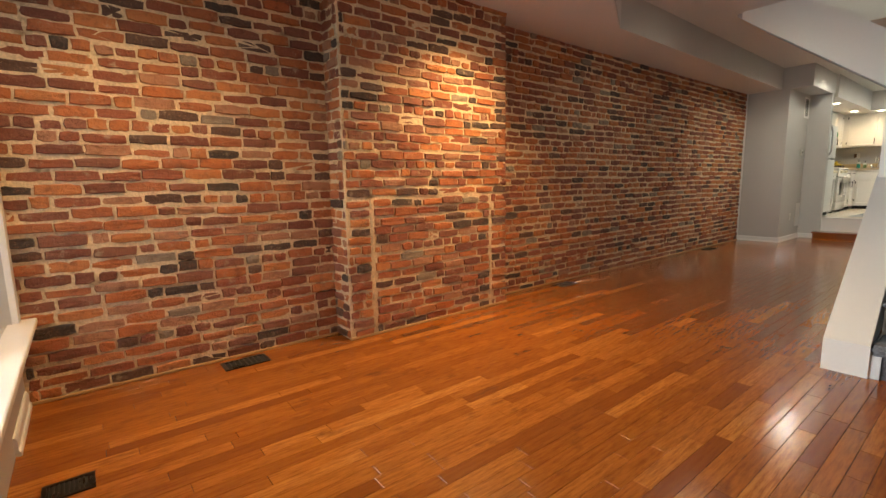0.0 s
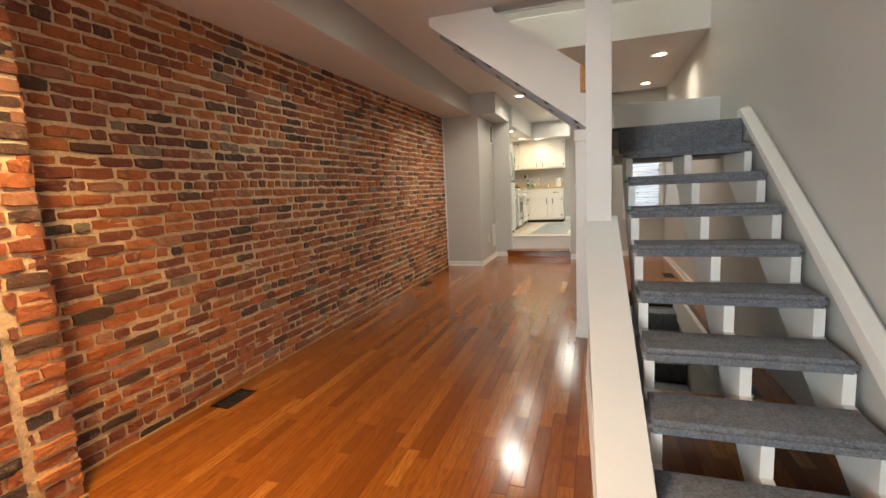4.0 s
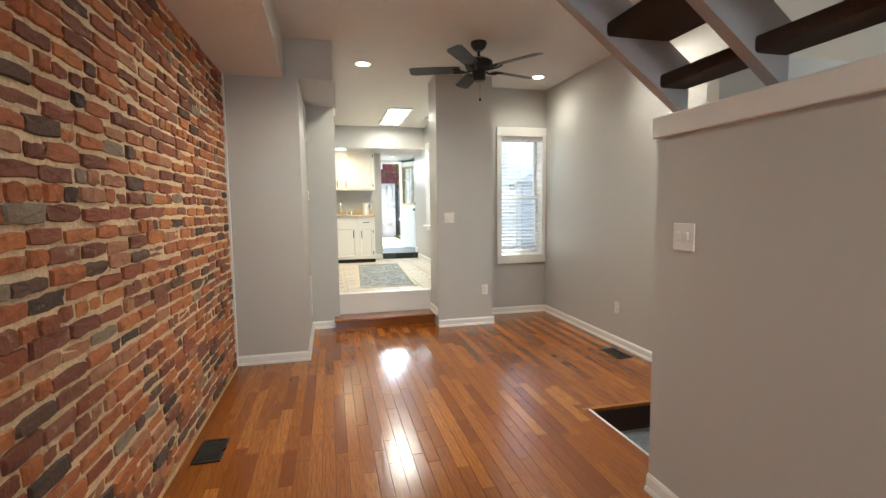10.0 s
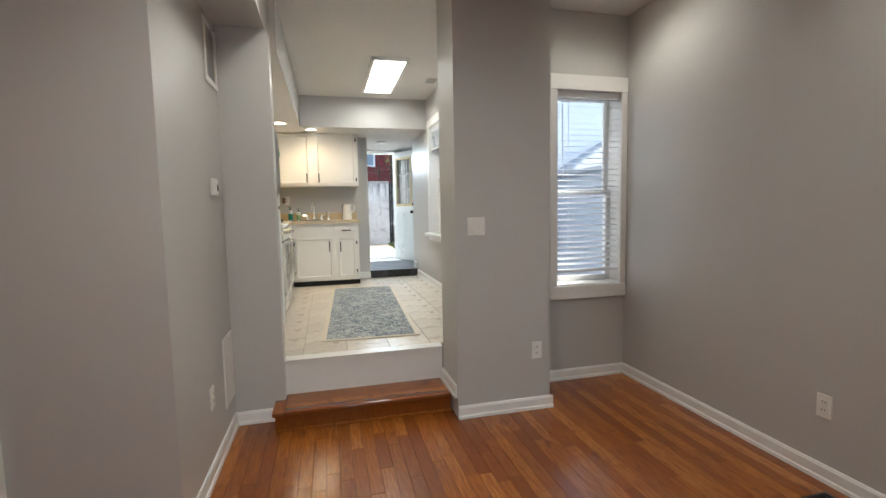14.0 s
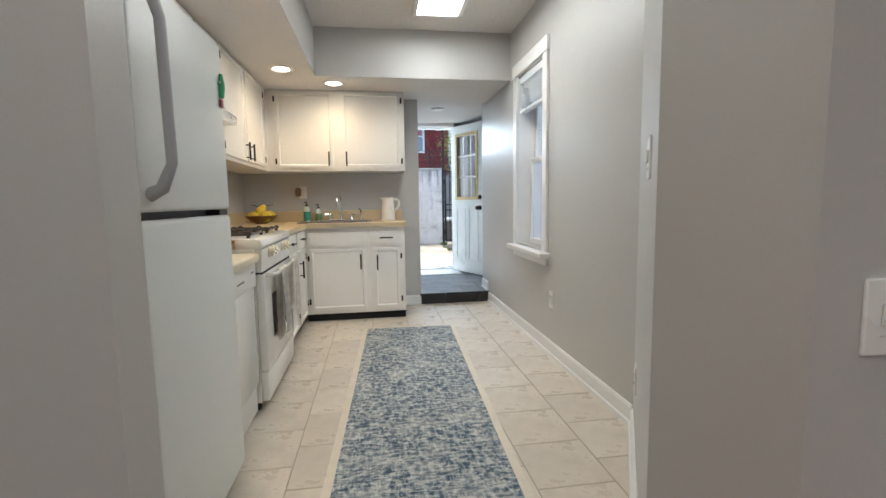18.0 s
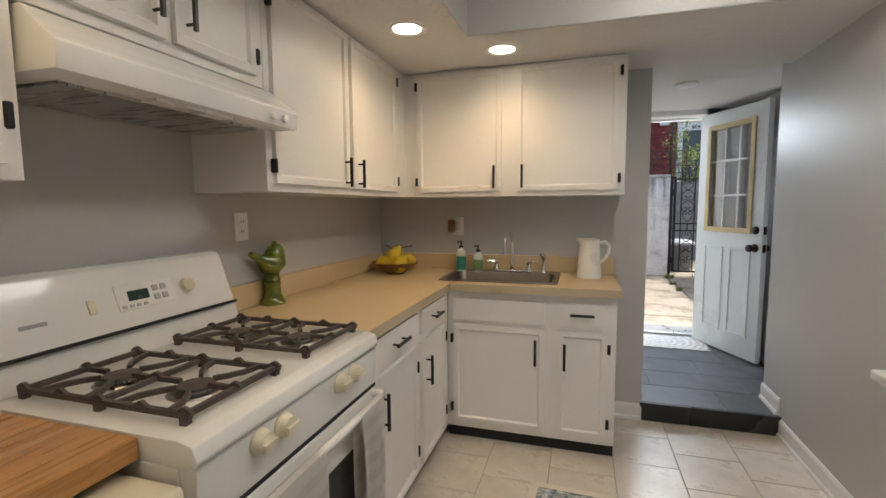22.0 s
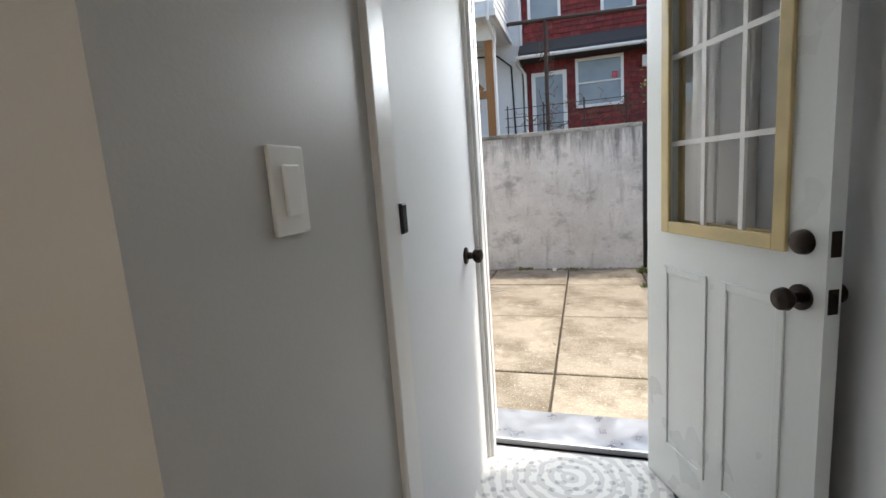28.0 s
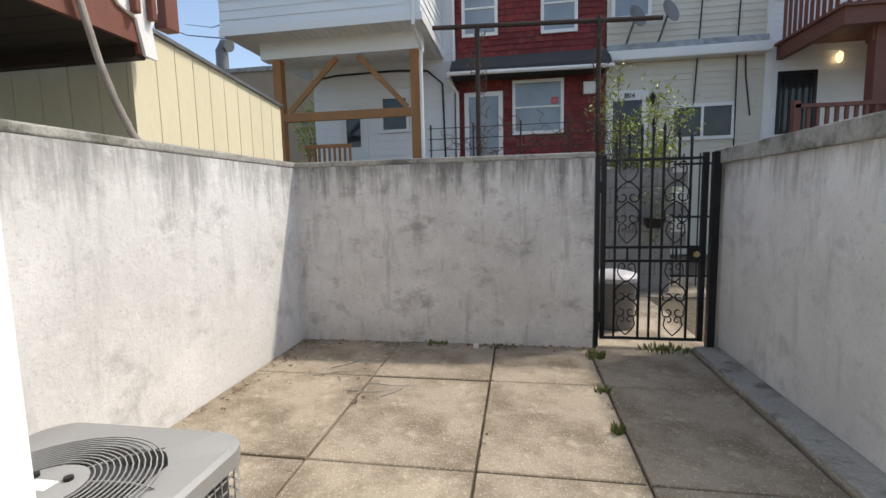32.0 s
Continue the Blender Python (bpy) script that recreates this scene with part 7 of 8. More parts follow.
# white house with the overhanging upper storey on timber posts
wh = thing("white_house", (-1.0, FY, YZ), "white sided row house with an overhanging upper storey", "house", "row houses")
part("wall", boxes((-2.60, FY + 0.02, YZ, 0.82, FY + 6, 8.5)), WSIDE, wh)
bm = bmesh.new()
siding(bm, -2.60, 0.80, 2.2, 5.2, FY + 0.01, 0.17)
part("siding", bm, WSIDE, wh)
OY = 23.6
part("overhang", boxes((-3.30, OY, 5.02, 0.55, FY + 1, 8.6)), WSIDE, wh)
bm = bmesh.new()
siding(bm, -3.32, 0.57, 5.10, 8.6, OY - 0.002, 0.17)
siding_x(bm, 0.552, OY, FY, 5.10, 8.6, 1, 0.17)
part("overhang_siding", bm, WSIDE, wh)
part("fascia", boxes((-3.34, OY - 0.03, 4.98, 0.60, OY, 5.12), (0.56, OY, 4.98, 0.60, FY, 5.10)), TRIM, wh)
part("beam", boxes((-2.85, OY + 0.55, 4.68, 0.45, OY + 0.85, 5.02)), TRIM, wh)
for k in range(26):
    part("soffit_board", boxes((-3.28 + k * 0.147, OY + 0.02, 4.995, -3.28 + k * 0.147 + 0.135, FY, 5.018)), TRIM, wh)
for x in (-2.55, 0.30):
    part("post", boxes((x - 0.09, OY + 0.60, YZ, x + 0.09, OY + 0.78, 4.68), bevel=0.008), CEDAR, wh, "orange stained timber post")
part("cross_beam", boxes((-2.46, OY + 0.62, 3.45, 0.36, OY + 0.70, 3.62), bevel=0.006), CEDAR, wh)
for x0, x1 in ((-2.35, -1.30), (0.12, -0.85)):
    bm = bmesh.new()
    d_ = Vector((x1 - x0, 0.02, 1.02))
    s_ = Vector((d_.z, 0, -d_.x)).normalized() * 0.05
    obox(bm, Vector((x0, OY + 0.64, 3.64)) - s_, d_, 2 * s_, (0, 0.05, 0))
    part("brace", bm, CEDAR, wh)
sash_window(wh, -0.95, -0.25, 3.40, 4.25, FY + 0.0, DARKGLASS)
dd = part("door", boxes((-1.98, FY - 0.05, 2.2, -1.9, FY, 4.15), (-1.35, FY - 0.05, 2.2, -1.27, FY, 4.15), (-1.9, FY - 0.05, 4.07, -1.35, FY, 4.15)), TRIM, wh)
part("leaf", boxes((-1.9, FY - 0.03, 2.2, -1.35, FY, 4.07)), DOORP, dd)
part("door_glass", boxes((-1.80, FY - 0.034, 3.1, -1.45, FY - 0.031, 3.95)), DARKGLASS, dd)
bm = bmesh.new()
tube(bm, [(0.44, OY - 0.04, 8.2), (0.44, OY - 0.04, 4.9), (0.46, OY + 0.5, 4.65), (0.44, OY + 0.55, 4.4), (0.44, OY + 0.55, 1.0)], 0.035, 8)
part("downpipe", bm, TRIM, wh)
bm = bmesh.new()
tube(bm, [(-2.6, FY - 0.03, 4.70), (-2.0, FY - 0.03, 4.78), (-0.5, FY - 0.03, 4.80), (0.2, FY - 0.03, 4.75), (0.55, FY - 0.03, 4.45), (0.6, FY - 0.03, 2.4)], 0.022, 6)
part("cable", bm, BLACK, wh)
stp = thing("timber_steps", (-1.7, 24.9, YZ), "orange stained timber porch steps with a rail", "steps")
part("deck", boxes((-2.2, 24.6, 2.30, -1.2, 25.95, 2.38)), CEDAR, stp)
part("rail", boxes((-2.2, 24.6, 2.95, -1.2, 24.66, 3.02)), CEDAR, stp)
for k in range(9):
    part("baluster", boxes((-2.17 + 0.115 * k, 24.61, 2.38, -2.13 + 0.115 * k, 24.65, 2.95)), CEDAR, stp)
part("leg", boxes((-2.2, 24.6, YZ, -2.1, 24.7, 2.3), (-1.3, 24.6, YZ, -1.2, 24.7, 2.3)), CEDAR, stp)

# beige house
bh = thing("beige_house", (5.6, FY, YZ), "beige sided row house with a white ledge", "house", "row houses")
part("wall", boxes((4.14, FY, YZ, 7.25, FY + 6, 8.3)), BSIDE, bh)
bm = bmesh.new()
siding(bm, 4.14, 7.24, 2.0, 4.62, FY - 0.004, 0.13)
siding(bm, 4.14, 7.24, 4.98, 8.2, FY - 0.004, 0.13)
part("siding", bm, BSIDE, bh)
part("ledge", boxes((4.12, FY - 0.28, 4.62, 7.25, FY, 4.82), bevel=0.02), TRIM, bh)
part("ledge_flashing", boxes((4.12, FY - 0.16, 4.82, 7.25, FY, 4.98), bevel=0.02), surface("lead_flashing", (0.30, 0.32, 0.34), 0.6, 0.3, 6.0), bh)
sash_window(bh, 5.45, 6.72, 2.95, 3.70, FY - 0.02, DARKGLASS, False)
sash_window(bh, 4.22, 5.02, 5.5, 6.7, FY - 0.02, PALEGLASS)
dd = part("door", boxes((4.16, FY - 0.06, 2.0, 4.28, FY - 0.01, 4.05), (4.88, FY - 0.06, 2.0, 5.0, FY - 0.01, 4.05), (4.28, FY - 0.06, 3.84, 4.88, FY - 0.01, 4.05)), TRIM, bh)
part("leaf", boxes((4.28, FY - 0.03, 2.0, 4.88, FY - 0.01, 3.84)), DARKGLASS, dd)
fc = bpy.data.curves.new("house_number", "FONT")
fc.body, fc.size, fc.extrude, fc.align_x = "804", 0.15, 0.006, "CENTER"
fo = new("house_number", fc)
fo.data.materials.append(BLACK)
fo.parent, fo.matrix_parent_inverse = bh, Matrix.Translation(-Vector(bh.location))
fo.matrix_basis = Matrix.Translation((4.62, FY - 0.07, 3.885)) @ Matrix.Rotation(radians(90), 4, "X")
bm = bmesh.new()
turned(bm, [(0.0, -0.20), (0.03, -0.16), (0.06, 0.0), (0.07, 0.02), (0.02, 0.10), (0.0, 0.14)], (5.08, FY - 0.10, 3.86), 10)
part("wall_lantern", bm, BLACK, bh, "black wall lantern")
for k, (a, b) in enumerate((((6.20, 8.0), (5.9, 3.6)), ((6.78, 8.0), (6.72, 2.2)), ((6.85, 5.0), (7.0, 3.4)))):
    bm = bmesh.new()
    tube(bm, [(a[0], FY - 0.05, a[1]), ((a[0] + b[0]) / 2 - 0.06, FY - 0.10, (a[1] + b[1]) / 2), (b[0], FY - 0.05, b[1])], 0.016, 5)
    part("cable", bm, BLACK, bh)
for x, z in ((4.62, 5.15), (5.25, 5.2)):
    sdsh = thing("satellite_dish", (x, FY - 0.2, 4.98), "small grey satellite dish on a bent arm", "satellite dish", "satellite dishes")
    bm = bmesh.new()
    turned(bm, [(0.0, 0.0), (0.12, 0.015), (0.23, 0.06), (0.225, 0.068), (0.12, 0.024), (0.0, 0.01)], (0, 0, 0), 22)
    bm.transform(Matrix.Translation((x, FY - 0.42, z + 0.25)) @ Matrix.Rotation(radians(70), 4, "X") @ Matrix.Rotation(radians(35), 4, "Y"))
    part("dish", bm, GALV, sdsh, smooth=True)
    bm = bmesh.new()
    tube(bm, [(x - 0.1, FY - 0.1, 4.98), (x - 0.08, FY - 0.25, 5.1), (x, FY - 0.36, z + 0.22)], 0.022, 6)
    part("arm", bm, GALV, sdsh)

# right-hand white house with brown decks
gh = thing("deck_house", (9.0, FY, YZ), "white sided row house behind red-brown timber decks", "house", "row houses")
part("wall", boxes((7.27, FY, YZ, 12.0, FY + 6, 8.5)), WSIDE, gh)
bm = bmesh.new()
siding(bm, 7.30, 12.0, 2.0, 8.4, FY - 0.004, 0.13)
part("siding", bm, WSIDE, gh)
part("corner_board", boxes((7.24, FY - 0.05, 2.0, 7.36, FY, 8.4)), TRIM, gh)
for x0, x1, z0, z1 in ((7.50, 8.22, 3.0, 4.25), (9.1, 9.9, 3.3, 4.25)):
    w = part("window", boxes((x0, FY - 0.04, z0, x0 + 0.06, FY, z1), (x1 - 0.06, FY - 0.04, z0, x1, FY, z1), (x0 + 0.06, FY - 0.04, z0, x1 - 0.06, FY, z0 + 0.06), (x0 + 0.06, FY - 0.04, z1 - 0.06, x1 - 0.06, FY, z1)), BLACK, gh)
    part("pane", boxes((x0 + 0.06, FY - 0.02, z0 + 0.06, x1 - 0.06, FY - 0.01, z1 - 0.06)), DARKGLASS, w)
    for k in range(5):
        xx = x0 + 0.12 + k * (x1 - x0 - 0.24) / 4
        part("security_bar", boxes((xx - 0.01, FY - 0.06, z0 + 0.05, xx + 0.01, FY - 0.045, z1 - 0.05)), IRONB, w)
bm = bmesh.new()
turned(bm, [(0.0, -0.12), (0.05, -0.08), (0.06, 0.06), (0.0, 0.12)], (8.55, FY - 0.1, 4.45), 10)
part("wall_lantern", bm, glowing("lit_lantern", (1.0, 0.75, 0.4), 1.2), gh, "lit brass wall lantern")
dk = thing("timber_deck", (9.4, 24.6, YZ), "red-brown stained timber deck on posts", "deck")
DY = 24.0
part("joist", boxes((7.45, DY, 4.48, 12, DY + 0.12, 4.75), (7.45, DY + 0.12, 4.48, 7.57, FY - 0.02, 4.75)), REDWOOD, dk)
part("floor", boxes((7.40, DY - 0.05, 4.75, 12, FY - 0.02, 4.80)), REDWOOD, dk)
part("beam", boxes((8.0, DY + 0.2, 4.25, 12, DY + 0.36, 4.48)), REDWOOD, dk)
part("post", boxes((8.05, DY + 0.18, YZ, 8.25, DY + 0.38, 4.48)), REDWOOD, dk)
part("top_rail", boxes((7.40, DY - 0.04, 5.68, 12, DY + 0.06, 5.74), (7.40, DY + 0.06, 5.68, 7.50, FY - 0.02, 5.74)), REDWOOD, dk)
for k in range(22):
    part("baluster", boxes((7.50 + 0.14 * k, DY, 4.80, 7.55 + 0.14 * k, DY + 0.04, 5.68)), REDWOOD, dk)
for k in range(10):
    part("baluster", boxes((7.42, DY + 0.15 + 0.17 * k, 4.80, 7.46, DY + 0.20 + 0.17 * k, 5.68)), REDWOOD, dk)
dl = thing("porch_rail", (9.0, 23.9, YZ), "red-brown timber porch railing", "railing")
part("top_rail", boxes((6.75, 23.86, 3.18, 10.5, 23.96, 3.24)), REDWOOD, dl)
part("bottom_rail", boxes((6.75, 23.88, 2.55, 10.5, 23.94, 2.60)), REDWOOD, dl)
for k in range(27):
    part("baluster", boxes((6.80 + 0.14 * k, 23.89, 2.55, 6.85 + 0.14 * k, 23.93, 3.18)), REDWOOD, dl)
for x in (6.78, 8.15, 10.3):
    part("post", boxes((x - 0.05, 23.86, YZ, x + 0.05, 23.96, 3.30)), REDWOOD, dl)

# pipe frame with dead vines in the garden behind the wall
RUST = surface("rusty_pipe", (0.055, 0.035, 0.028), 0.8, 0.4, 20.0, 0.3, 60)
pf = thing("pipe_frame", (2.5, 22.5, YZ), "rusty pipe frame grown over with dead vines", "garden frame")
bm = bmesh.new()
tube(bm, [(0.98, 22.5, 4.42), (4.28, 22.5, 4.30)], 0.035, 8)
part("top_pipe", bm, RUST, pf)
for x in (1.66, 3.42):
    bm = bmesh.new()
    tube(bm, [(x, 22.5, YZ), (x, 22.5, 4.40)], 0.035, 8)
    part("post", bm, RUST, pf)
rng = random.Random(8)
bm = bmesh.new()
for k in range(60):
    x = rng.choice((1.66, 1.70, 3.42))
    z = rng.uniform(2.2, 4.2)
    pts = [Vector((x, 22.5, z))]
    for _ in range(5):
        pts.append(pts[-1] + Vector((rng.uniform(-0.09, 0.09), rng.uniform(-0.06, 0.06), rng.uniform(-0.05, 0.14))))
    tube(bm, pts, 0.006, 4)
for k in range(70):
    x, z = rng.uniform(1.3, 3.7), rng.uniform(2.3, 2.85)
    pts = [Vector((x, 22.4, z))]
    for _ in range(5):
        pts.append(pts[-1] + Vector((rng.uniform(-0.14, 0.14), rng.uniform(-0.05, 0.05), rng.uniform(-0.08, 0.1))))
    tube(bm, pts, 0.005, 4)
tagged(part("vines", bm, surface("dead_vine", (0.12, 0.085, 0.06), 0.9), pf), kind="stuff")
wf = thing("wire_fence", (2.4, 22.3, YZ), "thin rusty wire fence above the alley wall", "fence")
for x in (0.95, 1.6, 2.3, 3.0, 3.7):
    bm = bmesh.new()
    tube(bm, [(x, 22.3, YZ), (x, 22.3, 2.95)], 0.014, 6)
    part("stake", bm, RUST, wf)
for k in range(5):
    bm = bmesh.new()
    tube(bm, [(0.9, 22.3, 2.25 + 0.16 * k), (3.8, 22.3, 2.25 + 0.16 * k)], 0.006, 5)
    part("wire", bm, RUST, wf)

# block wall across the alley, a second gate and a bush
BLOCK = stone_mat("grey_concrete_block", True, [(0.24, 0.23, 0.215), (0.28, 0.265, 0.245), (0.21, 0.20, 0.19)], 6.0, 0.9, None, 0.6, 50)
abw = wall("wall_alley", (-3.0, 21.92, 0, 4.30, 22.10, 2.18), material=surface("block_mortar", (0.20, 0.19, 0.175), 0.95, 0.2, 8.0), label="grey concrete block garden wall across the alley")
bme = bpy.data.meshes.new("block")
bm = boxes((0.006, -0.012, 0.006, 0.394, 0.02, 0.194), bevel=0.006, segments=1)
bm.to_mesh(bme)
bm.free()
bme.materials.append(BLOCK)
for j in range(8):
    for i in range(6):
        b = new("block", bme)
        b.matrix_basis = Matrix.Translation((1.9 + 0.4 * i + (0.2 if j % 2 else 0), 21.92, YZ + 0.03 + 0.2 * j))
        b.parent = abw
g2 = thing("alley_gate", (4.7, 21.9, YZ), "black iron picket gate across the alley", "gate")
for k in range(9):
    part("picket", boxes((4.32 + 0.10 * k, 21.89, YZ + 0.08, 4.335 + 0.10 * k, 21.905, 2.35)), IRONB, g2)
for z in (0.7, 1.5, 2.2):
    part("rail", boxes((4.30, 21.888, z, 5.2, 21.907, z + 0.03)), IRONB, g2)
hp = thing("hanging_pot", (4.05, 21.8, 1.45), "dark hanging flower pot with trailing green plant", "plant pot")
bm = bmesh.new()
turned(bm, [(0.0, 0.0), (0.10, 0.0), (0.14, 0.12), (0.15, 0.13), (0.0, 0.12)], (4.05, 21.78, 1.38), 16)
part("pot", bm, BLACK, hp, smooth=True)
bm = bmesh.new()
rng = random.Random(4)
for k in range(120):
    p = Vector((4.05 + rng.gauss(0, 0.10), 21.76 + rng.gauss(0, 0.06), 1.62 + rng.gauss(0, 0.22)))
    a = Vector((rng.uniform(-1, 1), rng.uniform(-1, 1), rng.uniform(-1, 1))).normalized() * 0.035
    b = a.orthogonal().normalized() * 0.016
    bm.faces.new([bm.verts.new(q) for q in (p - a, p + b, p + a, p - b)])
part("foliage", bm, LEAF, hp)
BUSH = stone_mat("yellow_green_leaf", False, [(0.30, 0.36, 0.06), (0.42, 0.42, 0.09), (0.20, 0.27, 0.05)], 30.0, 0.6)
def shrub(x, y, z0, z1, r, n, seed, name, label, leaf, size=0.04):
    rng = random.Random(seed)
    t = thing(name, (x, y, z0), label, name)
    bm = bmesh.new()
    tips = []
    for k in range(16):
        a = rng.uniform(0, 6.28)
        p = [Vector((x, y, z0))]
        for s in range(4):
            p.append(p[-1] + Vector((math.cos(a) * r * rng.uniform(0.1, 0.4), math.sin(a) * r * 0.5 * rng.uniform(0.1, 0.4), (z1 - z0) * rng.uniform(0.14, 0.3))))
        tube(bm, p, [0.02, 0.015, 0.011, 0.008, 0.004], 5)
        tips += p[1:]
    part("stem", bm, surface("bark_" + name, (0.12, 0.08, 0.05), 0.9), t)
    bm = bmesh.new()
    for k in range(n):
        c = rng.choice(tips) + Vector((rng.gauss(0, r * 0.22), rng.gauss(0, r * 0.18), rng.gauss(0, r * 0.22)))
        a = Vector((rng.uniform(-1, 1), rng.uniform(-1, 1), rng.uniform(-1, 0.6))).normalized() * size * rng.uniform(0.6, 1.3)
        b = a.cross(Vector((rng.uniform(-1, 1), rng.uniform(-1, 1), rng.uniform(-1, 1)))).normalized() * size * 0.35
        bm.faces.new([bm.verts.new(q) for q in (c - a, c + b, c + a, c - b)])
    part("crown", bm, leaf, t)
shrub(4.12, 22.7, YZ, 3.35, 0.50, 4200, 31, "shrub", "loose yellow-green shrub behind the alley gate", BUSH)

# neighbour's panelled garage on the left, with the underside of a raised porch before it
YEL = surface("peeling_yellow_paint", (0.66, 0.60, 0.42), 0.8, 0.05, 2.0, 0.06, 40, 0.2, 30, stretch=(1, 1, 0.3), dirt=((0.26, 0.23, 0.17), 9.0, 0.68))
yw = thing("panelled_garage", (-1.4, 19.2, YZ), "neighbour's garage wall in peeling yellow panel boards", "garage")
def eave(y):
    return 3.06 - 0.103 * (y - 18.48)
bm = bmesh.new()
prism(bm, [(-2.6, 18.20, YZ), (-2.6, 20.17, YZ), (-2.6, 20.17, eave(20.17)), (-2.6, 18.20, eave(18.2))], (2.24, 0, 0))
part("wall", bm, YEL, yw)
for k in range(10):
    y = 18.21 + 0.197 * k
    bm = bmesh.new()
    prism(bm, [(-0.36, y + 0.004, YZ), (-0.36, y + 0.193, YZ), (-0.36, y + 0.193, eave(y + 0.193)), (-0.36, y + 0.004, eave(y))], (0.014, 0, 0))
    part("panel", bm, YEL, yw)
for k in range(9):
    x = -2.55 + 0.24 * k
    part("panel", boxes((x + 0.004, 18.188, YZ, x + 0.236, 18.20, 2.95)), YEL, yw)
bm = bmesh.new()
prism(bm, [(-0.37, 18.15, eave(18.15)), (-0.37, 20.19, eave(20.19)), (-0.37, 20.19, eave(20.19) + 0.03), (-0.37, 18.15, eave(18.15) + 0.03)], (0.05, 0, 0))
part("roof_edge", bm, GALV, yw)
part("corner_post", boxes((-0.37, 18.17, YZ, -0.335, 18.21, 3.02)), YEL, yw)
po = thing("neighbour_porch", (-1.0, 16.9, YZ), "dark underside of a neighbour's raised timber porch", "porch")
# near-black brown puts the shade under the deck into the timber's colour
UNDER_SHADE = surface("underside_shade_timber", (0.035, 0.022, 0.016), 0.8, 0.3)
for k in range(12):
    part("deck_board", boxes((-2.4, 15.76 + k * 0.195, 2.86, -0.14, 15.76 + k * 0.195 + 0.185, 2.90)), UNDER_SHADE, po)
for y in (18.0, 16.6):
    part("deck_beam", boxes((-2.4, y, 2.78, -0.14, y + 0.08, 2.86)), UNDER_SHADE, po)
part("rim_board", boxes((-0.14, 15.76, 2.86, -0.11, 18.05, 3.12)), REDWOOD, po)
part("post", boxes((-0.34, 15.80, YZ, -0.20, 15.94, 2.86)), UNDER_SHADE, po)
bm = bmesh.new()
prism(bm, [(-0.11, 17.80, 3.10), (-0.11, 17.86, 3.04), (-0.11, 17.98, 3.00), (-0.11, 18.03, 2.79), (-0.11, 18.13, 2.785), (-0.11, 18.10, 2.98), (-0.11, 18.16, 3.10), (-0.11, 18.16, 3.5), (-0.11, 17.80, 3.5)], (0.02, 0, 0))
part("fascia_board", bm, TRIM, po, "white painted fascia board")
for y in (17.93, 18.06):
    part("bracket", boxes((-0.09, y, 3.02, -0.04, y + 0.04, 3.3), bevel=0.008), REDWOOD, po)
part("end_block", boxes((-0.16, 18.20, 3.02, -0.06, 18.32, 3.6), (-0.16, 18.0, 2.80, -0.112, 18.12, 2.95), bevel=0.008), REDWOOD, po)
bm = bmesh.new()
tube(bm, [(-0.07, 17.44, 3.6), (-0.07, 17.50, 3.25), (-0.07, 17.58, 2.93), (-0.07, 17.66, 2.65), (-0.06, 17.73, 2.45), (-0.05, 17.82, 2.27), (-0.03, 17.86, 2.215)], 0.02, 8)
part("drain_hose", bm, surface("grey_hose", (0.30, 0.27, 0.24), 0.6, 0.2, 9.0), po, "grey hanging drain hose", True)

# far buildings, trees and wires
fb = thing("brick_warehouse", (-7.0, 38, YZ), "distant tan brick building with a parapet", "building")
part("wall", boxes((-14.0, 36, YZ, -4.9, 44, 8.0)), surface("tan_far_brick", (0.34, 0.27, 0.19), 0.9, 0.1, 2.0, 0.2, 14), fb)
part("grey_block", boxes((-18, 38, YZ, -9.3, 46, 8.4)), surface("far_grey_wall", (0.33, 0.37, 0.42), 0.8, 0.05), fb)
part("parapet", boxes((-14.1, 35.9, 8.0, -4.8, 44.1, 8.2)), COPING, fb)
bm = bmesh.new()
tube(bm, [(-12.4, 37, 8.0), (-12.4, 37, 9.4), (-12.2, 37, 9.7), (-11.9, 36.9, 9.6)], 0.3, 12)
part("roof_vent", bm, GALV, fb, smooth=True)
shrub(-3.6, 29.5, YZ, 4.9, 1.1, 2600, 41, "tree", "green tree between the far buildings", BUSH, 0.09)
shrub(-2.9, 27.5, YZ, 3.8, 0.6, 1200, 43, "hedge", "dark green shrub beside the white house", LEAF, 0.06)
uw = thing("utility_wires", (-2.0, 30, 8.5), "thin black utility wires across the sky", "wires")
for a, b in (((-12, 34, 9.6), (-2.5, 24.0, 5.6)), ((-11, 30, 8.4), (-3.0, 25.0, 5.3))):
    bm = bmesh.new()
    m_ = (Vector(a) + Vector(b)) / 2 - Vector((0, 0, 0.25))
    tube(bm, [a, m_, b], 0.016, 4)
    part("wire", bm, BLACK, uw)
wall("wall_far_left", (-30, 47, 0, -3, 48, 7.0), (7, 47, 0, 30, 48, 7), material=BSIDE)

# side passage outside the windows
sp2 = thing("neighbour_side_house", (4.4, 12.5, YZ), "neighbour's pale sided wall across the side passage", "house")
part("wall", boxes((4.4, 12.75, 0, 5.4, 15.70, 4.9)), WSIDE, sp2)
bm = bmesh.new()
siding_x(bm, 4.398, 12.75, 15.70, 0.3, 4.9, -1, 0.11)
part("siding", bm, WSIDE, sp2)
shed = thing("neighbour_shed", (4.8, 11.5, 0.0), "low pale sided shed with a grey sloping roof", "shed")
SHEDSIDE = surface("blue_grey_siding", (0.40, 0.44, 0.50), 0.6, 0.06, 1.0, 0.04, 20)
part("wall", boxes((4.42, 10.42, 0, 5.6, 12.74, 1.86)), SHEDSIDE, shed)
bm = bmesh.new()
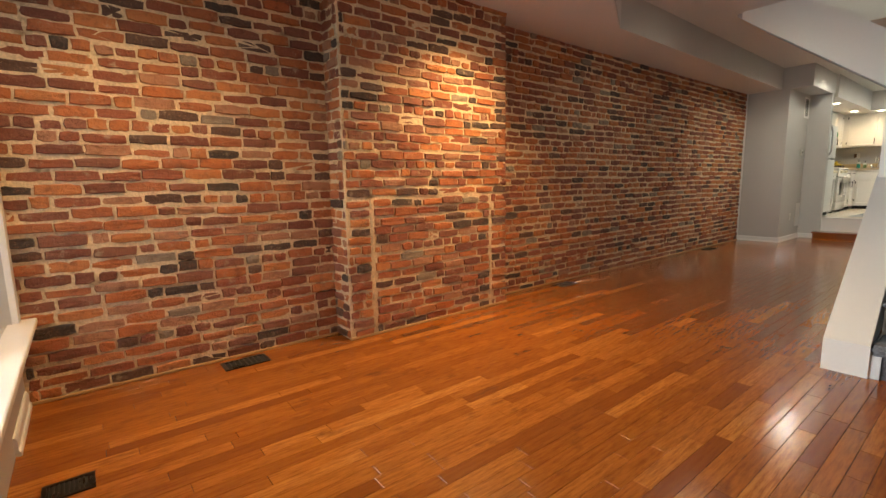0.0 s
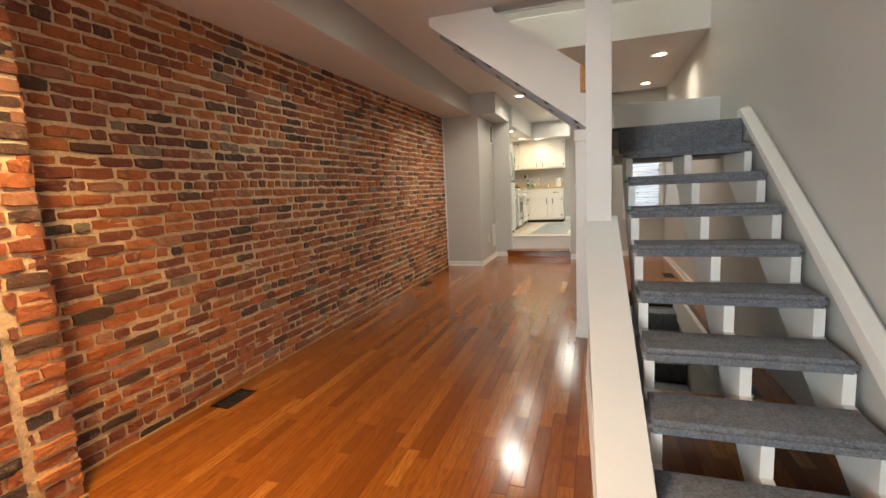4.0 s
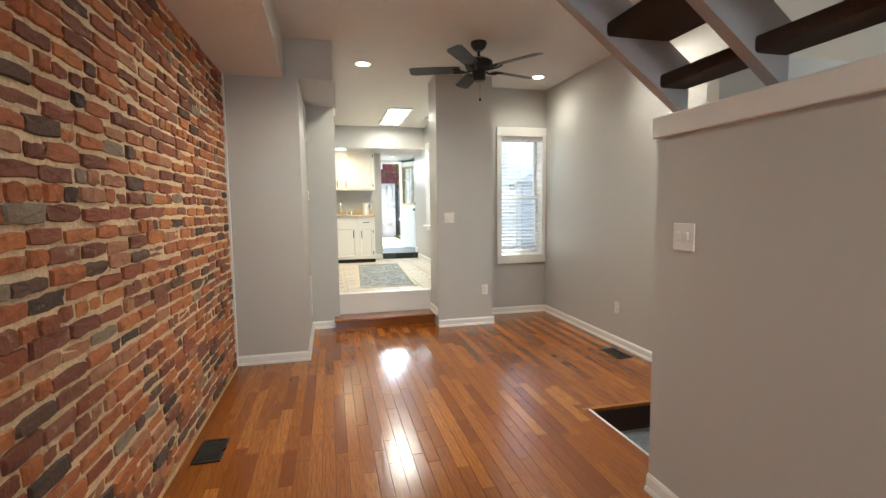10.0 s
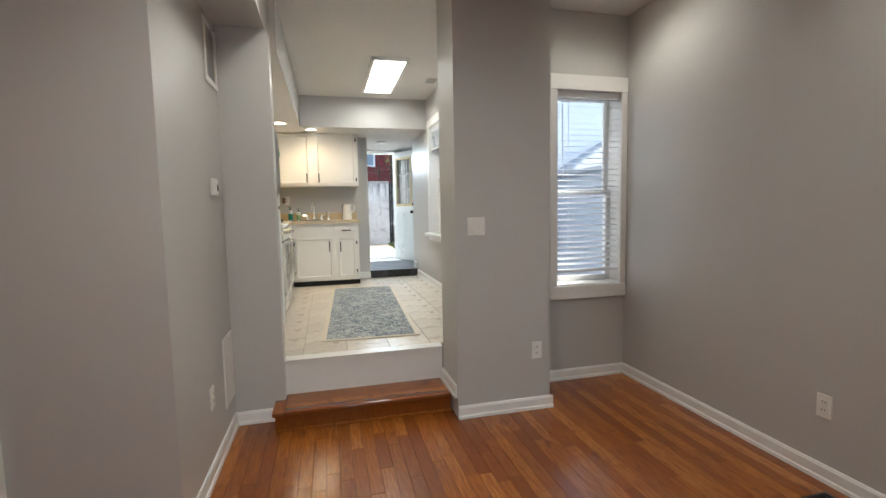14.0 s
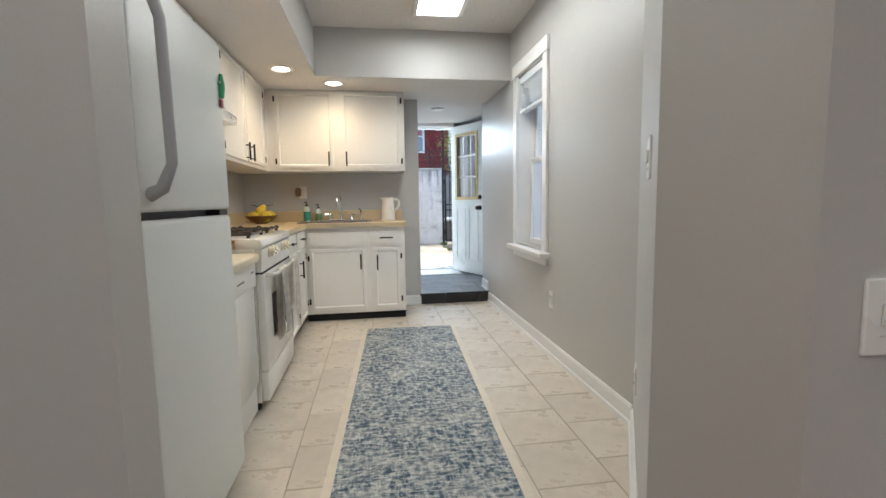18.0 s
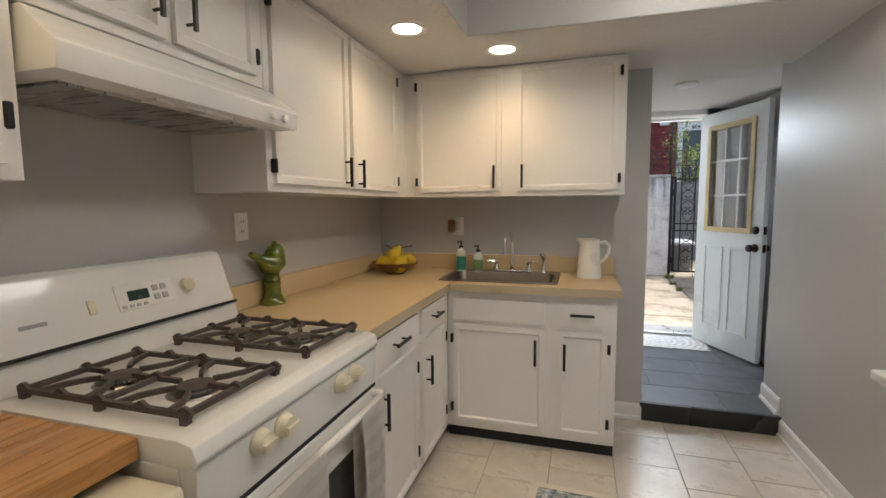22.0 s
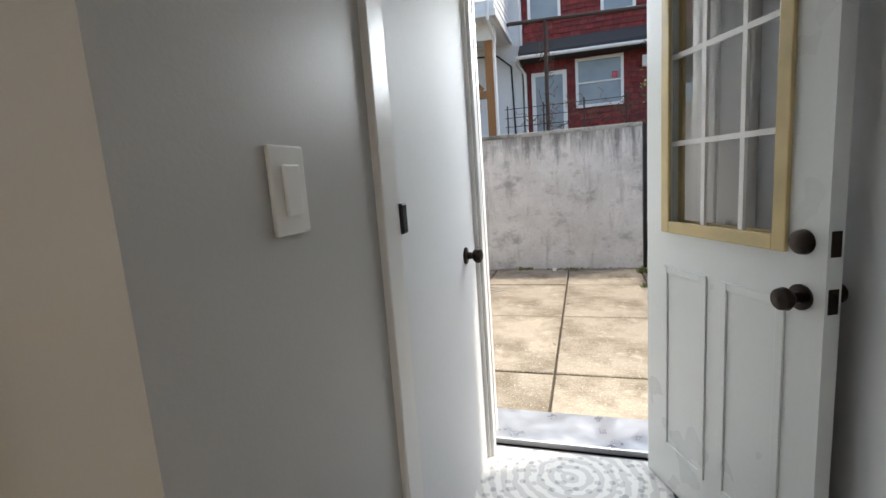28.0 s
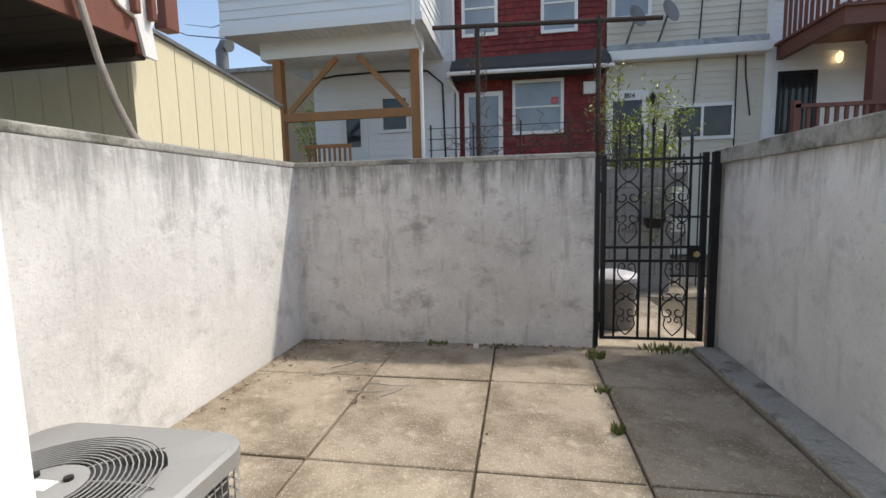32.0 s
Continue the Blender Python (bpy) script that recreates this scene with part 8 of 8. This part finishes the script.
siding_x(bm, 4.418, 10.42, 12.74, 0.3, 1.86, -1, 0.11)
part("siding", bm, SHEDSIDE, shed)
bm = bmesh.new()
prism(bm, [(4.30, 10.40, 1.86), (5.1, 10.40, 2.32), (5.9, 10.40, 1.86), (5.9, 10.40, 1.82), (4.30, 10.40, 1.82)], (0, 2.34, 0))
part("roof", bm, surface("grey_shed_roof", (0.34, 0.36, 0.38), 0.85, 0.15, 6.0, 0.1, 50), shed)
pfence = thing("passage_fence", (3.4, 12.9, 0.0), "white slatted fence across the side passage", "fence")
for k in range(13):
    part("slat", boxes((2.88, 12.90, 0.25 + 0.115 * k, 4.37, 12.92, 0.25 + 0.115 * k + 0.10)), WSIDE, pfence)
for x in (2.95, 3.6, 4.3):
    part("post", boxes((x - 0.04, 12.925, 0.0, x + 0.04, 13.0, 1.85)), surface("weathered_post", (0.3, 0.3, 0.3), 0.8) if x == 2.95 else bpy.data.materials["weathered_post"], pfence)
wall("pavement_passage", (2.87, 10.40, -0.2, 4.4, 15.72, 0.02), material=STUCCO)
# ---- bricks, planks, tiles and slabs ----
def brick_data(length, high, rng, depth=0.05):
    """Corners of one worn brick: back ring, edge ring and an uneven front face."""
    j = lambda a: rng.uniform(-a, a) * 1.2
    b, n = 0.004, 5
    low = [(length * k / (n - 1), j(0.0035) + (0.004 if k in (0, n - 1) else 0)) for k in range(n)]
    loop = [(u + j(0.004), z) for u, z in low] + [(length + j(0.003), high / 2)] + [(length - u + j(0.004), high + j(0.0035) - (0.004 if k in (0, n - 1) else 0)) for k, (u, z) in enumerate(low)] + [(j(0.003), high / 2)]
    m, cu, cz = len(loop), length / 2, high / 2
    verts = [(u, -depth, z) for u, z in loop] + [(u, -0.004 + j(0.002), z) for u, z in loop]
    verts += [(u + (b if u < cu else -b) * min(1.0, abs(u - cu) / cu + 0.1), 0.006 + j(0.0028), z + (b if z < cz - 0.002 else -b if z > cz + 0.002 else 0)) for u, z in loop]
    verts += [(cu * rng.uniform(0.7, 1.3), 0.007 + j(0.003), cz)]
    faces = []
    for k in range(m):
        q = (k + 1) % m
        faces += [(k, q, m + q, m + k), (m + k, m + q, 2 * m + q, 2 * m + k), (2 * m + k, 2 * m + q, 3 * m)]
    return verts, faces


def lay(rng, length, top, course=0.0675, low=0.004):
    """Rows of (start, height, length, high) that fill a wall in an old mixed bond."""
    out, z, row = [], low, 0
    while z < top:
        u = -rng.uniform(0, 0.1)
        header_row = row % 6 == 3
        while u < length:
            w = rng.uniform(0.088, 0.105) if (header_row and rng.random() < 0.85) or rng.random() < 0.16 else rng.uniform(0.185, 0.218)
            a, b = max(u, 0.0), min(u + w, length)
            if b - a > 0.03:
                out.append((a, z + rng.uniform(-0.004, 0.004) + 0.005 * math.sin(a * 1.9 + row * 0.31) + 0.003 * math.sin(a * 5.3 + row), b - a - rng.uniform(0.006, 0.018), course - 0.0105 + rng.uniform(-0.010, 0.006)))
            u += w
        z += course + 0.0015 * math.sin(row * 1.7)
        row += 1
    return out


def brick_wall(parent, origin, u, n, length, top, seed, near=None, low=0.004):
    rng = random.Random(seed)
    o, u, n = Vector(origin), Vector(u), Vector(n)
    frame_ = Matrix((u, n, Vector((0, 0, 1)))).transposed()
    shapes = {}
    verts, faces = [], []
    count = 0
    for a, z, w, h in lay(rng, length, top, low=low):
        proud = rng.choice((0, 0, 0.002, 0.004, -0.004, 0.006, -0.006)) if rng.random() < 0.8 else rng.uniform(-0.008, 0.008)
        place = o + u * a + n * proud + Vector((0, 0, z))
        if near and near[0] < a < near[1] and near[2] < z < near[3] and count < 300:
            key = (round(w / 0.025), rng.randrange(3))
            if key not in shapes:
                v, f = brick_data(round(w / 0.025) * 0.025 - 0.004, 0.054, rng)
                me = bpy.data.meshes.new("brick")
                me.from_pydata(v, [], f)
                me.materials.append(BRICK_ONE)
                shapes[key] = me
            ob = new("brick", shapes[key])
            ob.matrix_basis = Matrix.Translation(place) @ frame_.to_4x4() @ Matrix.Rotation(rng.uniform(-0.012, 0.012), 4, "Y")
            ob.parent = parent
            count += 1
        else:
            v, f = brick_data(w, h, rng)
            base = len(verts)
            verts += [tuple(place + frame_ @ Vector(p)) for p in v]
            faces += [tuple(base + i for i in face) for face in f]
    me = bpy.data.meshes.new("brickwork")
    me.from_pydata(verts, [], faces)
    me.materials.append(BRICK_ALL)
    rest = new("brickwork", me)
    rest.parent = parent
    tagged(rest, kind="stuff")


bw = bpy.data.objects["wall_brick_backing"]
brick_wall(bw, (0, 8.90, 0), (0, -1, 0), (1, 0, 0), 6.25, 2.56, 5, (3.0, 5.6, 0.7, 2.1))
brick_wall(bw, (0, 1.06, 0), (0, -1, 0), (1, 0, 0), 1.76, 2.56, 7)
cw = bpy.data.objects["wall_chimney_backing"]
brick_wall(cw, (0.22, 2.65, 0), (0, -1, 0), (1, 0, 0), 1.59, 2.56, 11, None, 1.022)
# the bricked-up fireplace, with a ragged lime joint round the infill
brick_wall(cw, (0.22, 2.65, 0), (0, -1, 0), (1, 0, 0), 0.185, 1.0, 19)
brick_wall(cw, (0.221, 2.438, 0), (0, -1, 0), (1, 0, 0), 1.163, 1.0, 23)
brick_wall(cw, (0.22, 1.248, 0), (0, -1, 0), (1, 0, 0), 0.188, 1.0, 29)
rng = random.Random(77)
for y in (2.452, 1.262):
    verts, faces = [], []
    for k in range(26):
        z, w = k * 0.04, 0.009 + rng.uniform(-0.004, 0.006)
        c, p = y + rng.uniform(-0.004, 0.004), 0.218 + rng.uniform(-0.006, 0.006)
        verts += [(0.205, c - w, z), (p, c - w * 0.6, z), (p, c + w * 0.6, z), (0.205, c + w, z)]
        if k:
            i = len(verts) - 8
            faces += [(i + j, i + j + 1, i + j + 5, i + j + 4) for j in range(3)]
    me = bpy.data.meshes.new("mortar_seam")
    me.from_pydata(verts, [], faces)
    me.materials.append(surface("pale_lime", (0.60, 0.50, 0.37), 0.95, 0.2, 9.0, 0.3, 60, 0.9, 50) if y > 2 else bpy.data.materials["pale_lime"])
    ob = new("mortar_seam", me)
    ob.parent = cw
brick_wall(cw, (-0.01, 1.06, 0), (1, 0, 0), (0, -1, 0), 0.232, 2.56, 13)
brick_wall(cw, (0.222, 2.65, 0), (-1, 0, 0), (0, 1, 0), 0.232, 2.56, 17)


def pieces(parent, name, rows, single, joined, thick=0.012, edge=0.0015, limit=300, order=None):
    """Flat pieces (x0, y0, x1, y1, z): the first ones as parts, the rest joined."""
    shapes, verts, faces = {}, [], []
    rows = sorted(rows, key=order) if order else rows
    for k, (x0, y0, x1, y1, z) in enumerate(rows):
        w, d = x1 - x0, y1 - y0
        v = [(0, 0, -thick), (w, 0, -thick), (w, d, -thick), (0, d, -thick), (0, 0, -edge), (w, 0, -edge), (w, d, -edge), (0, d, -edge), (edge, edge, 0), (w - edge, edge, 0), (w - edge, d - edge, 0), (edge, d - edge, 0)]
        f = [(0, 1, 5, 4), (1, 2, 6, 5), (2, 3, 7, 6), (3, 0, 4, 7), (4, 5, 9, 8), (5, 6, 10, 9), (6, 7, 11, 10), (7, 4, 8, 11), (8, 9, 10, 11)]
        if k < limit:
            key = (round(w, 3), round(d, 3))
            if key not in shapes:
                shapes[key] = bpy.data.meshes.new(name)
                shapes[key].from_pydata(v, [], f)
                shapes[key].materials.append(single)
            ob = new(name, shapes[key])
            ob.matrix_basis = Matrix.Translation((x0, y0, z))
            ob.parent = parent
        else:
            base = len(verts)
            verts += [(a + x0, b + y0, c + z) for a, b, c in v]
            faces += [tuple(base + i for i in face) for face in f]
    if verts:
        me = bpy.data.meshes.new(name + "s_joined")
        me.from_pydata(verts, [], faces)
        me.materials.append(joined)
        rest = new(name + "_field", me)
        rest.parent = parent
        tagged(rest, kind="stuff")


rng = random.Random(3)
floor = wall("floor", (-0.3, -0.95, -0.2, 2.53, 10.12, -0.004), (2.53, -0.95, -0.2, XR, 4.42, -0.004), (2.53, 7.31, -0.2, XR, 10.13, -0.004), (3.40, 4.42, -0.03, XR, 7.31, -0.004), material=JOINT, label="glossy red-brown oak strip floor")
rows, W = [], 0.0705
for k in range(int(XR / W) + 1):
    x0, x1 = k * W, min((k + 1) * W, XR)
    spans = [(-0.70, 10.12)]
    if x0 > 2.50 and x0 < 3.39:
        spans = [(-0.70, 4.42), (7.29, 10.12)]
    for a, b in spans:
        y = a - rng.uniform(0, 0.5)
        while y < b:
            n = round(rng.uniform(0.25, 1.05) / 0.05) * 0.05
            p, q = max(a, y), min(b, y + n)
            if q - p > 0.02:
                rows.append((x0 + 0.0005, p + 0.0005, x1 - 0.0005, q - 0.0005, 0.0 + rng.uniform(-0.0004, 0.0)))
            y += n
pieces(floor, "plank", rows, PLANK_ONE, PLANK_ALL, 0.01, 0.0012, 300, lambda r: abs(r[0] - 1.4) + abs(r[1] - 5.5) * 0.5)
solid("trim_well_nosing", boxes((2.50, 7.288, -0.022, 3.40, 7.32, 0.003), (2.505, 4.42, -0.022, 2.535, 7.29, 0.003), bevel=0.004), PLANK_ALL, "", "", "structure")

kfloor = wall("kitchen_floor", (0.0, 10.20, -0.1, 2.86, KB + 0.02, KZ - 0.004), material=GROUT, label="beige ceramic tile floor in the kitchen")
rows = []
T = 0.315
for i in range(9):
    for j in range(13):
        x0, y0 = 2.62 - (i + 1) * T, 10.205 + j * T - (T * 0.5 if i % 2 else 0)
        x1, y1 = min(x0 + T, 2.62), min(y0 + T, KB + 0.01)
        x0, y0 = max(x0, 0.12), max(y0, 10.205)
        if x1 - x0 > 0.03 and y1 - y0 > 0.03:
            rows.append((x0 + 0.002, y0 + 0.002, x1 - 0.002, y1 - 0.002, KZ + rng.uniform(-0.0006, 0.0006)))
pieces(kfloor, "tile", rows, TILE, TILE, 0.006, 0.002)

vfloor = wall("vestibule_floor", (1.60, KB + 0.005, -0.1, 3.05, 15.52, VZ - 0.004), material=GROUT_D, label="dark grey porcelain tile floor in the vestibule")
rows = []
for j in range(6):
    y0 = 13.905 + j * 0.30
    for i in range(-1, 3):
        x0 = 1.66 + i * 0.60 + (0.30 if j % 2 else 0.08)
        x1, y1 = min(x0 + 0.60, 2.88), min(y0 + 0.30, 15.52)
        x0 = max(x0, 1.66)
        if x1 - x0 > 0.03 and y1 - y0 > 0.03:
            rows.append((x0 + 0.002, y0 + 0.002, x1 - 0.002, y1 - 0.002, VZ))
pieces(vfloor, "tile", rows, SLATE, SLATE, 0.006, 0.0015)
rows = []

# yard
ground = solid("ground", boxes((-70, 15.60, -0.3, 70, 110, YZ - 0.03)), SOIL, "bare ground and alley behind the houses", "", "structure")
yard = wall("pavement_yard", (0.1, 15.72, 0.0, 4.05, 20.6, YZ - 0.02), material=SOIL, label="worn concrete slab paving of the walled yard")
xs, ys = (0.165, 1.157, 2.055, 2.87, 3.72), (15.76, 16.30, 17.44, 18.57, 19.42)
rows = []
for i in range(4):
    for j in range(4):
        rows.append((xs[i] + 0.008, ys[j] + 0.008, xs[i + 1] - 0.008, ys[j + 1] - 0.008, YZ + rng.uniform(-0.004, 0.003)))
rows += [(3.73, ys[j] + 0.006, 3.93, ys[j + 1] - 0.006, YZ + 0.012) for j in range(4)]
rows += [(2.95, 19.44, 3.92, 21.6, YZ - 0.005), (0.0, 21.62, 6.0, 23.4, YZ - 0.008)]
pieces(yard, "slab", rows, SLAB, SLAB, 0.05, 0.006)
